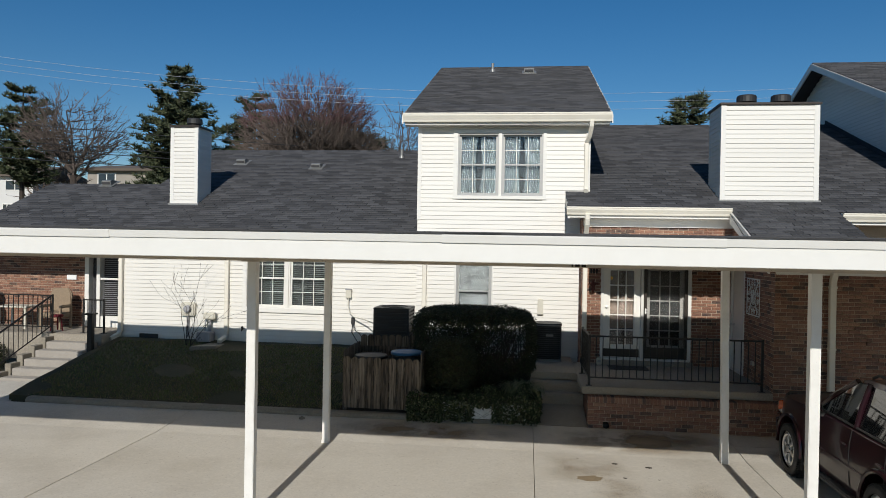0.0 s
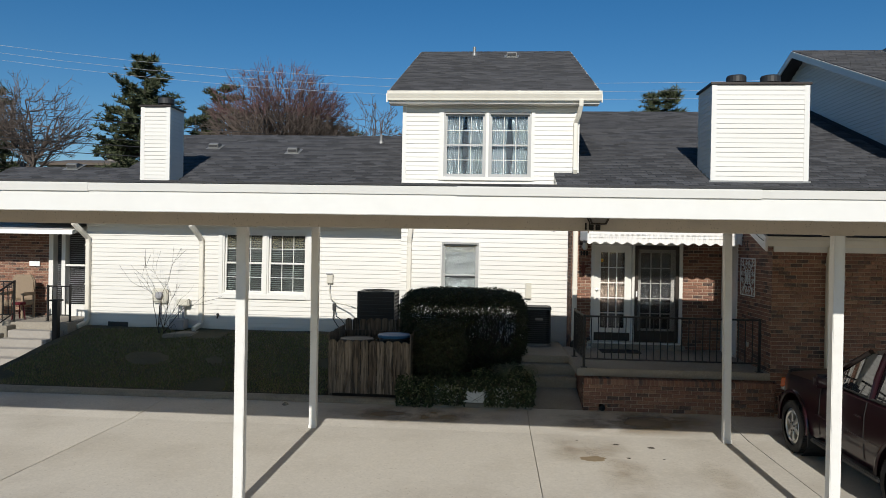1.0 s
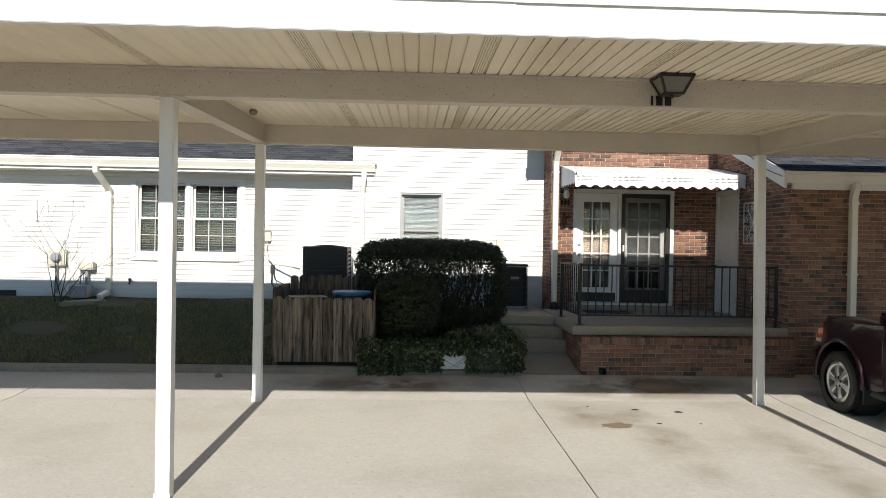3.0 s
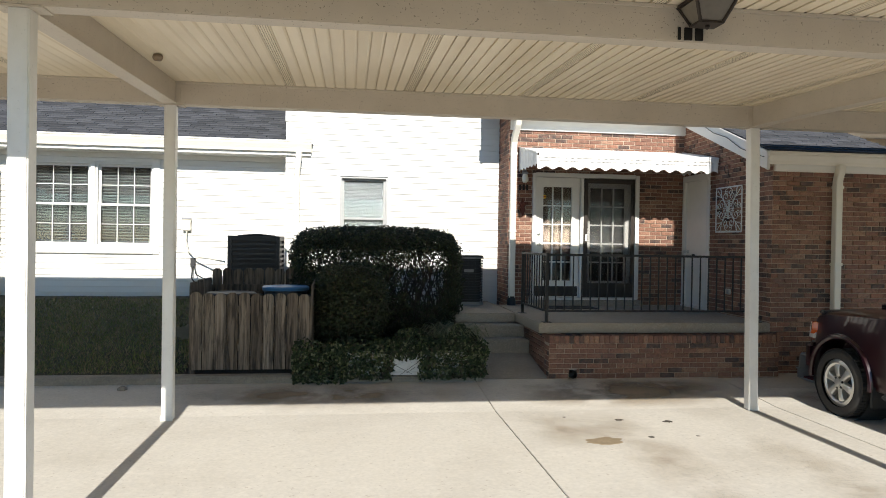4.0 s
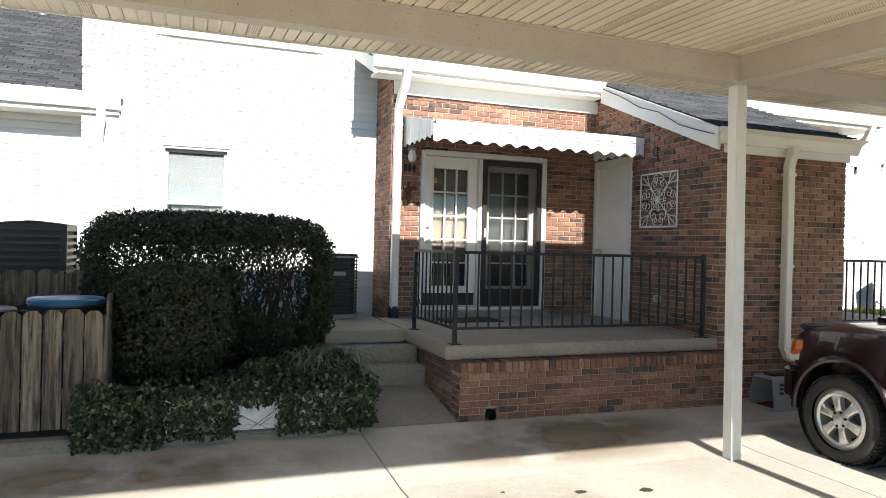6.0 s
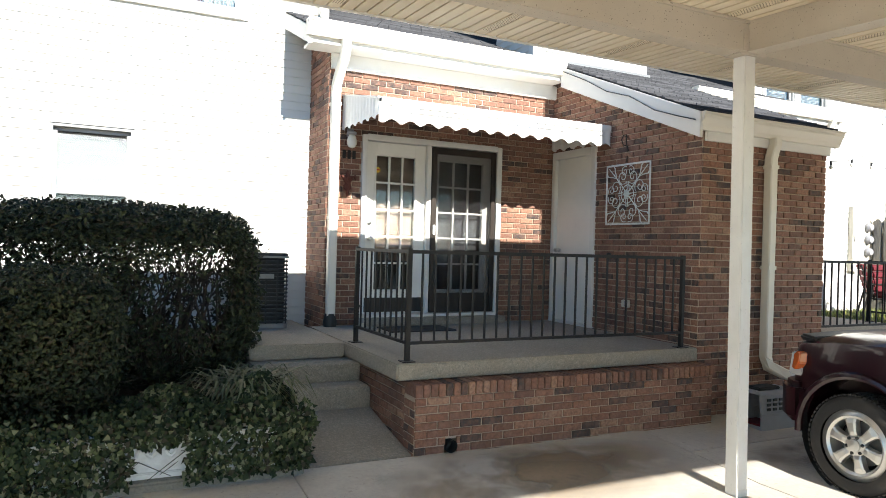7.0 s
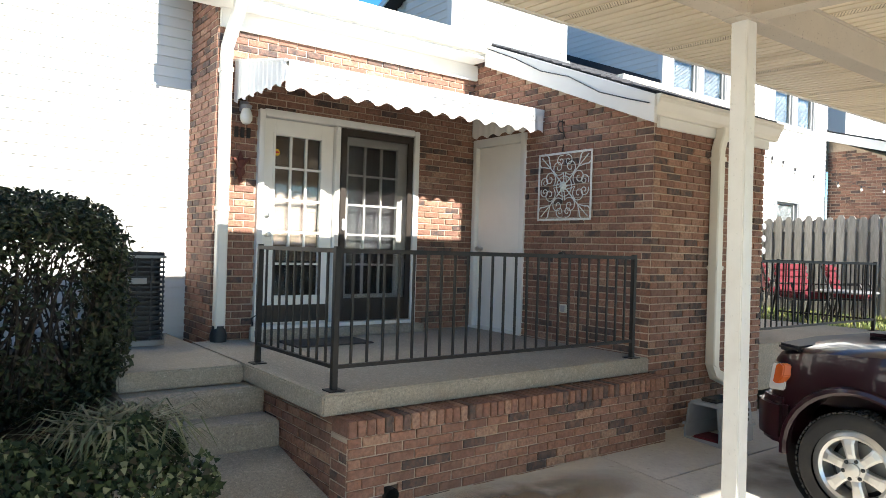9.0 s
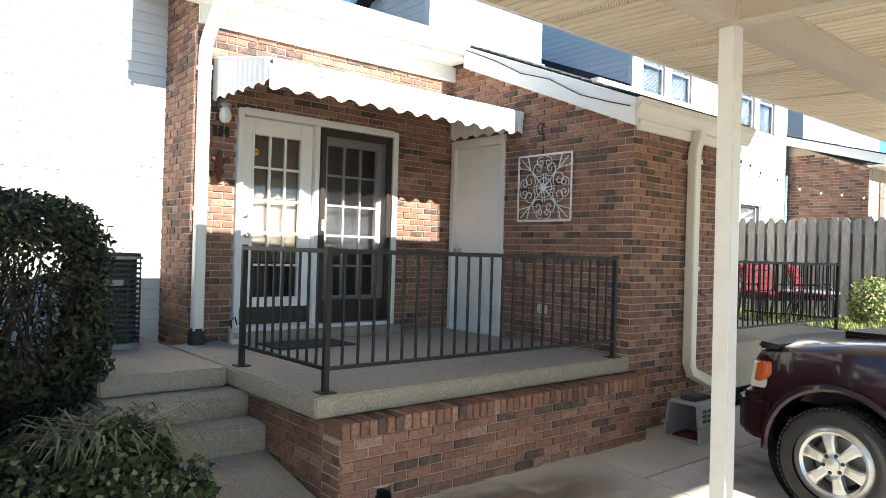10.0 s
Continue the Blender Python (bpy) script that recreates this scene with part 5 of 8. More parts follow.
# ---- lamp and sign on the carport beam ----
ln_ = thing("carport_lamp", (0.82, 7.82, 3.12), "bronze lantern with dusty glass under the carport ceiling", "lamp")
DUSTY = mat("dusty_glass", (0.17, 0.15, 0.12), 0.3, grain=0.3, grain_size=25)
part("canopy", Geo().box(0.64, 0.91, 7.68, 7.93, 3.275, 3.3), BRONZE, ln_, bevel=0.006)
top4, bot4 = [(0.655, 7.7), (0.895, 7.7), (0.895, 7.91), (0.655, 7.91)], [(0.705, 7.75), (0.845, 7.75), (0.845, 7.86), (0.705, 7.86)]
for i in range(4):
    part("frame_bar", Geo().tube([(*top4[i], 3.276), (*bot4[i], 3.165)], 0.011, 5), BRONZE, ln_)
    j = (i + 1) % 4
    part("glass_panel", Geo().add([(*top4[i], 3.276), (*top4[j], 3.276), (*bot4[j], 3.167), (*bot4[i], 3.167)], [(0, 1, 2, 3)]), DUSTY, ln_)
part("bottom_frame", Geo().box(0.695, 0.855, 7.74, 7.87, 3.155, 3.168), BRONZE, ln_, bevel=0.004)
part("finial", Geo().lathe([(0.012, 3.155), (0.016, 3.142), (0.004, 3.13)], (0.775, 7.8, 0), n=8), BRONZE, ln_)
sg = thing("bay_sign", (0.73, 7.92, 3.06), "three dark metal bars of a bay sign on the beam", "sign")
for k, (a, b) in enumerate(((0.655, 0.672), (0.695, 0.745), (0.765, 0.815))):
    part("bar", Geo().box(a, b, 7.918, 7.93, 3.1, 3.175), IRON, sg, bevel=0.002)
nest = solid("wasp_nest", Geo().lathe([(0.01, 0.06), (0.035, 0.055), (0.045, 0.03), (0.03, 0.005), (0.005, 0)], (-2.9, 10.0, under(10) - 0.06), n=10), WICKER, "small grey wasp nest stuck under the carport ceiling", "nest", smooth=True)


# ---- fence round the bins ----
def pickets(fence, axis, at, a0, a1, zb, zt, seed, w=0.138, t=0.018, material=PICKET, jag=0.012):
    rng4 = np.random.default_rng(seed)
    n = max(1, int(round((a1 - a0) / (w + 0.008))))
    for i in range(n):
        p = a0 + (a1 - a0) * i / n
        q = p + w - 0.002 + rng4.uniform(-0.004, 0.003)
        z1 = zt + rng4.uniform(-jag, jag)
        c = 0.038
        prof = [(p, zb), (q, zb), (q, z1 - c), (q - c * 0.6, z1 - c * 0.35), (q - c, z1), (p + c, z1), (p + c * 0.6, z1 - c * 0.35), (p, z1 - c)]
        d = rng4.uniform(-0.003, 0.003)
        part("picket", Geo().prism(prof, "y" if axis == "x" else "x", at + d, at + t + d), material, fence, bevel=0.002)


fence = thing("bin_fence", (-2.5, 13.5, 0.2), "weathered dog-eared picket fence round the bins", "fence")
pickets(fence, "x", 12.83, -3.24, -1.78, 0.22, 1.175, 1)
pickets(fence, "x", 14.2, -3.24, -1.78, 0.4, 1.43, 2)
pickets(fence, "y", -1.775, 12.86, 14.2, 0.25, 1.3, 3)
pickets(fence, "y", -3.26, 12.86, 14.2, 0.25, 1.3, 4)
for g2 in (Geo().box(-3.24, -1.78, 12.848, 12.89, 0.45, 0.54), Geo().box(-3.24, -1.78, 12.848, 12.89, 0.92, 1.01), Geo().box(-3.24, -1.78, 14.16, 14.2, 1.1, 1.2)):
    part("rail", g2, PICKET, fence, bevel=0.003)
for px, py in ((-3.22, 12.87), (-1.8, 12.87), (-3.22, 14.17), (-1.8, 14.17)):
    part("post", Geo().box(px - 0.035, px + 0.035, py - 0.02, py + 0.05, 0.1, 1.12), PICKET, fence, bevel=0.004)


def dustbin(x, y, z0, z1, r, lid_mat, label, tilt=0.0):
    b = thing("dustbin", (x, y, z0), label, "bin", group="bins behind the fence")
    part("body", Geo().lathe([(r * 0.82, z0), (r * 0.86, z0 + 0.05), (r * 0.97, z1 - 0.06), (r * 1.03, z1 - 0.05), (r * 1.03, z1 - 0.02), (r * 0.97, z1 - 0.02)], (x, y, 0), n=28), BIN, b, smooth=True)
    part("lid", Geo().lathe([(r * 1.05, z1 - 0.035), (r * 1.07, z1), (r * 1.02, z1 + 0.015), (r * 0.95, z1 + 0.005), (r * 0.85, z1 + 0.0), (r * 0.2, z1 + 0.02)], (x, y, 0), n=28), lid_mat, b, smooth=True)
    for s in (-1, 1):
        part("handle", Geo().tube([(x + s * r, y - 0.07, z1 - 0.1), (x + s * (r + 0.05), y - 0.05, z1 - 0.1), (x + s * (r + 0.05), y + 0.05, z1 - 0.1), (x + s * r, y + 0.07, z1 - 0.1)], 0.01, 6), BIN, b)


dustbin(-2.14, 13.42, 0.28, 1.215, 0.29, BLUE_LID, "round black dustbin with a faded blue lid")
dustbin(-2.84, 13.4, 0.28, 1.13, 0.3, BIN, "round black dustbin with a black lid")


# ---- air conditioners ----
def condenser(x0, x1, y0, y1, z0, z1, label):
    ac = thing("air_conditioner", ((x0 + x1) / 2, (y0 + y1) / 2, z0 - 0.06), label, "air conditioner", group="condenser units")
    part("pad", Geo().box(x0 - 0.06, x1 + 0.06, y0 - 0.06, y1 + 0.06, z0 - 0.3, z0), KERB, ac, bevel=0.01)
    part("core", Geo().box(x0 + 0.03, x1 - 0.03, y0 + 0.03, y1 - 0.03, z0 + 0.02, z1 - 0.03), DARK, ac)
    for a, b in ((x0, y0), (x1 - 0.06, y0), (x0, y1 - 0.06), (x1 - 0.06, y1 - 0.06)):
        part("corner_post", Geo().box(a, a + 0.06, b, b + 0.06, z0, z1 - 0.02), AC_DARK, ac, bevel=0.012)
    me = Geo().box(x0 + 0.05, x1 - 0.05, -0.012, 0.012, -0.012, 0.022).mesh("louvre", AC_DARK)
    ms = Geo().box(-0.012, 0.012, y0 + 0.05, y1 - 0.05, -0.012, 0.022).mesh("louvre", AC_DARK)
    z = z0 + 0.06
    while z < z1 - 0.05:
        piece("louvre", me, ac, (0, y0 + 0.014, z))
        piece("louvre", ms, ac, (x1 - 0.014, 0, z))
        piece("louvre", ms, ac, (x0 + 0.014, 0, z))
        z += 0.078
    part("top", Geo().box(x0 - 0.01, x1 + 0.01, y0 - 0.01, y1 + 0.01, z1 - 0.04, z1), AC_DARK, ac, bevel=0.016)
    cx, cy = (x0 + x1) / 2, (y0 + y1) / 2
    gr = part("fan_grille", Geo().lathe([(0.3, z1 + 0.001), (0.3, z1 + 0.012), (0.28, z1 + 0.012)], (cx, cy, 0), n=32, cap=False), IRON, ac)
    for r in (0.08, 0.15, 0.22, 0.28):
        part("ring", Geo().tube([(cx + r * math.cos(k * 0.2618), cy + r * math.sin(k * 0.2618), z1 + 0.01 + 0.03 * (1 - r / 0.3)) for k in range(25)], 0.004, 4), IRON, gr)
    return ac


condenser(-3.2, -2.4, 15.15, 15.95, 0.92, 1.9, "large dark grey louvred condenser unit behind the fence")
ac = thing("air_conditioner", (0.65, 15.68, 0.8), "round-cornered dark condenser unit on the landing", "air conditioner", group="condenser units")


def rounded(x0, x1, y0, y1, r, n=6):
    out = []
    for cx, cy, a in ((x1 - r, y1 - r, 0), (x0 + r, y1 - r, 90), (x0 + r, y0 + r, 180), (x1 - r, y0 + r, 270)):
        out += [(cx + r * math.cos(radians(a + 90 * i / n)), cy + r * math.sin(radians(a + 90 * i / n))) for i in range(n + 1)]
    return out


part("base_pan", Geo().prism(rounded(0.36, 0.95, 15.4, 15.98, 0.12), "z", 0.8, 0.85), AC_TOP, ac)
part("coil", Geo().prism(rounded(0.4, 0.91, 15.44, 15.94, 0.11), "z", 0.85, 1.58), DARK, ac)
me = Geo().prism(rounded(0.365, 0.945, 15.405, 15.975, 0.125), "z", 0, 0.018).mesh("grille_wire", AC_DARK)
z = 0.87
while z < 1.57:
    piece("grille_wire", me, ac, (0, 0, z))
    z += 0.044
for px in (0.42, 0.55, 0.68, 0.8, 0.9):
    part("grille_rod", Geo().box(px - 0.006, px + 0.006, 15.398, 15.406, 0.85, 1.58), AC_DARK, ac)
part("top", Geo().prism(rounded(0.355, 0.955, 15.395, 15.985, 0.13), "z", 1.575, 1.6), AC_TOP, ac, "pale grey metal rim", bevel=0.006)
part("lid", Geo().prism(rounded(0.36, 0.95, 15.4, 15.98, 0.13), "z", 1.6, 1.63), AC_DARK, ac, bevel=0.012)
part("label_bar", Geo().box(0.6, 0.76, 15.39, 15.399, 1.35, 1.4), AC_TOP, ac, "small pale maker's label")

# ---- utility boxes on the siding ----
eb = thing("disconnect_box", (-4.13, 16.6, 1.9), "grey electrical disconnect box with a conduit on the siding", "electric box")
part("box", Geo().box(-4.22, -4.08, 16.59, 16.69, 1.98, 2.2), PALE_BOX, eb, bevel=0.008)
part("cover_lip", Geo().box(-4.23, -4.07, 16.575, 16.592, 2.18, 2.21), GREY_PLASTIC, eb, bevel=0.003)
part("conduit", Geo().tube([(-4.15, 16.63, 1.98), (-4.16, 16.62, 1.8), (-4.11, 16.6, 1.62), (-3.98, 16.5, 1.53), (-3.68, 16.3, 1.5), (-3.38, 15.95, 1.46)], 0.014, 8), PALE_BOX, eb, smooth=True)
fb = thing("outlet", (-4.03, 16.6, 1.2), "small dark outdoor outlet with trailing cable", "outlet")
part("box", Geo().box(-4.08, -4.00, 16.62, 16.69, 1.33, 1.5), BLACK_PLASTIC, fb, bevel=0.006)
part("cable", Geo().tube([(-4.04, 16.62, 1.35), (-4.05, 16.58, 1.15), (-3.93, 16.5, 1.0), (-3.78, 16.35, 0.88)], 0.012, 6), CABLE, fb, smooth=True)
part("cable", Geo().tube([(-4.02, 16.62, 1.4), (-3.96, 16.5, 1.22), (-3.78, 16.3, 1.15), (-3.58, 16.0, 1.0)], 0.009, 6), CABLE, fb, smooth=True)
mb = thing("meter_box", (-8.27, 16.6, 1.3), "pale round-cornered utility meter box on the siding", "meter")
part("box", Geo().box(-8.47, -8.09, 16.58, 16.69, 1.42, 1.76), PALE_BOX, mb, bevel=0.03)
part("dial", Geo().lathe([(0.09, 0), (0.09, -0.06), (0.07, -0.08)], (-8.27, 16.58, 1.6), "y", 16), GREY_PLASTIC, mb)
part("conduit", Geo().tube([(-8.29, 16.64, 1.42), (-8.29, 16.64, 0.88)], 0.025, 8), GREY_PLASTIC, mb)
tb = thing("telephone_box", (-7.69, 16.6, 1.2), "small pale junction box on a post beside the wall", "electric box")
part("box", Geo().box(-7.83, -7.53, 16.5, 16.66, 1.36, 1.52), PALE_BOX, tb, bevel=0.02)
part("post", Geo().box(-7.71, -7.65, 16.56, 16.62, 0.85, 1.36), GREY_PLASTIC, tb, bevel=0.004)
part("conduit", Geo().tube([(-7.79, 16.58, 1.36), (-7.81, 16.58, 0.85)], 0.015, 6), GREY_PLASTIC, tb)
gb = solid("ground_box", Geo().box(-7.9, -7.55, 16.3, 16.6, 0.82, 1.06), GREY_PLASTIC, "grey plastic utility pedestal beside the wall", "electric box", bevel=0.02)
sk = solid("splash_block", Geo().prism([(-7.75, 15.65), (-7.2, 15.9), (-7.15, 16.3), (-7.55, 16.35)], "z", 0.7, 0.8), KERB, "concrete splash block under the downspout", "splash block", bevel=0.015)
hb = solid("hose_tap", Geo().tube([(-6.85, 16.68, 1.13), (-6.85, 16.6, 1.13), (-6.85, 16.58, 1.08)], 0.018, 8).lathe([(0.035, 0), (0.035, -0.012)], (-6.85, 16.62, 1.17), "y", 10), BRONZE, "brass garden tap low on the siding", "tap")
sb = solid("cable_box", Geo().box(0.42, 0.55, 16.2, 16.28, 1.75, 2.1), PALE_BOX, "beige cable box on the white siding", "electric box", bevel=0.008)
vt = solid("crawl_vent", Geo().box(-9.6, -9.1, 16.66, 16.69, 0.8, 0.93), BLACK_PLASTIC, "dark crawl-space vent at the foot of the wall", "vent", bevel=0.004)

# ---- plants ----
def shell(cx, cy, z0, sx, sy, h, n, seed, square=3.0, thin=None, deep=0.16, low=0.0):
    """Spots on and just under the skin of a clipped shrub; thin(x, z): the share of spots kept there."""
    rng5, out = np.random.default_rng(seed), []
    while len(out) < n:
        u = rng5.normal(0, 1, 3)
        u /= (abs(u) ** square).sum() ** (1 / square)
        if u[2] < low * 2 - 1:
            continue
        k = 1 - deep * rng5.random() ** 1.6
        bump = 1 + 0.06 * noise.noise((u[0] * 3 + seed, u[1] * 3, u[2] * 3)) + 0.03 * noise.noise((u[0] * 9, u[1] * 9 + seed, u[2] * 9))
        p = (cx + u[0] * sx * k * bump, cy + u[1] * sy * k * bump, z0 + h * 0.5 + u[2] * h * 0.5 * k * bump)
        if thin and rng5.random() > thin(p[0], p[2], p[1]):
            continue
        nn = Vector((u[0] / sx, u[1] / sy, u[2] / h * 2 + 0.35)).normalized()
        out.append((p, nn))
    return out


def stems(base, n, spread, h, seed, r=0.014):
    rng6, g = np.random.default_rng(seed), Geo()
    for i in range(n):
        a = rng6.uniform(0, 6.28)
        b = Vector(base) + Vector((spread[0] * np.clip(rng6.normal(0, 0.35), -0.7, 0.7), spread[1] * np.clip(rng6.normal(0, 0.3), -0.7, 0.7), 0))
        tip = b + Vector((spread[0] * np.clip(rng6.normal(0, 0.4), -0.7, 0.7), rng6.normal(0, spread[1] * 0.4), h * rng6.uniform(0.75, 1)))
        tip.x = base[0] + min(max(tip.x - base[0], -0.82 * spread[0]), 0.82 * spread[0])
        mid = b.lerp(tip, 0.45) + Vector(rng6.normal(0, 0.06, 3))
        g.tube([b, b.lerp(mid, 0.5) + Vector(rng6.normal(0, 0.03, 3)), mid, mid.lerp(tip, 0.5) + Vector(rng6.normal(0, 0.04, 3)), tip], [r * 1.3, r, r * 0.8, r * 0.5, r * 0.25], 5)
        for k in range(3):
            s = mid.lerp(tip, rng6.uniform(0, 0.7))
            e = s + Vector(rng6.normal(0, 0.14, 3)) + Vector((0, 0, 0.15))
            g.tube([s, s.lerp(e, 0.5) + Vector(rng6.normal(0, 0.02, 3)), e], [r * 0.5, r * 0.35, r * 0.2], 4)
    return g


def open_low(x, z, y):
    """The big hedge is leafy on top, with ragged holes between the twigs in its lower middle."""
    edge = 0.12 * noise.noise((x * 3, z * 3, 9))
    if z > 1.62 + edge or z < 0.98 + edge * 2:
        return 0.95
    mid = math.exp(-((x + 0.18 + edge) / 0.55) ** 4)
    hole = noise.noise((x * 7, z * 7, 4)) + 0.5 * noise.noise((x * 17, z * 17, 2)) + 0.25 * noise.noise((x * 2, z * 2, 6))
    mid = max(mid, 0.5 * math.exp(-((x + 1.2) / 0.5) ** 2) * (z > 1.4))
    return (0.5 if hole > 0.08 else 0.03) * mid + 0.85 * (1 - mid)


hedge = thing("hedge", (-0.85, 14.55, 0.45), "clipped dark evergreen hedge, leafy on top and twiggy below", "hedge")
part("foliage", leaf_cloud(shell(-0.9, 14.5, 0.5, 1.27, 0.55, 1.55, 33000, 3, 4.5, open_low), 0.047, 4), BOX_LEAF, hedge)
part("foliage", leaf_cloud(shell(-0.9, 14.5, 1.35, 1.21, 0.5, 0.66, 11000, 8, 4.0, lambda x, z, y: 0.95 if z > 1.72 else 0.12, 0.6), 0.05, 9), BOX_LEAF, hedge)
part("woody_growth", stems((-0.75, 14.5, 0.45), 95, (1.3, 0.35), 1.45, 5, 0.014), BARK, hedge, kind="stuff")
bush = thing("shrub", (-1.28, 13.45, 0.3), "rounded clipped evergreen shrub in front of the hedge", "shrub")
part("foliage", leaf_cloud(shell(-1.28, 13.42, 0.42, 0.5, 0.45, 1.12, 13000, 13, 3.2, lambda x, z, y: 1 if z > 1.15 else 0.55, 0.2), 0.04, 14), BOX_LEAF, bush)
part("foliage", leaf_cloud(shell(-1.28, 13.42, 0.5, 0.44, 0.38, 1.0, 7000, 23, 3.0, None, 0.7), 0.046, 24), BOX_LEAF, bush)
part("woody_growth", stems((-1.28, 13.42, 0.3), 26, (0.5, 0.4), 1.1, 15, 0.012), BARK, bush, kind="stuff")


def ivy_spots(n, seed):
    rng7, out = np.random.default_rng(seed), []
    while len(out) < n:
        x, y = rng7.uniform(-1.98, 0.46), 12.5 + 1.25 * rng7.random() ** 1.25
        hump = 0.4 * math.exp(-((x + 0.2) / 0.8) ** 2) * math.exp(-((y - 12.98) / 0.42) ** 2) + 0.16 + 0.12 * math.exp(-((x + 1.6) / 0.35) ** 2)
        top = slope_z(x, max(12.85, y)) + hump * (0.8 + 0.6 * noise.noise((x * 3, y * 3, seed)))
        if y < 12.74:
            cover = noise.noise((x * 2.6, 7, 1)) + 0.35 * noise.noise((x * 9, 3, 2))
            low = 0.15 if cover > -0.1 else 0.38
            if x < -1.3:
                low = 0.1
            top = 0.56 + 0.1 * noise.noise((x * 3, 4, 4)) + 0.6 * (y - 12.62)
            z = low + (top - low) * rng7.random()
            if y < 12.56 and z < 0.44 and cover < -0.1:
                continue
        else:
            z = top - 0.1 * rng7.random() ** 2
        w = (0.1, -0.6 if y > 12.74 else -1.2, 0.9 if y > 12.74 else 0.35)
        out.append(((x, y, z), w))
    return out


def ivy_leaves(spots, size, seed):
    """Lobed leaves: five-pointed fans."""
    rng8, g = np.random.default_rng(seed), Geo()
    vs, fs = [], []
    shape = [(0, 0), (-0.45, 0.1), (-0.28, 0.42), (0, 1.0), (0.28, 0.42), (0.45, 0.1)]
    for p, w in spots:
        n = (Vector(w) + Vector(rng8.normal(0, 0.45, 3))).normalized()
        a = (n.orthogonal()).normalized()
        a.rotate(Matrix.Rotation(rng8.uniform(0, 6.28), 3, n))
        a = (a * 0.7 + Vector((0, 0, -0.5))).normalized()
        b = n.cross(a).normalized()
        L = size * rng8.uniform(0.6, 1.35)
        k = len(vs)
        vs += [Vector(p) + a * L * v + b * L * u + n * L * 0.12 * abs(u) for u, v in shape]
        fs += [(k, k + 1, k + 2), (k, k + 2, k + 3), (k, k + 3, k + 4), (k, k + 4, k + 5)]
    return g.add(vs, fs)


ivy = thing("ivy", (-0.7, 13.1, 0.25), "trailing variegated ivy spilling over the planters and kerb", "ivy")
part("foliage", ivy_leaves(ivy_spots(26000, 31), 0.038, 32), IVY_LEAF, ivy)
g = Geo()
rng = np.random.default_rng(41)
for i in range(60):
    x, y = rng.uniform(-1.8, 0.3), rng.uniform(12.6, 13.4)
    p = Vector((x, y, slope_z(x, max(y, 12.85)) + 0.14))
    g.tube([p, p + Vector((rng.normal(0, 0.1), -0.12, 0.02)), p + Vector((rng.normal(0, 0.15), -0.22, -0.12))], [0.004, 0.003, 0.002], 4)
part("trailing_growth", g, BARK, ivy, kind="stuff")
lir = thing("liriope", (0.12, 13.35, 0.4), "clump of arching straw-green grass-like leaves", "plant")
g = Geo()
vs, fs = [], []
for i in range(260):
    c = Vector((rng.normal(0.12, 0.12), rng.normal(13.32, 0.1), 0.42))
    a, L = rng.uniform(0, 6.28), rng.uniform(0.32, 0.56)
    d = Vector((math.cos(a), math.sin(a), 0))
    s = Vector((-d.y, d.x, 0)) * 0.0085
    pts = [c, c + d * L * 0.25 + Vector((0, 0, L * 0.5)), c + d * L * 0.62 + Vector((0, 0, L * 0.58)), c + d * L + Vector((0, 0, L * rng.uniform(0.1, 0.4)))]
    k = len(vs)
    for j, p in enumerate(pts):
        w = (1, 1, 0.8, 0.1)[j]
        vs += [p - s * w, p + s * w]
    fs += [(k + 2 * j, k + 2 * j + 1, k + 2 * j + 3, k + 2 * j + 2) for j in range(3)]
part("foliage", g.add(vs, fs), BLADE_LEAF, lir)
litter = leaf_cloud([((rng.uniform(-1.9, 0.3), rng.uniform(13.2, 15.8), 0), (0, 0, 1)) for i in range(900)], 0.05, 43)
litter.v = [(x, y, z + slope_z(x, y) + 0.01) for x, y, z in litter.v]
solid("leaf_mulch", litter, mat("dead_leaf", (0.13, 0.08, 0.05), 0.9, palette=[(0.1, 0.06, 0.04), (0.2, 0.14, 0.09), (0.07, 0.045, 0.03), (0.28, 0.22, 0.17)]), "dry brown fallen leaves under the hedge", "leaves", kind="stuff")


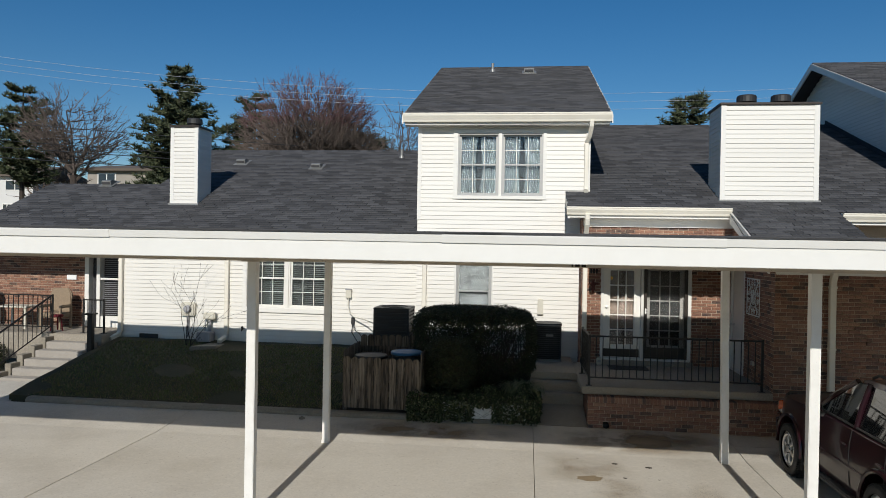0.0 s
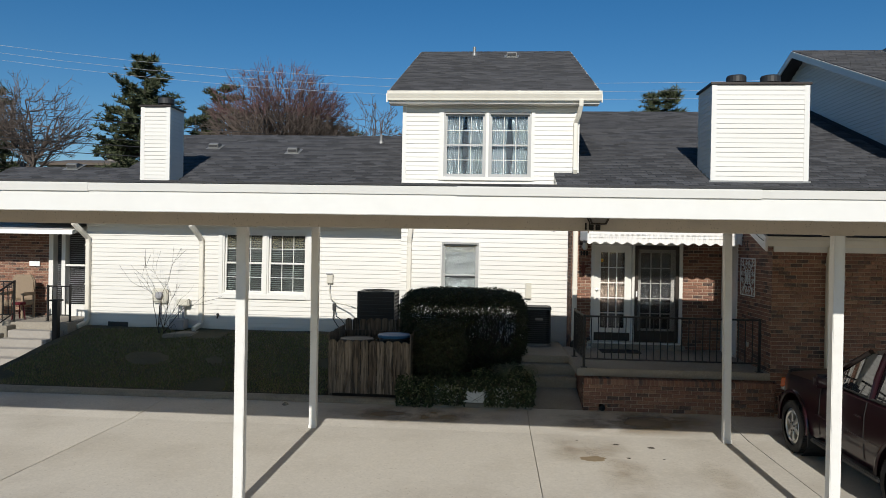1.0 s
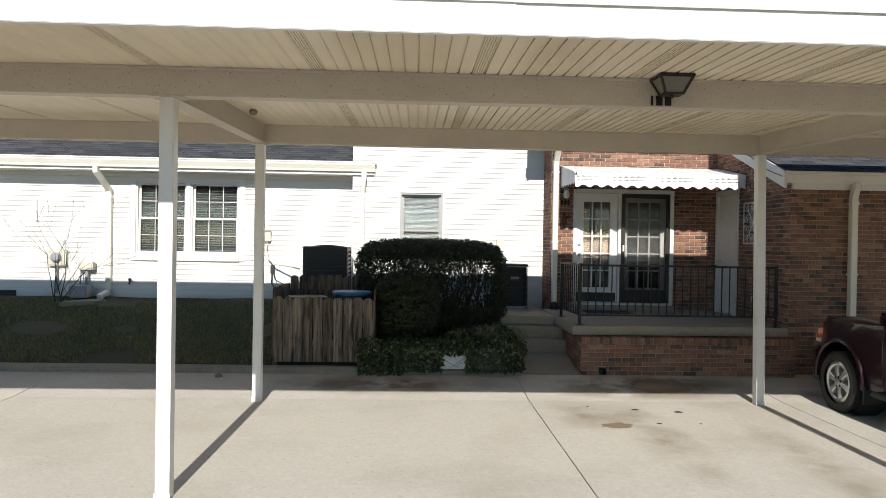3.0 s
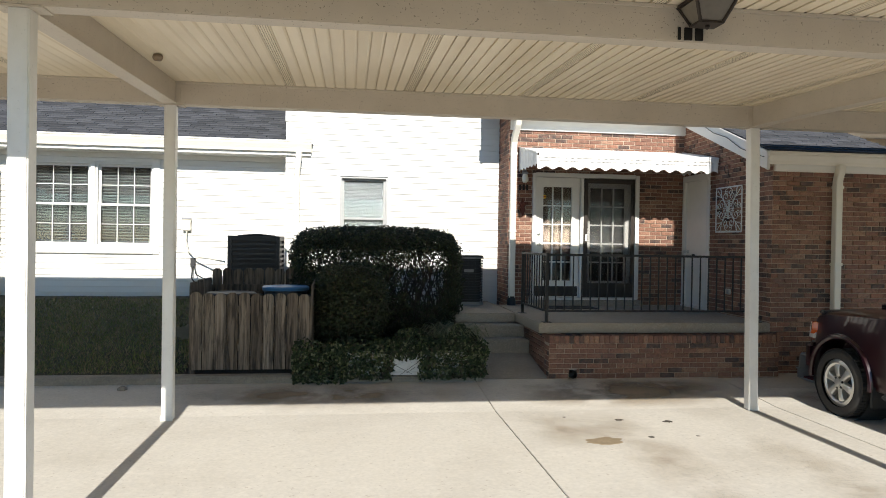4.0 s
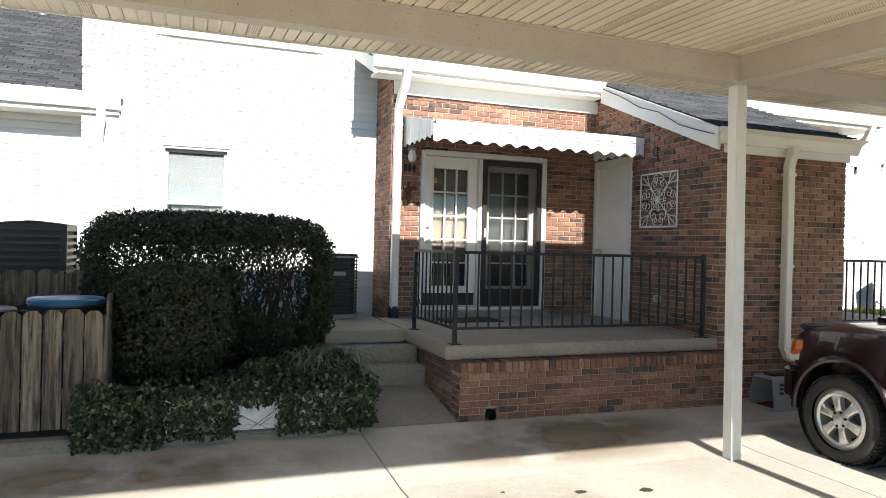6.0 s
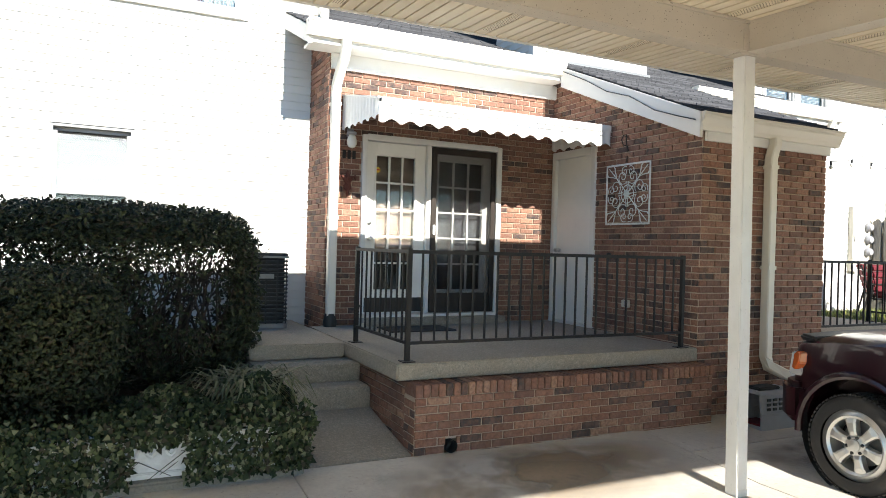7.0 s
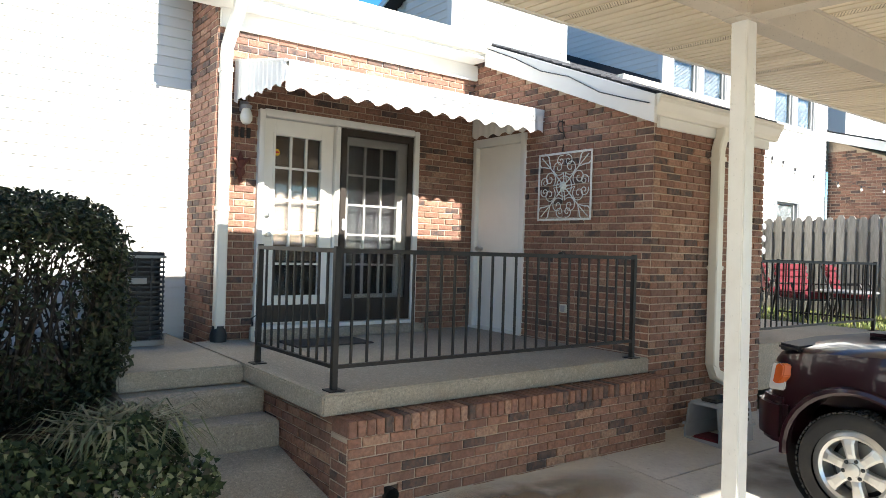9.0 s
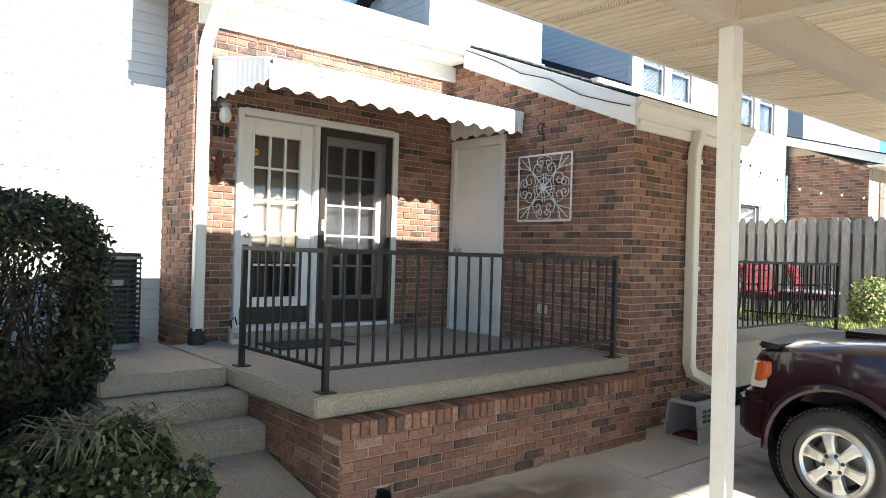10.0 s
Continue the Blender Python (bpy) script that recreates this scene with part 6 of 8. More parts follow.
def planter(x0, x1):
    p = thing("planter", ((x0 + x1) / 2, 12.68, 0.18), "white moulded window-box planter half hidden by ivy", "planter", group="white planters")
    y0, y1, z0, z1 = 12.6, 12.76, 0.185, 0.45
    c = 0.03
    part("trough", Geo().add([(x0 + c, y0 + c * 0.6, z0), (x1 - c, y0 + c * 0.6, z0), (x1 - c, y1, z0), (x0 + c, y1, z0), (x0, y0, z1), (x1, y0, z1), (x1, y1 + 0.02, z1), (x0, y1 + 0.02, z1)], [(0, 1, 2, 3), (0, 4, 5, 1), (1, 5, 6, 2), (2, 6, 7, 3), (3, 7, 4, 0), (4, 7, 6, 5)]), CERAMIC, p, bevel=0.01)
    part("rim", Geo().box(x0 - 0.012, x1 + 0.012, y0 - 0.014, y0 + 0.012, z1 - 0.04, z1 + 0.006), CERAMIC, p, bevel=0.008)
    part("foot", Geo().box(x0 + 0.01, x1 - 0.01, y0 - 0.005, y0 + 0.03, z0 - 0.005, z0 + 0.035), CERAMIC, p, bevel=0.008)
    n = int((x1 - x0) / 0.11)
    for i in range(n):
        cx = x0 + (x1 - x0) * (i + 0.5) / n
        part("swag", Geo().tube([(cx - 0.045, y0 + 0.005, 0.385), (cx - 0.025, y0 - 0.004, 0.34), (cx, y0 + 0.002, 0.32), (cx + 0.025, y0 - 0.004, 0.34), (cx + 0.045, y0 + 0.005, 0.385)], [0.008, 0.013, 0.016, 0.013, 0.008], 6), CERAMIC, p, smooth=True)


planter(-1.31, -0.84)
planter(-0.8, -0.33)
planter(-0.28, 0.2)


# ---- trees ----
def limbs(g, p, d, L, r, depth, rng9, bend=0.22, kids=3, up=0.12, twig_r=0.006):
    pts, rs = [p], [r]
    q, v = Vector(p), Vector(d).normalized()
    steps = 4
    for i in range(steps):
        v = (v + Vector(rng9.normal(0, bend, 3)) + Vector((0, 0, up * 0.5))).normalized()
        q = q + v * (L / steps)
        pts.append(q.copy())
        rs.append(max(twig_r, r * (1 - 0.5 * (i + 1) / steps)))
    g.tube(pts, rs, 5 if depth > 2 else 3, ends=False)
    if depth == 0:
        return
    for k in range(kids + (1 if depth == 1 else 0)):
        i = int(rng9.integers(1, steps + 1)) if k else steps
        a = rng9.uniform(0, 6.28)
        s = v.orthogonal().normalized()
        s.rotate(Matrix.Rotation(a, 3, v))
        limbs(g, pts[i], v * rng9.uniform(0.7, 1.1) + s * rng9.uniform(0.45, 0.9), L * rng9.uniform(0.58, 0.82), rs[i] * 0.72, depth - 1, rng9, bend, kids, up, twig_r)


def bend_to(g, a, b, ra, rb, rng9, wob=0.08, n=5, sides=4):
    """A crooked bough from a to b; returns its points."""
    a, b = Vector(a), Vector(b)
    L = (b - a).length
    pts = [a.lerp(b, k / n) + (Vector(rng9.normal(0, wob * L * 0.5, 3)) * math.sin(math.pi * k / n) + Vector((0, 0, -0.08 * L * math.sin(math.pi * k / n)))) for k in range(n + 1)]
    g.tube(pts, [ra + (rb - ra) * k / n for k in range(n + 1)], sides, ends=False)
    return pts


def bare_tree(x, y, crown, material, seed, label, boughs=12, forks=9, twigs=9, trunk=0.3):
    """A leafless tree whose twigs fill a dome; crown: (middle height, half width, half height)."""
    zc, rw, rh = crown
    t = thing("tree", (x, y, 0), label, "tree", group="trees behind the terrace")
    rng9, c, b = np.random.default_rng(seed), Geo(), Geo()
    fork = Vector((x, y, max(2.0, zc - rh * 0.85)))
    part("trunk", Geo().tube([(x, y, -0.2), (x + 0.1, y, fork.z * 0.5), fork], [trunk * 1.4, trunk * 1.1, trunk], 8), BARK, t)

    def in_dome(lo, hi):
        v = Vector(rng9.normal(0, 1, 3))
        v.z = abs(v.z) * 1.1 - 0.35
        v = v.normalized() * rng9.uniform(lo, hi) * (1 + 0.1 * noise.noise((v.x * 2 + seed, v.y * 2, v.z * 2)))
        return Vector((x + v.x * rw, y + v.y * rw, zc + v.z * rh))

    for k in range(boughs):
        m = in_dome(0.35, 0.62)
        p1 = bend_to(b, fork + Vector((0, 0, rng9.uniform(-0.6, 0.8))), m, trunk * 0.45, trunk * 0.18, rng9)
        for f in range(forks):
            s = p1[int(rng9.integers(2, 6))]
            e = min((in_dome(0.85, 1.0) for j in range(4)), key=lambda q: (q - s).length)
            out = (e - Vector((x, y, zc - rh * 0.4))).normalized()
            p2 = bend_to(b, s, e, trunk * 0.13, 0.016, rng9, 0.1, 5, 3)
            for w in range(twigs):
                s2 = p2[int(rng9.integers(1, 6))]
                e2 = s2 + (Vector(rng9.normal(0, 0.55, 3)) + out * 0.8 + Vector((0, 0, 0.3))) * rng9.uniform(0.2, 0.5) * rw * 0.22
                m2 = s2.lerp(e2, 0.5) + Vector(rng9.normal(0, 0.05, 3))
                g2 = c if e2.z > zc + 0.25 * rh else b
                g2.tube([s2, m2, e2], [0.015, 0.011, 0.007], 3, ends=False)
                e3 = m2 + (e2 - m2).length * (out * 0.6 + Vector(rng9.normal(0, 0.6, 3)))
                g2.tube([m2, e3], [0.009, 0.006], 3, ends=False)
    part("branchwork", b, TWIG, t)
    part("crown", c, material, t)


def conifer(x, y, h, w, seed, label, ragged=0.35, start=0.12, tiers=15, taper=0.62):
    t = thing("tree", (x, y, 0), label, "tree", group="trees behind the terrace")
    rng9 = np.random.default_rng(seed)
    part("trunk", Geo().tube([(x, y, -0.2), (x, y, h * 0.5), (x, y, h)], [h * 0.018, h * 0.011, 0.03], 8), BARK, t)
    wood, vs, fs = Geo(), [], []
    for k in range(tiers):
        f = start + (1 - start) * (k + 0.3) / tiers
        reach = w * (1 - f) ** taper * 0.95 + 0.3
        for j in range(8 if f < 0.85 else 4):
            a = rng9.uniform(0, 6.28)
            L = reach * rng9.uniform(1 - ragged, 1.1)
            b = Vector((x, y, h * f))
            e = b + Vector((math.cos(a) * L, math.sin(a) * L, L * rng9.uniform(-0.05, 0.4)))
            m = b.lerp(e, 0.5) - Vector((0, 0, L * 0.06))
            wood.tube([b, m, e], [0.06, 0.04, 0.02], 4)
            for s in range(int(12 + L * 9)):
                q = m.lerp(e, rng9.uniform(-0.5, 1.05)) + Vector((rng9.normal(0, 0.16), rng9.normal(0, 0.16), rng9.normal(0.06, 0.1))) * (0.5 + L * 0.25)
                for n2 in range(9):
                    dd = Vector(rng9.normal(0, 1, 3))
                    dd.z = abs(dd.z) * 0.7
                    dd = dd.normalized() * rng9.uniform(0.22, 0.46)
                    sd = dd.orthogonal().normalized() * 0.045
                    i = len(vs)
                    vs += [q - sd, q + sd, q + dd]
                    fs.append((i, i + 1, i + 2))
    part("branchwork", wood, BARK, t)
    part("foliage", Geo().add(vs, fs), NEEDLE, t)


conifer(-23.6, 45, 15.1, 4.6, 2, "tall ragged dark pine behind the roofs", 0.3, 0.1, 26, 0.6)
conifer(-19.4, 48, 14.0, 4.2, 6, "dark spreading pine half behind a bare tree", 0.45, 0.3, 15, 0.45)
conifer(-36.0, 46, 14.2, 3.2, 9, "tall sparse pine at the end of the terrace", 0.5, 0.5, 11, 0.4)
conifer(9.8, 45, 12.9, 2.9, 12, "dark flat-topped pine crown above the roof ridge", 0.4, 0.5, 13, 0.3)
conifer(-11.4, 50, 11.4, 3.6, 16, "low dark pine behind the ridge", 0.4, 0.4, 10, 0.4)
bare_tree(-14.4, 45, (9.9, 4.7, 4.35), TWIG_RED, 4, "broad leafless tree with a dome of reddish twigs", 28, 22, 22, 0.33)
bare_tree(-8.6, 47, (10.2, 2.4, 4.1), TWIG, 7, "slender leafless grey tree", 10, 9, 9, 0.14)
bare_tree(-30.6, 44, (10.4, 3.6, 3.3), TWIG, 10, "leafless grey tree with fine branches", 13, 13, 12, 0.24)
bare_tree(-38.5, 52, (9.0, 3.5, 4.5), TWIG, 14, "leafless grey tree behind a pine", 12, 8, 7, 0.25)

sap = thing("sapling", (-7.95, 16.0, 0.72), "thin leafless sapling on the lawn by the wall", "sapling")
rng = np.random.default_rng(77)
g = Geo()
for k in range(5):
    b = Vector((-7.95 + rng.normal(0, 0.05), 16.0 + rng.normal(0, 0.04), 0.7))
    limbs(g, b, (rng.normal(0, 0.28), rng.normal(0, 0.12), 1), 1.0, 0.013, 2, rng, 0.1, 2, 0.14, 0.0035)
part("woody_growth", g, BARK, sap, kind="stuff")

# ---- overhead wires ----
for drop, y in ((0.0, 30.0), (0.28, 30.3), (0.55, 30.6)):
    pts = [(x, y, 9.82 - drop + 0.0024 * (x - 4) ** 2) for x in range(-44, 41, 4)]
    solid("overhead_wire", Geo().tube(pts, 0.0055, 4), WIRE_PALE, "thin pale overhead power wire crossing the sky", "wire", group="overhead wires")
for za, zb, y, r in ((8.95, 7.6, 30.0, 0.014), (7.5, 6.7, 30.2, 0.018), (6.85, 6.35, 30.4, 0.018), (8.0, 7.0, 30.8, 0.014)):
    pts = [(-44 + 34 * t, y, za + 1.2 * (1 - t) * 1.2 + (zb - za) * t - 0.4 * t * (1 - t)) for t in (k / 10 for k in range(11))]
    solid("overhead_wire", Geo().tube(pts, r, 4), CABLE, "dark overhead cable beyond the roofs", "wire", group="overhead wires")


# ---- far houses ----
def far_house(x0, x1, y, z0, z1, wall_m, label, ridge, wins):
    hs = thing("house", ((x0 + x1) / 2, y, 0), label, "house", group="houses in the distance")
    part("wall", Geo().box(x0, x1, y, y + 9, z0, z1), wall_m, hs)
    part("roof", Geo().prism([(y - 0.6, z1 - 0.1), (y + 4.5, z1 + ridge), (y + 9.6, z1 - 0.1), (y + 9.6, z1 - 0.35), (y - 0.6, z1 - 0.35)], "x", x0 - 0.5, x1 + 0.5), FAR_ROOF, hs)
    part("chimney", Geo().box((x0 + x1) / 2 - 0.4, (x0 + x1) / 2 + 0.3, y + 4, y + 5, z1 + ridge - 0.3, z1 + ridge + 0.8), FAR_BEIGE, hs)
    for a, b, c, d in wins:
        w = part("window", Geo().box(a, b, y - 0.06, y - 0.002, c, d), TRIM, hs)
        part("pane", Geo().box(a + 0.12, (a + b) / 2 - 0.06, y - 0.08, y - 0.061, c + 0.12, d - 0.12), GLASS, w)
        part("pane", Geo().box((a + b) / 2 + 0.06, b - 0.12, y - 0.08, y - 0.061, c + 0.12, d - 0.12), GLASS, w)


far_house(-47.2, -38.0, 70, -0.2, 10.95, FAR_BEIGE, "distant beige house with a shallow brown roof", 0.75, [(-46.0, -43.9, 8.8, 10.4), (-46.0, -43.6, 4.8, 6.3)])
far_house(-66, -53.6, 70, -0.2, 10.3, FAR_WALL, "distant white house with a brown roof", 1.2, [(-56.9, -54.5, 8.4, 9.6), (-57.2, -56.0, 5.9, 7.0), (-55.6, -54.4, 5.9, 7.0), (-62, -59.6, 8.2, 9.6)])

# ---- next unit's porch at the end of the low wing ----
solid("porch_floor_left", Geo().box(-15.5, -10.2, 16.0, 17.5, 0.3, 0.95), AGGREGATE, "raised porch of the next unit", "porch floor", kind="structure", bevel=0.01)
for i in range(5):
    z = 0.95 - 0.165 * (i + 1)
    solid("entry_step", Geo().box(-11.45 - 0.06 * i, -10.3 + 0.0 * i, 16.0 - 0.3 * (i + 1), 16.0 - 0.3 * i - 0.002, -0.05, z), STEP_GREY, "painted grey entry step lit by the sun", "step", bevel=0.01, group="entry steps", kind="structure")
for i in range(5):
    z = 0.95 - 0.165 * (i + 1)
    solid("step_cheek", Geo().box(-11.62 - 0.06 * i, -11.46 - 0.06 * i, 16.0 - 0.3 * (i + 1) - 0.02, 16.0 - 0.3 * i - 0.005, -0.05, z + 0.1), KERB, "low concrete block beside the entry steps", "kerb", bevel=0.01, kind="structure")
rp = railing("entry_railing", [((-15.4, 16.05), (-11.55, 16.05))], 0.95, 0.95, "black iron porch railing of the next unit", [(-15.4, 16.05), (-13.5, 16.05), (-11.55, 16.05)], 0.13)
railing("door_railing", [((-10.85, 16.25), (-10.3, 16.25))], 0.95, 0.85, "short black iron railing beside the entry", [(-10.85, 16.25), (-10.3, 16.25)], 0.1)
sr = thing("stair_railing", (-11.7, 15.2, 0.1), "black iron stair railing along the entry steps", "railing")
a, b = Vector((-11.55, 16.05, 1.9)), Vector((-12.0, 14.3, 0.85))
part("top_rail", Geo().tube([a, b], 0.022, 6), IRON, sr)
part("bottom_rail", Geo().tube([a - Vector((0, 0, 0.75)), b - Vector((0, 0, 0.72))], 0.015, 6), IRON, sr)
for k in range(15):
    p = a.lerp(b, (k + 0.5) / 15)
    part("baluster", Geo().tube([p, p - Vector((0, 0, 0.75))], 0.009, 5), IRON, sr)
part("post", Geo().box(-12.03, -11.98, 14.27, 14.32, 0, 0.9), IRON, sr)
bp = thing("bollard", (-10.15, 15.5, 0.55), "black square newel post with a wide cap", "post")
part("shaft", Geo().box(-10.21, -10.09, 15.44, 15.56, 0.4, 1.5), IRON, bp, bevel=0.006)
part("cap", Geo().box(-10.26, -10.04, 15.39, 15.61, 1.5, 1.54), IRON, bp, bevel=0.008)
dl = thing("door_3", (-11.1, 17.46, 0.95), "glazed white entry door of the next unit", "door", kind="structure")
part("door_frame", Geo().box(-11.62, -11.5, 17.4, 17.6, 0.95, 3.2).box(-10.3, -10.17, 17.4, 17.6, 0.95, 3.2).box(-11.28, -11.18, 17.4, 17.6, 0.95, 3.2).box(-11.5, -10.3, 17.4, 17.6, 3.1, 3.2).box(-11.18, -10.3, 17.42, 17.5, 0.95, 1.25).box(-11.18, -10.3, 17.42, 17.46, 2.22, 2.27), TRIM, dl, bevel=0.005)
me = Geo().box(-11.48, -10.3, -0.012, 0.012, -0.004, 0.004).mesh("slat", GREY_PLASTIC)
for k in range(34):
    piece("slat", me, dl, (0, 17.56, 1.28 + 0.054 * k))
# the shade behind the slats is a near-black sheet
part("dark_room", Geo().box(-11.6, -10.2, 17.6, 17.62, 0.95, 3.2), DARK, dl)
solid("awning", Geo().prism([(16.3, 3.02), (17.45, 3.3), (17.45, 3.33), (16.3, 3.12), (16.28, 3.02)], "x", -14.5, -10.3), AWNING, "pale scalloped awning of the next porch", "awning", bevel=0.004)
for cx in (-12.05, -14.3):
    ch = thing("wicker_chair", (cx, 16.9, 0.95), "high-backed wicker chair on the next porch", "chair", group="porch chairs")
    part("seat", Geo().box(cx - 0.28, cx + 0.28, 16.65, 17.1, 1.25, 1.38), WICKER, ch, bevel=0.03)
    part("backrest", Geo().prism([(cx - 0.26, 1.38), (cx + 0.26, 1.38), (cx + 0.3, 1.85), (cx + 0.22, 2.0), (cx - 0.22, 2.0), (cx - 0.3, 1.85)], "y", 17.05, 17.13), WICKER, ch, bevel=0.02)
    for sx in (-1, 1):
        part("armrest", Geo().box(cx + sx * 0.29 - 0.04, cx + sx * 0.29 + 0.04, 16.62, 17.08, 1.5, 1.58), WICKER, ch, bevel=0.02)
        for sy in (16.66, 17.08):
            part("leg", Geo().box(cx + sx * 0.27 - 0.025, cx + sx * 0.27 + 0.025, sy - 0.025, sy + 0.025, 0.95, 1.5), WICKER, ch)
tbl = thing("side_table", (-13.0, 16.8, 0.95), "small pale porch table", "table")
part("top", Geo().box(-13.5, -12.6, 16.5, 17.1, 1.5, 1.54), PALE_BOX, tbl, bevel=0.008)
for sx, sy in ((-13.42, 16.56), (-12.68, 16.56), (-13.42, 17.04), (-12.68, 17.04)):
    part("leg", Geo().box(sx - 0.025, sx + 0.025, sy - 0.025, sy + 0.025, 0.95, 1.5), PALE_BOX, tbl)
st = thing("red_stool", (-11.75, 16.5, 0.95), "small red stool beside the entry", "stool")
part("seat", Geo().lathe([(0.14, 1.3), (0.15, 1.33), (0.14, 1.36)], (-11.75, 16.5, 0), n=16), RED_CLOTH, st)
for k in range(3):
    ang = k * 2.09
    part("leg", Geo().tube([(-11.75 + 0.1 * math.cos(ang), 16.5 + 0.1 * math.sin(ang), 1.3), (-11.75 + 0.16 * math.cos(ang), 16.5 + 0.16 * math.sin(ang), 0.95)], 0.015, 6), RED_CLOTH, st)
pl = solid("wall_plaque", Geo().box(-12.18, -11.9, 17.46, 17.49, 2.2, 2.33), WHITE_ENAMEL, "small white plaque on the brick by the door", "sign", bevel=0.005)
for cx, seed in ((-12.75, 51), (-13.6, 53)):
    sh = thing("shrub", (cx, 15.4, 0), "small dark round shrub by the entry steps", "shrub")
    part("foliage", leaf_cloud(shell(cx, 15.4, 0.05, 0.42, 0.4, 0.75, 2200, seed, 2.4, None, 0.3), 0.05, seed + 1), BOX_LEAF, sh)
solid("entry_path", Geo().box(-13.4, -10.05, 12.64, 14.48, -0.1, 0.06), CONCRETE, "pale concrete path to the entry steps", "path", kind="structure")

# ---- neighbour's patio ----
solid("porch_floor_right", Geo().box(6.42, 9.6, 12.9, 15.5, 0.3, 0.8), AGGREGATE, "raised aggregate porch of the neighbouring unit", "porch floor", kind="structure", bevel=0.01)
solid("patio", Geo().box(9.62, 15.3, 12.9, 16.3, 0.2, 0.74), TURF, "raised grassy patio of the neighbouring unit", "lawn", kind="structure")
railing("porch_railing", [((6.45, 12.97), (9.5, 12.97)), ((9.5, 12.97), (9.5, 14.3))], 0.8, 0.92, "black iron railing of the neighbouring porch", [(6.45, 12.97), (9.5, 12.97), (9.5, 14.3)])
rng = np.random.default_rng(91)
g = Geo()
vs, fs = [], []
for i in range(5000):
    x, y, h2, a2 = rng.uniform(9.65, 12.6), rng.uniform(12.95, 16.2), rng.uniform(0.04, 0.1), rng.uniform(0, 6.28)
    k = len(vs)
    vs += [(x - 0.008 * math.cos(a2), y - 0.008 * math.sin(a2), 0.738), (x + 0.008 * math.cos(a2), y + 0.008 * math.sin(a2), 0.738), (x + rng.normal(0, 0.02), y + rng.normal(0, 0.02), 0.74 + h2)]
    fs.append((k, k + 1, k + 2))
solid("grass", g.add(vs, fs), LIME_LEAF, "bright sunlit grass on the neighbour's patio", "grass", kind="stuff")


def patio_chair(x, y, turn):
    ch = thing("patio_chair", (0, 0, 0), "dark metal patio chair with a red tufted cushion", "chair", group="patio chairs")
    for s in (-1, 1):
        part("arm_frame", Geo().tube([(s * 0.3, -0.28, 0), (s * 0.31, -0.3, 0.4), (s * 0.31, -0.2, 0.62), (s * 0.3, 0.2, 0.6), (s * 0.3, 0.34, 0.0)], 0.018, 7), IRON, ch, smooth=True)
        part("back_post", Geo().tube([(s * 0.27, 0.2, 0.35), (s * 0.27, 0.36, 0.9)], 0.015, 7), IRON, ch)
    part("seat_frame", Geo().box(-0.29, 0.29, -0.28, 0.24, 0.36, 0.39), IRON, ch, bevel=0.006)
    part("seat_cushion", Geo().box(-0.28, 0.28, -0.29, 0.22, 0.39, 0.49), RED_CLOTH, ch, bevel=0.035)
    for k in range(4):
        z = 0.48 + 0.11 * k
        o = 0.17 + 0.03 * k
        part("back_cushion", Geo().prism([(o, z), (o + 0.1, z + 0.01), (o + 0.13, z + 0.11), (o + 0.03, z + 0.1)], "x", -0.28, 0.28), RED_CLOTH, ch, bevel=0.025)
    ch.matrix_basis = pose(x, y, 0.74, 0, 0, turn)
    return ch


ch = patio_chair(10.35, 14.35, -30)
copy_thing(ch, pose(11.35, 14.05, 0.74, 0, 0, 10))
copy_thing(ch, pose(11.3, 15.2, 0.74, 0, 0, 40))
pt = thing("patio_table", (10.5, 13.7, 0.74), "dark metal patio table", "table")
part("top", Geo().lathe([(0.42, 1.24), (0.44, 1.26), (0.42, 1.28)], (10.5, 13.75, 0), n=24), AC_TOP, pt)
for k in range(4):
    ang = 0.78 + k * 1.57
    part("leg", Geo().tube([(10.5 + 0.3 * math.cos(ang), 13.75 + 0.3 * math.sin(ang), 1.24), (10.5 + 0.22 * math.cos(ang), 13.75 + 0.22 * math.sin(ang), 1.0), (10.5 + 0.34 * math.cos(ang), 13.75 + 0.34 * math.sin(ang), 0.74)], 0.018, 7), IRON, pt)
pf = thing("board_fence", (12.5, 14.5, 0.5), "tall weathered grey board fence round the patio", "fence")
rng = np.random.default_rng(61)
for k in range(24):
    y = 12.0 + k * 0.19
    part("picket", Geo().prism([(y, 0.4), (y + 0.135, 0.4), (y + 0.135, 2.46 + 0.02 * (k % 3)), (y + 0.1, 2.52 + 0.02 * (k % 3)), (y + 0.035, 2.52 + 0.02 * (k % 3)), (y, 2.46 + 0.02 * (k % 3))], "x", 12.49, 12.51), GREY_PICKET, pf, bevel=0.002)
    part("picket", Geo().prism([(y + 0.095, 0.4), (y + 0.23, 0.4), (y + 0.23, 2.44), (y + 0.19, 2.49), (y + 0.13, 2.49), (y + 0.095, 2.44)], "x", 12.56, 12.58), GREY_PICKET, pf, bevel=0.002)
for z in (0.8, 1.55, 2.25):
    part("rail", Geo().box(12.512, 12.558, 12.0, 16.28, z, z + 0.09), GREY_PICKET, pf)
lb = thing("shrub", (11.3, 12.95, 0.3), "bright yellow-green shrub in the sun", "shrub")
part("foliage", leaf_cloud(shell(11.6, 13.2, 0.7, 0.42, 0.35, 0.8, 2600, 63, 2.4, None, 0.4), 0.06, 64), LIME_LEAF, lb)
part("woody_growth", stems((11.6, 13.2, 0.7), 12, (0.35, 0.3), 0.65, 65, 0.01), BARK, lb, kind="stuff")
mt = thing("meter_bank", (12.3, 16.2, 1.5), "pale bank of six electricity meters on the siding", "meter")
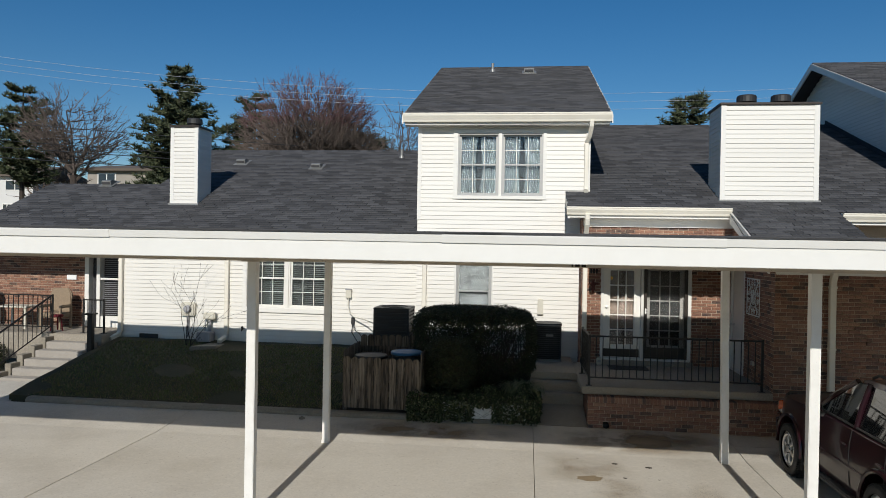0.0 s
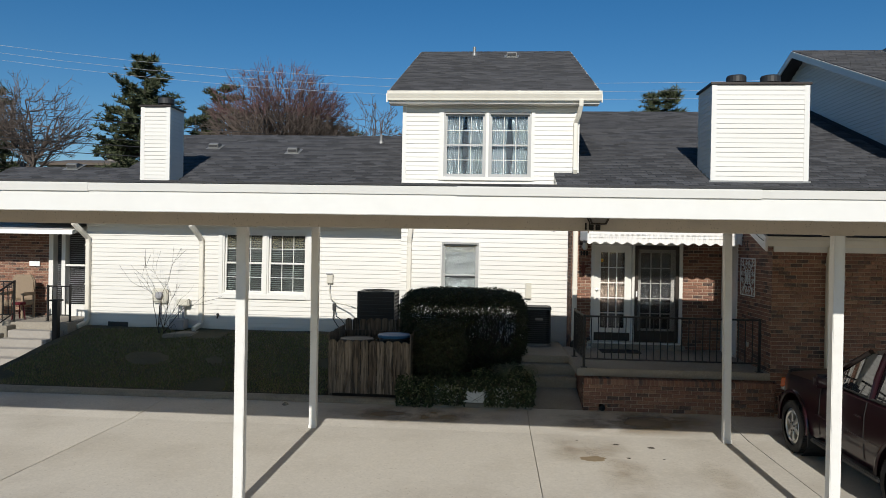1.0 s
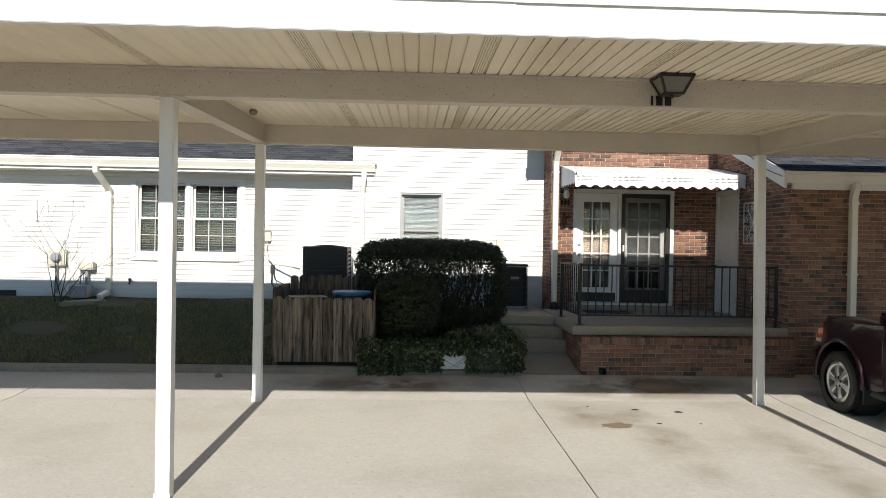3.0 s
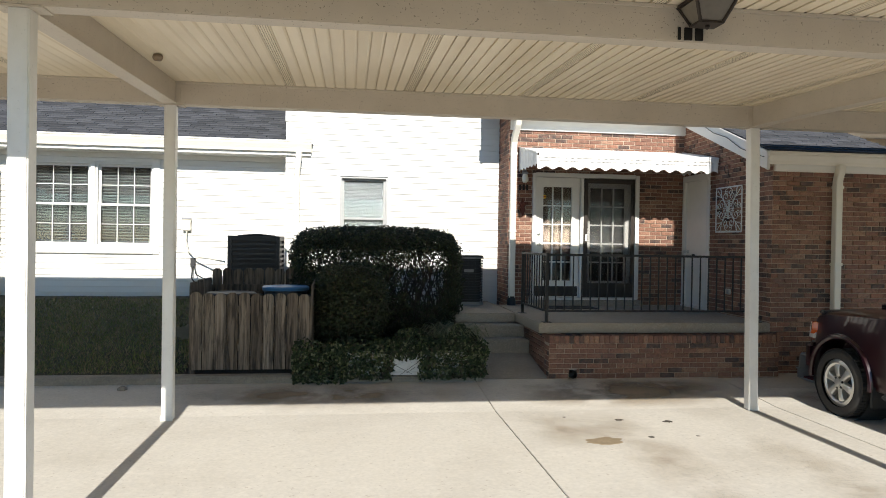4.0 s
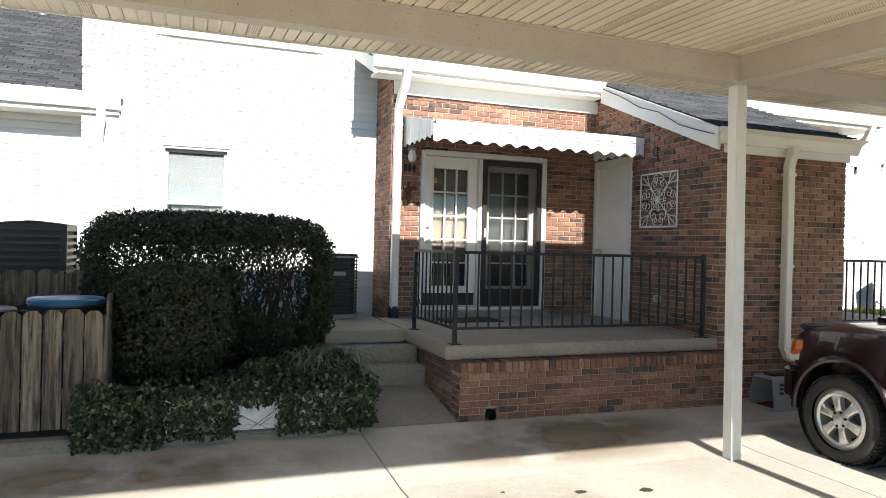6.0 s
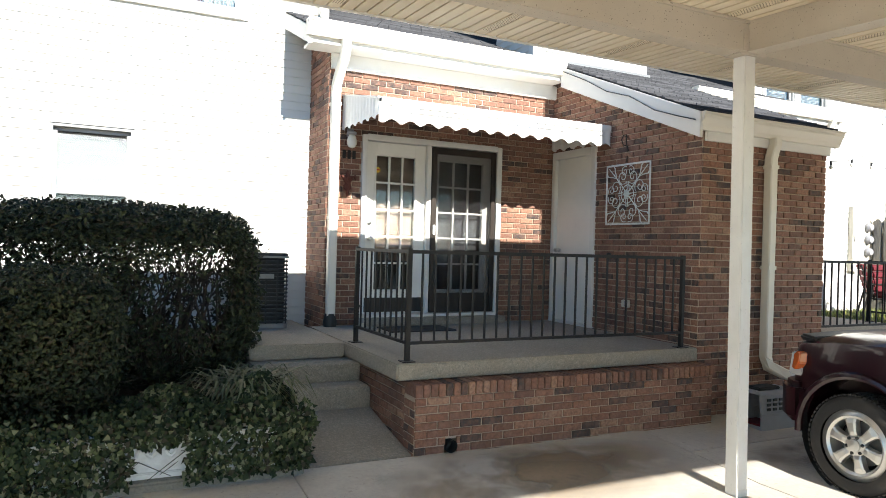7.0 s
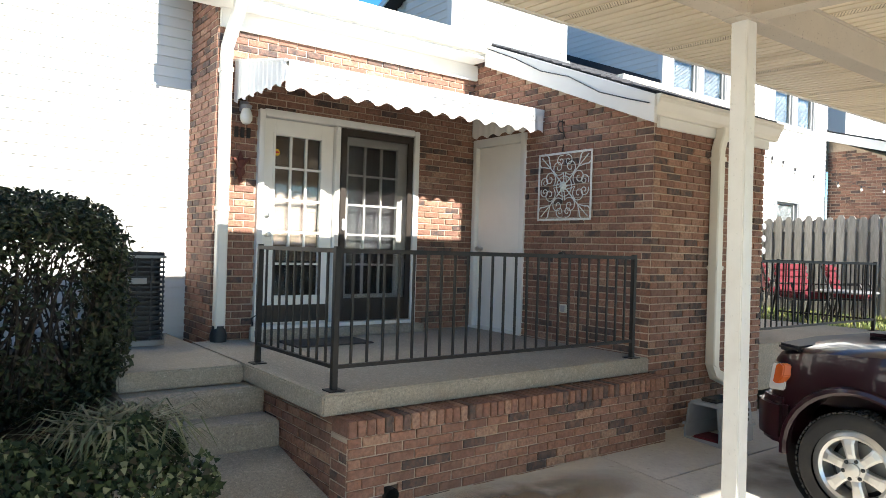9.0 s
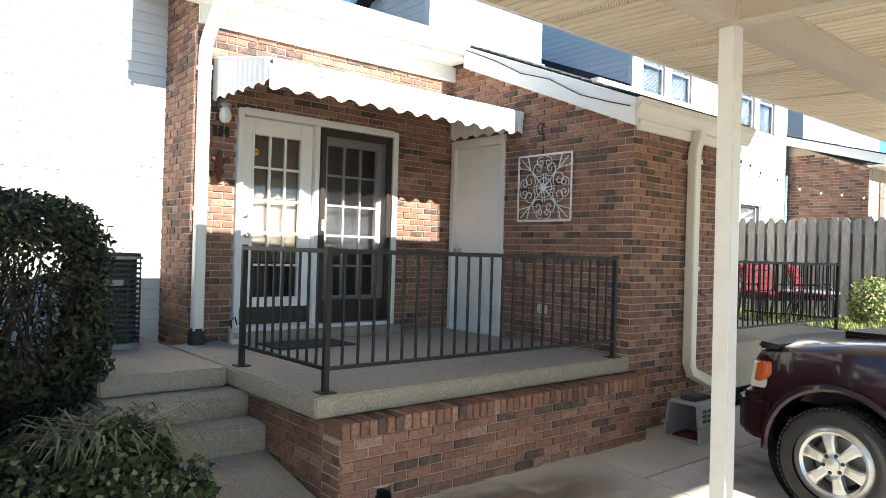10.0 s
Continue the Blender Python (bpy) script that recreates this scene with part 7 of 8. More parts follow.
part("cabinet", Geo().box(11.95, 12.2, 16.18, 16.28, 1.5, 2.75), PALE_BOX, mt, bevel=0.01)
part("cabinet", Geo().box(12.2, 12.95, 16.2, 16.28, 1.7, 2.6), PALE_BOX, mt, bevel=0.01)
for i in range(2):
    for j in range(3):
        part("dial", Geo().lathe([(0.085, 0), (0.085, -0.05), (0.06, -0.1), (0.02, -0.11)], (12.4 + 0.35 * i, 16.2, 1.88 + 0.24 * j), "y", 16), GREY_PLASTIC, mt)
sl = thing("string_lights", (13, 14, 2.6), "outdoor string of clear bulbs hung along the house", "string lights")
pts = [(6.45, 13.0, 2.9), (8.6, 13.9, 3.2), (10.5, 14.5, 3.2), (12.5, 14.6, 3.15), (14.2, 14.5, 3.2), (16.5, 14.4, 3.2), (19, 14.2, 3.4)]
fine = [tuple(Vector(pts[i]).lerp(Vector(pts[i + 1]), t / 4) - Vector((0, 0, 0.07 * math.sin(math.pi * t / 4)))) for i in range(len(pts) - 1) for t in range(4)]
part("cable", Geo().tube(fine, 0.004, 4), CABLE, sl)
for p in fine[1::2]:
    b = part("socket", Geo().lathe([(0.014, -0.05), (0.016, 0.0)], p, n=8), BLACK_PLASTIC, sl)
    part("bulb", Geo().lathe([(0.01, -0.04), (0.02, -0.06), (0.023, -0.075), (0.014, -0.095), (0.003, -0.1)], p, n=10), BULB, b, smooth=True)
# farther unit beyond the patio
solid("wall_far_front", Geo().box(15.6, 21, 14.6, 14.8, 0.3, 3.9), MORTAR, "brick front of a farther unit", "wall", kind="structure")
gutter(15.3, 22, 14.15, 3.98, "white gutter of a farther unit", 0.17, 0.13)
solid("eave_far", Geo().box(15.3, 22, 14.15, 14.6, 3.78, 3.82).prism([(14.15, 3.98), (16.3, 4.6), (16.3, 4.4), (14.15, 3.78)], "x", 15.25, 15.3), TRIM, "white eave and rake of a farther unit", "trim", kind="structure")
shingled("roof_farther", lambda y: 4.0 + 0.29 * (y - 14.15), 14.12, 19, lambda y: [(15.28, 22)], "charcoal roof of a farther unit", parts=20)
downspout([(16.05, 14.1, 3.85), (16.05, 14.3, 3.6), (16.05, 14.52, 3.4), (16.05, 14.52, 0.9)], "white downspout of a farther unit")
wall_box("wall_farther_upper", Geo().box(17.6, 23, 16.9, 17.1, 4.0, 7).box(17.6, 17.78, 17.1, 24, 4, 7), "siding upper storey of a farther unit")
hp = thing("basketball_hoop", (18.0, 14.0, 0), "portable basketball hoop with a clear dark-framed backboard", "basketball hoop")
part("pole", Geo().tube([(18.3, 14.0, 0), (18.3, 14.0, 3.2)], 0.05, 8), IRON, hp)
bb = part("backboard", Geo().box(17.95, 18.0, 13.45, 14.55, 3.05, 3.75), BLACK_PLASTIC, hp, bevel=0.02)
part("target_frame", Geo().box(17.93, 17.948, 13.8, 13.85, 3.2, 3.55).box(17.93, 17.948, 14.15, 14.2, 3.2, 3.55).box(17.93, 17.948, 13.8, 14.2, 3.2, 3.25).box(17.93, 17.948, 13.8, 14.2, 3.5, 3.55), WHITE_ENAMEL, bb)
part("border", Geo().box(17.93, 17.948, 13.45, 13.5, 3.05, 3.75).box(17.93, 17.948, 14.5, 14.55, 3.05, 3.75).box(17.93, 17.948, 13.45, 14.55, 3.7, 3.75).box(17.93, 17.948, 13.45, 14.55, 3.05, 3.1), WHITE_ENAMEL, bb)
part("rim", Geo().tube([(17.7 + 0.22 * math.cos(k * 0.393), 14.0 + 0.22 * math.sin(k * 0.393), 3.15) for k in range(17)], 0.014, 6), mat("orange_enamel", (0.6, 0.06, 0.02), 0.5), hp)
part("net", Geo().tube([(17.7 + (0.2 - 0.006 * k) * math.cos(k * 1.7), 14.0 + (0.2 - 0.006 * k) * math.sin(k * 1.7), 3.14 - 0.02 * k) for k in range(18)], 0.008, 4), WHITE_ENAMEL, hp)

# ---- pet crate ----
pc = thing("pet_crate", (5.05, 12.45, 0.05), "grey plastic pet carrier with slotted sides on the concrete", "pet crate")


CX, CYY, CW, CL, CH = 4.78, 12.32, 0.36, 0.55, 0.36
g = Geo()
part("lower_shell", Geo().box(CX, CX + CL, CYY, CYY + 0.02, 0.05, 0.21).box(CX, CX + CL, CYY + CW - 0.02, CYY + CW, 0.05, 0.21).box(CX + CL - 0.02, CX + CL, CYY + 0.02, CYY + CW - 0.02, 0.05, 0.21).box(CX, CX + CL, CYY + 0.02, CYY + CW - 0.02, 0.05, 0.07).box(CX, CX + 0.02, CYY + 0.02, CYY + CW - 0.02, 0.07, 0.1), GREY_PLASTIC, pc, bevel=0.006)
up = part("upper_shell", Geo().prism([(CYY + 0.005, 0.215), (CYY + 0.03, 0.4), (CYY + 0.05, 0.4), (CYY + 0.03, 0.215)], "x", CX + 0.01, CX + CL - 0.01).prism([(CYY + CW - 0.005, 0.215), (CYY + CW - 0.03, 0.4), (CYY + CW - 0.05, 0.4), (CYY + CW - 0.03, 0.215)], "x", CX + 0.01, CX + CL - 0.01).prism([(CYY + 0.03, 0.4), (CYY + 0.06, 0.43), (CYY + CW - 0.06, 0.43), (CYY + CW - 0.03, 0.4)], "x", CX + 0.01, CX + CL - 0.01).box(CX + CL - 0.03, CX + CL - 0.01, CYY + 0.03, CYY + CW - 0.03, 0.215, 0.4), GREY_PLASTIC, pc, bevel=0.004)
part("seam_rim", Geo().box(CX - 0.012, CX + CL + 0.012, CYY - 0.012, CYY, 0.2, 0.225).box(CX - 0.012, CX + CL + 0.012, CYY + CW, CYY + CW + 0.012, 0.2, 0.225), GREY_PLASTIC, pc, bevel=0.003)
for i in range(5):
    for j in range(3):
        part("vent_slot", Geo().box(CX + 0.08 + 0.085 * i, CX + 0.13 + 0.085 * i, CYY + 0.002, CYY + 0.012, 0.25 + 0.045 * j, 0.275 + 0.045 * j), BLACK_PLASTIC, up)
part("blanket", Geo().box(CX + 0.03, CX + 0.3, CYY + 0.05, CYY + CW - 0.05, 0.07, 0.11), RED_CLOTH, pc, "red blanket inside", bevel=0.03)
solid("dark_cloth", Geo().box(CX + 0.06, CX + 0.36, CYY + 0.08, CYY + 0.24, 0.43, 0.462), MAT_FIBRE, "folded dark cloth lying on the pet carrier", "cloth", bevel=0.012)

# ---- parked car ----
car = thing("car", (5.08, 9.45, 0), "dark maroon off-road estate car parked nose-in on the concrete", "car")
NOSE, MIDX = 11.66, 5.01
ST = [(0.0, 0.60, 0.46, 0.86), (0.03, 0.70, 0.42, 0.98), (0.10, 0.79, 0.40, 1.05), (0.22, 0.86, 0.38, 1.09), (0.45, 0.905, 0.36, 1.125), (0.85, 0.925, 0.34, 1.15), (1.25, 0.925, 0.33, 1.165), (1.6, 0.92, 0.33, 1.18),
      (2.4, 0.92, 0.33, 1.18), (3.3, 0.92, 0.34, 1.185), (4.0, 0.915, 0.36, 1.19), (4.35, 0.89, 0.4, 1.18), (4.52, 0.84, 0.44, 1.14), (4.56, 0.76, 0.48, 1.0)]
vs, fs, m = [], [], 0
for n_, w, zb, zt in ST:
    prof = [(w * 0.82, zb), (w * 0.965, zb + 0.05), (w * 0.985, zb + 0.2), (w, 0.72 if zt > 0.9 else 0.66), (w * 0.99, min(zt - 0.1, 0.95)), (w * 0.955, zt - 0.035), (w * 0.88, zt), (w * 0.45, zt + 0.03), (0, zt + 0.035)]
    full = [(-a, b) for a, b in prof] + [(a, b) for a, b in reversed(prof[:-1])]
    m = len(full)
    vs += [(MIDX + a, NOSE - n_, b) for a, b in full]
for i in range(len(ST) - 1):
    for k in range(m):
        fs.append((i * m + k, i * m + (k + 1) % m, (i + 1) * m + (k + 1) % m, (i + 1) * m + k))
fs += [tuple(range(m)), tuple(range(len(vs) - 1, len(vs) - m - 1, -1))]
hull = new("hull", Geo().add(vs, fs).mesh("hull", PAINT))
cutters = []
for n_ in (0.71, 3.39):
    for s in (-1, 1):
        c = new("cutter", Geo().lathe([(0.455, 0.62), (0.455, 1.2)] if s > 0 else [(0.455, -1.2), (0.455, -0.62)], (MIDX, NOSE - n_, 0.41), "x", 36).mesh("cutter", BLACK_PLASTIC))
        mod = hull.modifiers.new("arch", "BOOLEAN")
        mod.operation, mod.object, mod.solver = "DIFFERENCE", c, "EXACT"
        cutters.append(c)
bpy.context.view_layer.update()
cut_mesh = bpy.data.meshes.new_from_object(hull.evaluated_get(bpy.context.evaluated_depsgraph_get()))
for o in (hull, *cutters):
    bpy.data.objects.remove(o)
cut_mesh.name = "body"
cut_mesh.polygons.foreach_set("use_smooth", [True] * len(cut_mesh.polygons))
cut_mesh.set_sharp_from_angle(angle=radians(32))
body = new("body", cut_mesh)
body.parent = car
body.data.transform(Matrix.Translation(-root(car)))
part("underbody", Geo().box(MIDX - 0.62, MIDX + 0.62, NOSE - 4.3, NOSE - 0.3, 0.3, 0.7), BLACK_PLASTIC, car)
GH = [(1.45, 0.80, 1.16, 0.02), (1.62, 0.80, 1.2, 0.1), (2.3, 0.70, 1.17, 0.55), (2.55, 0.685, 1.17, 0.585), (3.4, 0.68, 1.17, 0.6), (4.2, 0.67, 1.17, 0.575), (4.38, 0.70, 1.17, 0.45), (4.52, 0.76, 1.15, 0.05)]
vs, fs = [], []
for n_, w, zb, h in GH:
    ring = [(-0.83, zb), (-w, zb + h * 0.93), (-w * 0.86, zb + h), (w * 0.86, zb + h), (w, zb + h * 0.93), (0.83, zb)]
    vs += [(MIDX + a, NOSE - n_, b) for a, b in ring]
for i in range(len(GH) - 1):
    fs += [(i * 6 + k, i * 6 + k + 1, (i + 1) * 6 + k + 1, (i + 1) * 6 + k) for k in range(5)]
cabin = part("window_glass", Geo().add(vs, fs), CAR_GLASS, car, "dark tinted car windows", smooth=True)
rv, rf = [], []
for n_, w, z in ((2.26, 0.66, 1.705), (2.5, 0.685, 1.76), (3.4, 0.69, 1.785), (4.2, 0.68, 1.76), (4.3, 0.66, 1.7)):
    rv += [(MIDX + a * w, NOSE - n_, z - b) for a, b in ((-1.03, 0.06), (-0.95, 0.01), (-0.5, -0.01), (0, -0.015), (0.5, -0.01), (0.95, 0.01), (1.03, 0.06))]
for i in range(4):
    rf += [(i * 7 + k, i * 7 + k + 1, (i + 1) * 7 + k + 1, (i + 1) * 7 + k) for k in range(6)]
part("roof", Geo().add(rv, rf), PAINT, car, smooth=True)
for s in (-1, 1):
    for pts, r in (([(0.815, 1.48, 1.17), (0.76, 1.9, 1.46), (0.69, 2.32, 1.7)], 0.035), ([(0.835, 2.62, 1.17), (0.78, 2.64, 1.45), (0.695, 2.66, 1.73)], 0.035), ([(0.835, 3.5, 1.17), (0.78, 3.52, 1.45), (0.69, 3.56, 1.73)], 0.045), ([(0.83, 4.42, 1.17), (0.77, 4.36, 1.45), (0.68, 4.28, 1.71)], 0.055)):
        part("pillar", Geo().tube([(MIDX + s * a, NOSE - n_, z) for a, n_, z in pts], r, 8), PAINT, car, smooth=True)
    part("belt_trim", Geo().tube([(MIDX + s * 0.84, NOSE - 1.6, 1.185), (MIDX + s * 0.845, NOSE - 4.4, 1.19)], 0.014, 6), BLACK_PLASTIC, car)
    part("roof_rail", Geo().tube([(MIDX + s * 0.6, NOSE - 2.5, 1.77), (MIDX + s * 0.6, NOSE - 2.65, 1.83), (MIDX + s * 0.6, NOSE - 4.0, 1.835), (MIDX + s * 0.6, NOSE - 4.15, 1.77)], 0.018, 7), BLACK_PLASTIC, car, smooth=True)
    part("running_board", Geo().box(*sorted((MIDX + s * 0.78, MIDX + s * 0.98)), NOSE - 3.05, NOSE - 1.38, 0.33, 0.385), BLACK_PLASTIC, car, bevel=0.015)
    mir = part("mirror", Geo().box(*sorted((MIDX + s * 0.9, MIDX + s * 1.12)), NOSE - 1.82, NOSE - 1.7, 1.14, 1.32), PAINT, car, bevel=0.04)
    part("mirror_arm", Geo().box(*sorted((MIDX + s * 0.82, MIDX + s * 0.94)), NOSE - 1.8, NOSE - 1.73, 1.12, 1.18), BLACK_PLASTIC, mir)
    for d0 in (1.5, 2.62, 3.46):
        part("door_gap", Geo().tube([(MIDX + s * 0.905, NOSE - d0, 0.46), (MIDX + s * 0.923, NOSE - d0, 0.75), (MIDX + s * 0.915, NOSE - d0, 0.98), (MIDX + s * 0.885, NOSE - d0, 1.15)], 0.005, 4), BLACK_PLASTIC, car)
    for d0 in (2.42, 3.3):
        part("door_handle", Geo().box(*sorted((MIDX + s * 0.915, MIDX + s * 0.945)), NOSE - d0 - 0.16, NOSE - d0, 0.93, 0.965), PAINT, car, bevel=0.01)
    part("side_moulding", Geo().box(*sorted((MIDX + s * 0.918, MIDX + s * 0.938)), NOSE - 3.05, NOSE - 1.4, 0.66, 0.72), PAINT, car, bevel=0.008)
    for n_ in (0.71, 3.39):
        arch = [(MIDX + s * 0.925, NOSE - n_ + 0.468 * math.cos(a), 0.41 + 0.468 * math.sin(a)) for a in (math.pi * (i / 18) * 1.06 - 0.09 for i in range(19))]
        part("wheel_flare", Geo().tube(arch, 0.03, 7), PAINT, car, smooth=True)
        part("arch_liner", Geo().lathe([(0.46, s * 0.58), (0.46, s * 0.9)], (MIDX, NOSE - n_, 0.41), "x", 30, cap=False), BLACK_PLASTIC, car)
        part("mud_flap", Geo().box(*sorted((MIDX + s * 0.7, MIDX + s * 0.93)), NOSE - n_ - 0.50, NOSE - n_ - 0.47, 0.2, 0.42), BLACK_PLASTIC, car, bevel=0.006)
    ym = NOSE
    ring1 = [(MIDX + s * a, ym - n_, z) for a, n_, z in ((0.865, 0.12, 0.84), (0.9, 0.17, 0.84), (0.912, 0.22, 0.9), (0.9, 0.22, 0.98), (0.88, 0.18, 0.99), (0.865, 0.14, 0.97))]
    inner1 = [(x - s * 0.1, y - 0.06, z) for x, y, z in ring1]
    part("turn_lamp", Geo().add(ring1 + inner1, [tuple(range(6)), tuple(range(11, 5, -1))] + [(k, (k + 1) % 6, 6 + (k + 1) % 6, 6 + k) for k in range(6)]), AMBER, car, "amber wraparound turn lamp", bevel=0.008)
    ring2 = [(MIDX + s * a, ym - n_, z) for a, n_, z in ((0.44, -0.02, 0.78), (0.862, 0.09, 0.79), (0.862, 0.12, 0.98), (0.46, 0.0, 0.99))]
    inner2 = [(x, y - 0.12, z) for x, y, z in ring2]
    part("headlamp", Geo().add(ring2 + inner2, [(0, 1, 2, 3), (7, 6, 5, 4)] + [(k, (k + 1) % 4, 4 + (k + 1) % 4, 4 + k) for k in range(4)]), CLEAR_LENS, car, "clear headlamp", bevel=0.01)
    part("fog_lamp", Geo().lathe([(0.06, 0.03), (0.065, 0.05), (0.03, 0.06)], (MIDX + s * 0.6, NOSE, 0.5), "y", 14), CLEAR_LENS, car)
part("front_bumper", Geo().prism([(MIDX - 0.93, NOSE - 0.25), (MIDX - 0.91, NOSE - 0.12), (MIDX - 0.78, NOSE + 0.03), (MIDX - 0.5, NOSE + 0.1), (MIDX + 0.5, NOSE + 0.1), (MIDX + 0.78, NOSE + 0.03), (MIDX + 0.91, NOSE - 0.12), (MIDX + 0.93, NOSE - 0.25)], "z", 0.42, 0.74), PAINT, car, bevel=0.045, smooth=True)
part("grille", Geo().box(MIDX - 0.43, MIDX + 0.43, NOSE - 0.02, NOSE + 0.05, 0.78, 0.99), CHROME, car, bevel=0.015)
part("bonnet_lip", Geo().prism([(MIDX - 0.84, NOSE - 0.3), (MIDX - 0.72, NOSE - 0.08), (MIDX, NOSE - 0.0), (MIDX + 0.72, NOSE - 0.08), (MIDX + 0.84, NOSE - 0.3)], "z", 1.065, 1.115), BLACK_PLASTIC, car, "black bonnet deflector", bevel=0.018)
part("bonnet_scoop", Geo().box(MIDX - 0.3, MIDX + 0.3, NOSE - 1.1, NOSE - 0.5, 1.16, 1.215), PAINT, car, bevel=0.03)
part("rear_bumper", Geo().box(MIDX - 0.88, MIDX + 0.88, NOSE - 4.68, NOSE - 4.45, 0.42, 0.66), PAINT, car, bevel=0.04)
part("wiper", Geo().tube([(MIDX - 0.3, NOSE - 1.5, 1.22), (MIDX + 0.1, NOSE - 1.62, 1.3)], 0.008, 5), BLACK_PLASTIC, car)


def wheel(x, y, s):
    tyre = part("wheel", Geo().lathe([(0.262, -0.12), (0.325, -0.125), (0.352, -0.11), (0.366, -0.08), (0.368, 0), (0.366, 0.08), (0.352, 0.11), (0.325, 0.125), (0.262, 0.12), (0.25, 0.0)], (x, y, 0.368), "x", 48, cap=False), TYRE, car, "black tyre", smooth=True)
    tread = Geo()
    for k in range(60):
        a = 2 * math.pi * k / 60
        for o in (-0.075, 0.0, 0.075):
            c, d = math.cos(a + 0.03 * (o != 0)), math.sin(a + 0.03 * (o != 0))
            p = Vector((x + o, y + d * 0.371, 0.368 + c * 0.371))
            t1, up1 = Vector((0, c, -d)), Vector((0, d, c))
            q = [p + Vector((e, 0, 0)) + t1 * f * 0.013 + up1 * h for e in (-0.03, 0.03) for f in (-1, 1) for h in (-0.008, 0.004)]
            tread.add(q, [(0, 1, 3, 2), (4, 6, 7, 5), (0, 4, 5, 1), (2, 3, 7, 6), (1, 5, 7, 3)])
    part("tread", tread, TYRE, tyre)
    o = x + s * 0.095
    part("rim", Geo().lathe([(0.19, -s * 0.12), (0.198, 0), (0.218, s * 0.016), (0.223, s * 0.01), (0.264, -s * 0.005), (0.264, -s * 0.12)], (o, y, 0.368), "x", 40, cap=False), ALLOY, tyre, smooth=True)
    part("barrel", Geo().lathe([(0.2, -s * 0.15), (0.06, -s * 0.145), (0.02, -s * 0.145)], (o, y, 0.368), "x", 30), DARK, tyre)
    part("brake_disc", Geo().lathe([(0.16, -s * 0.12), (0.16, -s * 0.1), (0.05, -s * 0.1)], (o, y, 0.368), "x", 28), AC_TOP, tyre)
    for k in range(6):
        a = 2 * math.pi * k / 6 + 0.3
        c, d = math.cos(a), math.sin(a)
        u, v = Vector((0, c, d)), Vector((0, -d, c))
        C = Vector((o, y, 0.368))
        X = Vector((s, 0, 0))
        rows = ((0.045, 0.034, 0.0), (0.1, 0.03, 0.012), (0.165, 0.037, 0.012), (0.206, 0.052, 0.0))
        q = []
        for r, hw, lift in rows:
            q += [C + u * r - v * hw - X * 0.05, C + u * r - v * hw + X * (lift - 0.008), C + u * r - v * hw * 0.55 + X * lift, C + u * r + v * hw * 0.55 + X * lift, C + u * r + v * hw + X * (lift - 0.008), C + u * r + v * hw - X * 0.05]
        f = [(i * 6 + j, i * 6 + j + 1, (i + 1) * 6 + j + 1, (i + 1) * 6 + j) for i in range(3) for j in range(5)]
        part("spoke", Geo().add(q, f), ALLOY, tyre)
        nn = C + u * 0.0 + Vector((0, math.cos(a + 0.52), math.sin(a + 0.52))) * 0.062
        part("lug_nut", Geo().lathe([(0.013, 0.0), (0.013, s * 0.014), (0.008, s * 0.02)], nn, "x", 8), BLACK_PLASTIC, tyre)
    part("hub_cap", Geo().lathe([(0.085, -s * 0.02), (0.08, s * 0.004), (0.048, s * 0.01), (0.045, s * 0.024), (0.01, s * 0.03)], (o, y, 0.368), "x", 24), ALLOY, tyre, smooth=True)


for n_ in (0.71, 3.39):
    wheel(MIDX - 0.83, NOSE - n_, -1)
    wheel(MIDX + 0.83, NOSE - n_, 1)

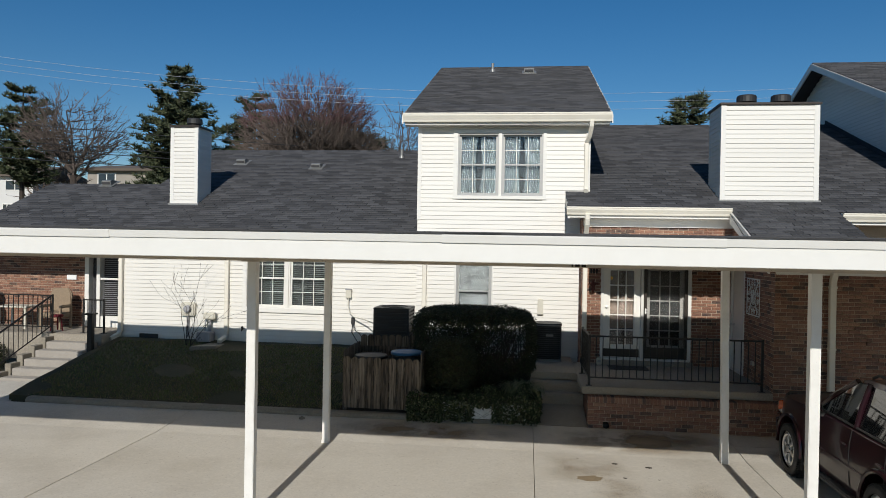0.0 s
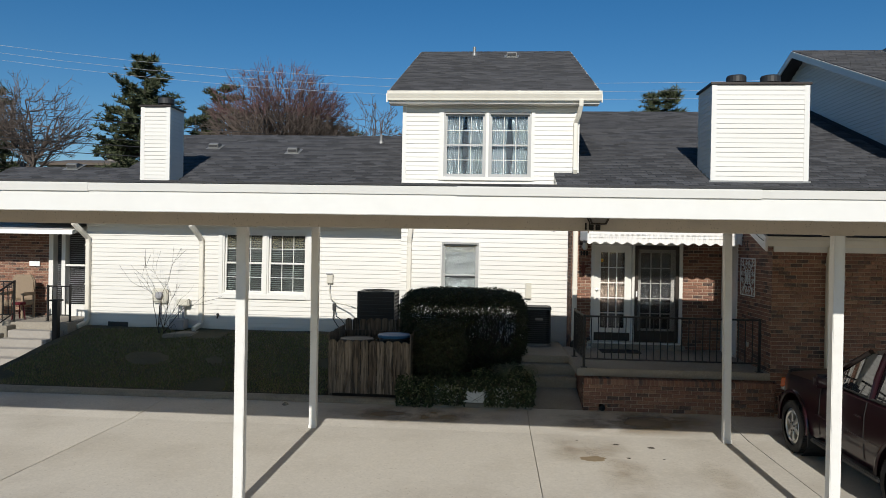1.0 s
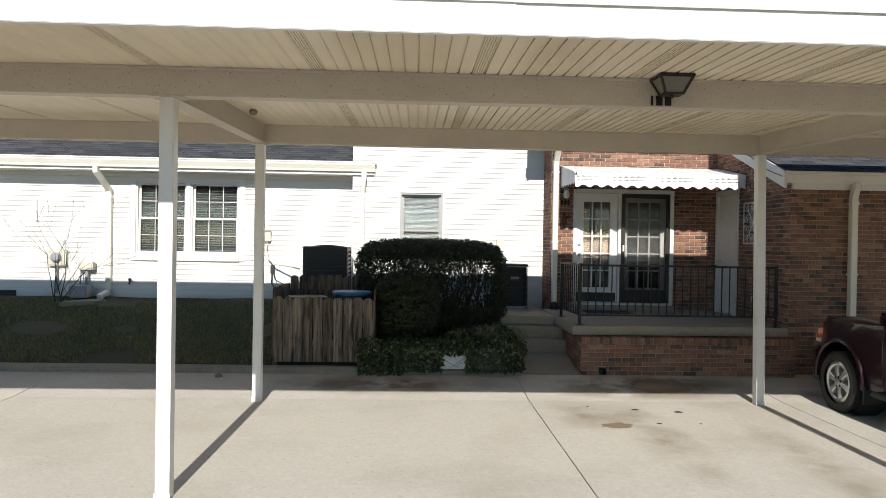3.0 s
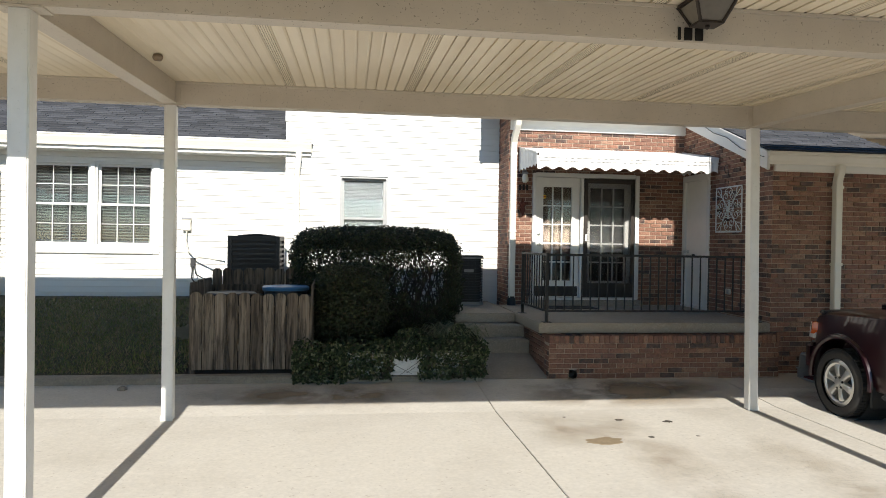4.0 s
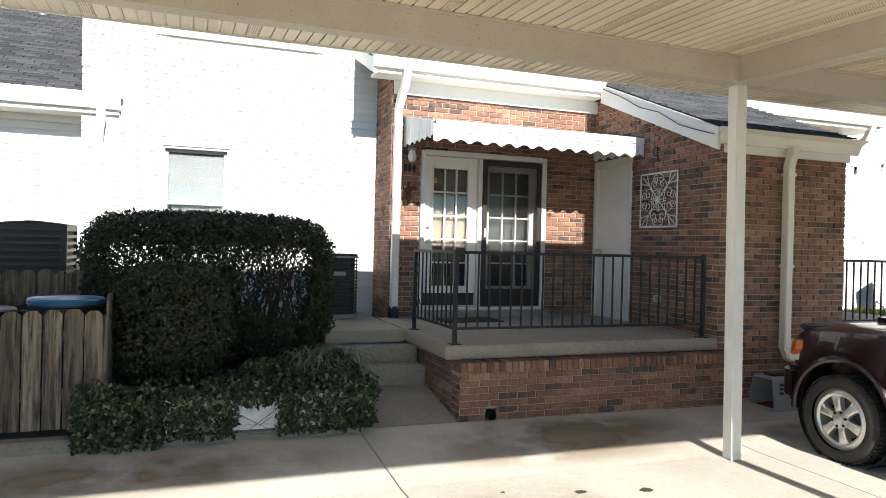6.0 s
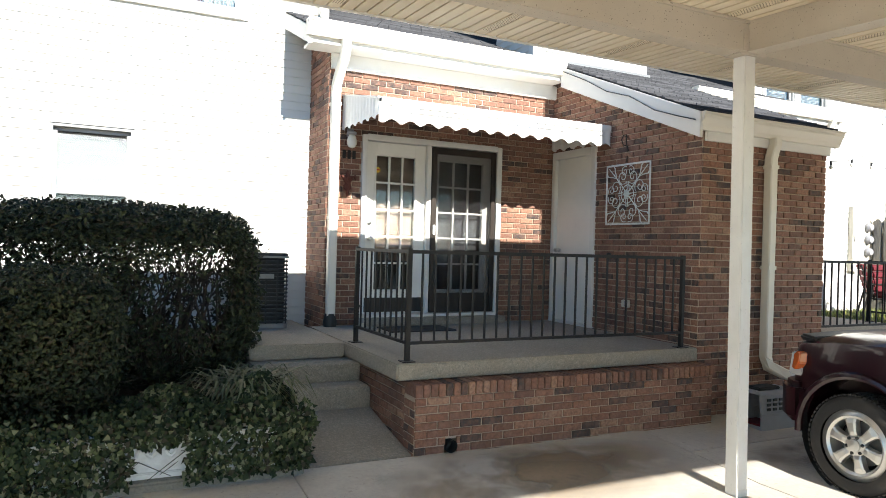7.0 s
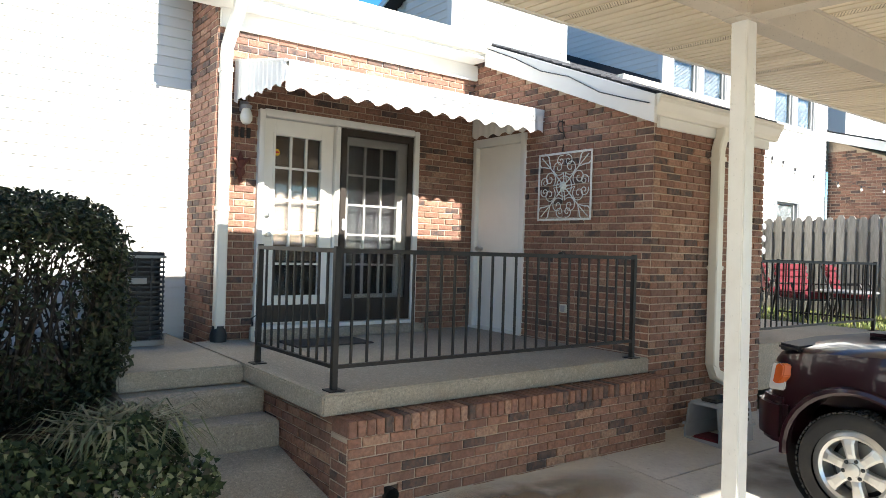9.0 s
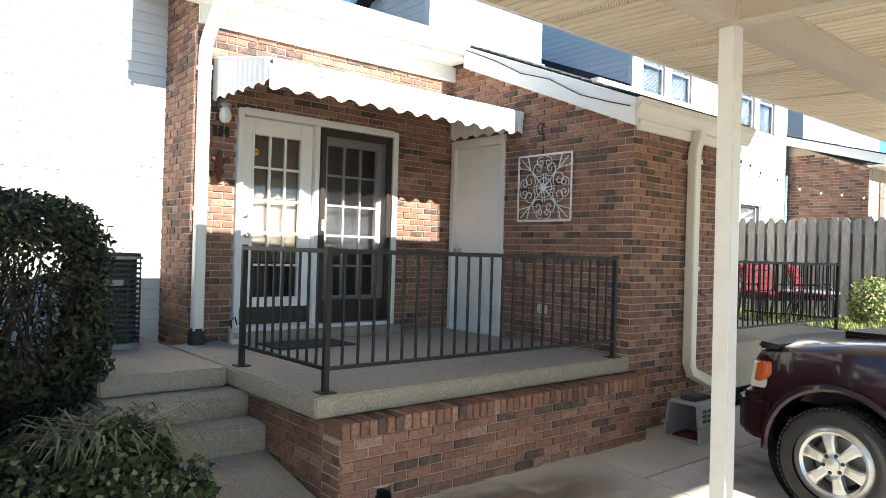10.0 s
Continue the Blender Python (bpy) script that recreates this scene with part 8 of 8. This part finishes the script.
# ---- pieces of the walls ----
def brick_wall(name, axis, at, out, a0, a1, z0, z1, label, holes=(), top=None, parts=300, depth=0.2, first="low", course=0.0677):
    """A brick wall face: mortar core with running-bond bricks 6 mm proud. top(a): the height limit at a place along it."""
    lim = top or (lambda a: z1)
    g = Geo()
    b0, b1 = (at - out * 0.006, at - out * depth)
    edges = sorted({a0, a1} | {h[0] for h in holes} | {h[1] for h in holes} | set(np.arange(a0, a1, 0.25)) if top else {a0, a1} | {h[0] for h in holes} | {h[1] for h in holes})
    for p, q in zip(edges, edges[1:]):
        mid = (p + q) / 2
        for u, v in cut(z0, 99, [(h[2], h[3]) for h in holes if h[0] < mid < h[1]]):
            if v > 50:
                prof = [(p, u), (q, u), (q, lim(q)), (p, lim(p))]
            else:
                prof = [(p, u), (q, u), (q, v), (p, v)]
            g.prism(prof, "y" if axis == "x" else "x", min(b0, b1), max(b0, b1))
    wall = solid(name, g, MORTAR, label, "wall", kind="structure")
    stretch, rng3 = 0.2035, np.random.default_rng(len(name) + int(abs(a0) * 10))
    todo, z, k = [], z0 + 0.005, 0
    while z + 0.05 < z1:
        off = (k % 2) * stretch / 2 + rng3.uniform(-0.006, 0.006)
        for p, q in cut(a0, a1, [(h[0], h[1]) for h in holes if h[2] < z + 0.04 and h[3] > z + 0.02]):
            x = a0 - off
            while x < q:
                u, v = max(x, p), min(x + stretch - 0.0105, q)
                x += stretch
                if v - u > 0.025 and z + 0.055 <= min(lim(u), lim(v)):
                    todo.append((u, v - u, z))
        z += course
        k += 1
    if first == "high":
        todo.sort(key=lambda b: -b[2])
    shared, rest = {}, Geo()
    for i, (u, w, z) in enumerate(todo):
        w = round(w, 2)
        kind = rng3.integers(4)
        key = (w, kind)
        if key not in shared:
            r2 = np.random.default_rng(int(w * 1000) + int(kind))
            h, c = 0.0565 + r2.uniform(-0.002, 0.001), 0.004
            o = 0.006 + r2.uniform(-0.002, 0.004)
            j = lambda: r2.uniform(-0.0015, 0.0015)
            flat = [(0, 0), (w, 0), (w, h), (0, h)]
            mid = [(p + j(), e + j(), o - 0.003) for p, e in flat]
            inner = [(min(max(p, c), w - c) + j(), min(max(e, c), h - c) + j(), o) for p, e in flat]
            base = [(p, e, -0.012) for p, e in flat]
            vs = base + mid + inner
            fs = [(i2, (i2 + 1) % 4, 4 + (i2 + 1) % 4, 4 + i2) for i2 in range(4)] + [(4 + i2, 4 + (i2 + 1) % 4, 8 + (i2 + 1) % 4, 8 + i2) for i2 in range(4)] + [(8, 9, 10, 11)]
            if axis == "x":
                vs = [(p, out * d, e) for p, e, d in vs]
            else:
                vs = [(out * d, p, e) for p, e, d in vs]
            shared[key] = Geo().add(vs, fs).mesh("brick", BRICK)
        place = (u, at, z) if axis == "x" else (at, u, z)
        if i < parts:
            piece("brick", shared[key], wall, place)
        else:
            me = shared[key]
            rest.add([(v.co.x + place[0], v.co.y + place[1], v.co.z + place[2]) for v in me.vertices], [tuple(p.vertices) for p in me.polygons])
    if rest.v:
        part("bricks", rest, BRICK, wall, kind="stuff")
    return wall


# porch plinth with its rowlock top
plinth = brick_wall("wall_plinth", "x", 12.68, -1, 1.29, 4.5, 0.03, 0.55, "low red-brown brick plinth wall along the porch", depth=0.22, holes=[(1.555, 1.665, 0.09, 0.21)], course=0.0652)
rl = Geo().box(0, 0.0575, -0.012, 0.215, 0, 0.1).mesh("brick", BRICK, bevel=0.004)
x = 1.29
while x < 4.47:
    piece("brick", rl, plinth, (x, 12.688 - 0.01 * random.random(), 0.552 + 0.004 * random.random()))
    x += 0.0675
part("mortar_bed", Geo().box(1.295, 4.5, 12.688, 12.9, 0.54, 0.645), MORTAR, plinth)
brick_wall("wall_plinth_end", "y", 1.29, -1, 12.69, 12.9, 0.05, 0.55, "brick end of the porch plinth", depth=0.2)
brick_wall("wall_porch_side", "y", 1.31, -1, 12.9, 14.3, 0.05, 0.66, "brick side of the porch base beside the steps", depth=0.2)
brick_wall("wall_porch", "x", 15.5, -1, 1.36, 4.5, 0.6, 4.0, "brick rear wall of the porch", holes=[(1.78, 3.66, 0.8, 3.06)], first="high", depth=0.2)
brick_wall("wall_return", "y", 1.36, -1, 15.51, 16.3, 0.6, 4.3, "brick return wall beside the siding", top=lambda a: low_roof(a) - 0.16, depth=0.18)
brick_wall("wall_store_side", "y", 4.5, -1, 12.89, 15.5, 0.0, 4.2, "brick side wall of the store room facing the porch", holes=[(14.56, 15.47, 0.8, 3.05)], top=lambda a: low_roof(a) - 0.2)
brick_wall("wall_store_front", "x", 12.88, -1, 4.5, 6.4, 0.0, 2.95, "shaded brick front of the store room", depth=0.2)
brick_wall("wall_far_return", "y", 15.42, -1, 14.6, 16.3, 0.5, 4.2, "sunlit brick return wall of a farther unit", top=lambda a: low_roof(a) - 0.16, depth=0.16)
brick_wall("wall_far_left", "x", 17.5, -1, -15.5, -11.62, 0.8, 3.2, "sunlit brick wall of the next unit's porch", depth=0.2)
solid("wall_store_far", Geo().box(6.2, 6.4, 13.1, 15.5, 0, 3.3), MORTAR, "far side wall of the store room", "wall", kind="structure")
solid("wall_porch_neighbour", Geo().box(6.4, 9.44, 15.5, 15.7, 0.5, 4.0), MORTAR, "rear wall of the neighbouring porch", "wall", kind="structure")
siding(wall_left, "x", 16.7, -1, -10.17, -2.43, 0.88, 3.28, [(-6.88, -4.62, 1.56, 3.22)])
siding(wall_middle, "x", 16.3, -1, -2.43, 1.36, 0.75, 4.52, [(-1.525, -0.615, 1.46, 3.02), (-1.6, 0.57, 4.4, 4.6)])
siding(wall_middle, "x", 16.3, -1, -2.43, 1.54, 4.52, 6.12, [(-1.6, 0.57, 4.4, 6.02)])
siding(wall_right, "x", 16.3, -1, 9.26, 15.3, 0.8, 6.12, [(9.45, 11.32, 4.4, 6.0), (12.88, 14.79, 4.4, 6.0), (13.08, 14.2, 1.4, 3.05)])
siding(wall_right_side, "y", 9.26, -1, 16.3, 29, 4.2, 8.9, top=lambda z: (16.3, 29.0) if z < 6.2 else (16.3 + (z - 6.2) / 0.427, 29.3 - (z - 6.2) / 0.427))
siding(bpy.data.objects["wall_middle_side"], "y", 1.54, 1, 16.3, 26, 4.4, 6.15)
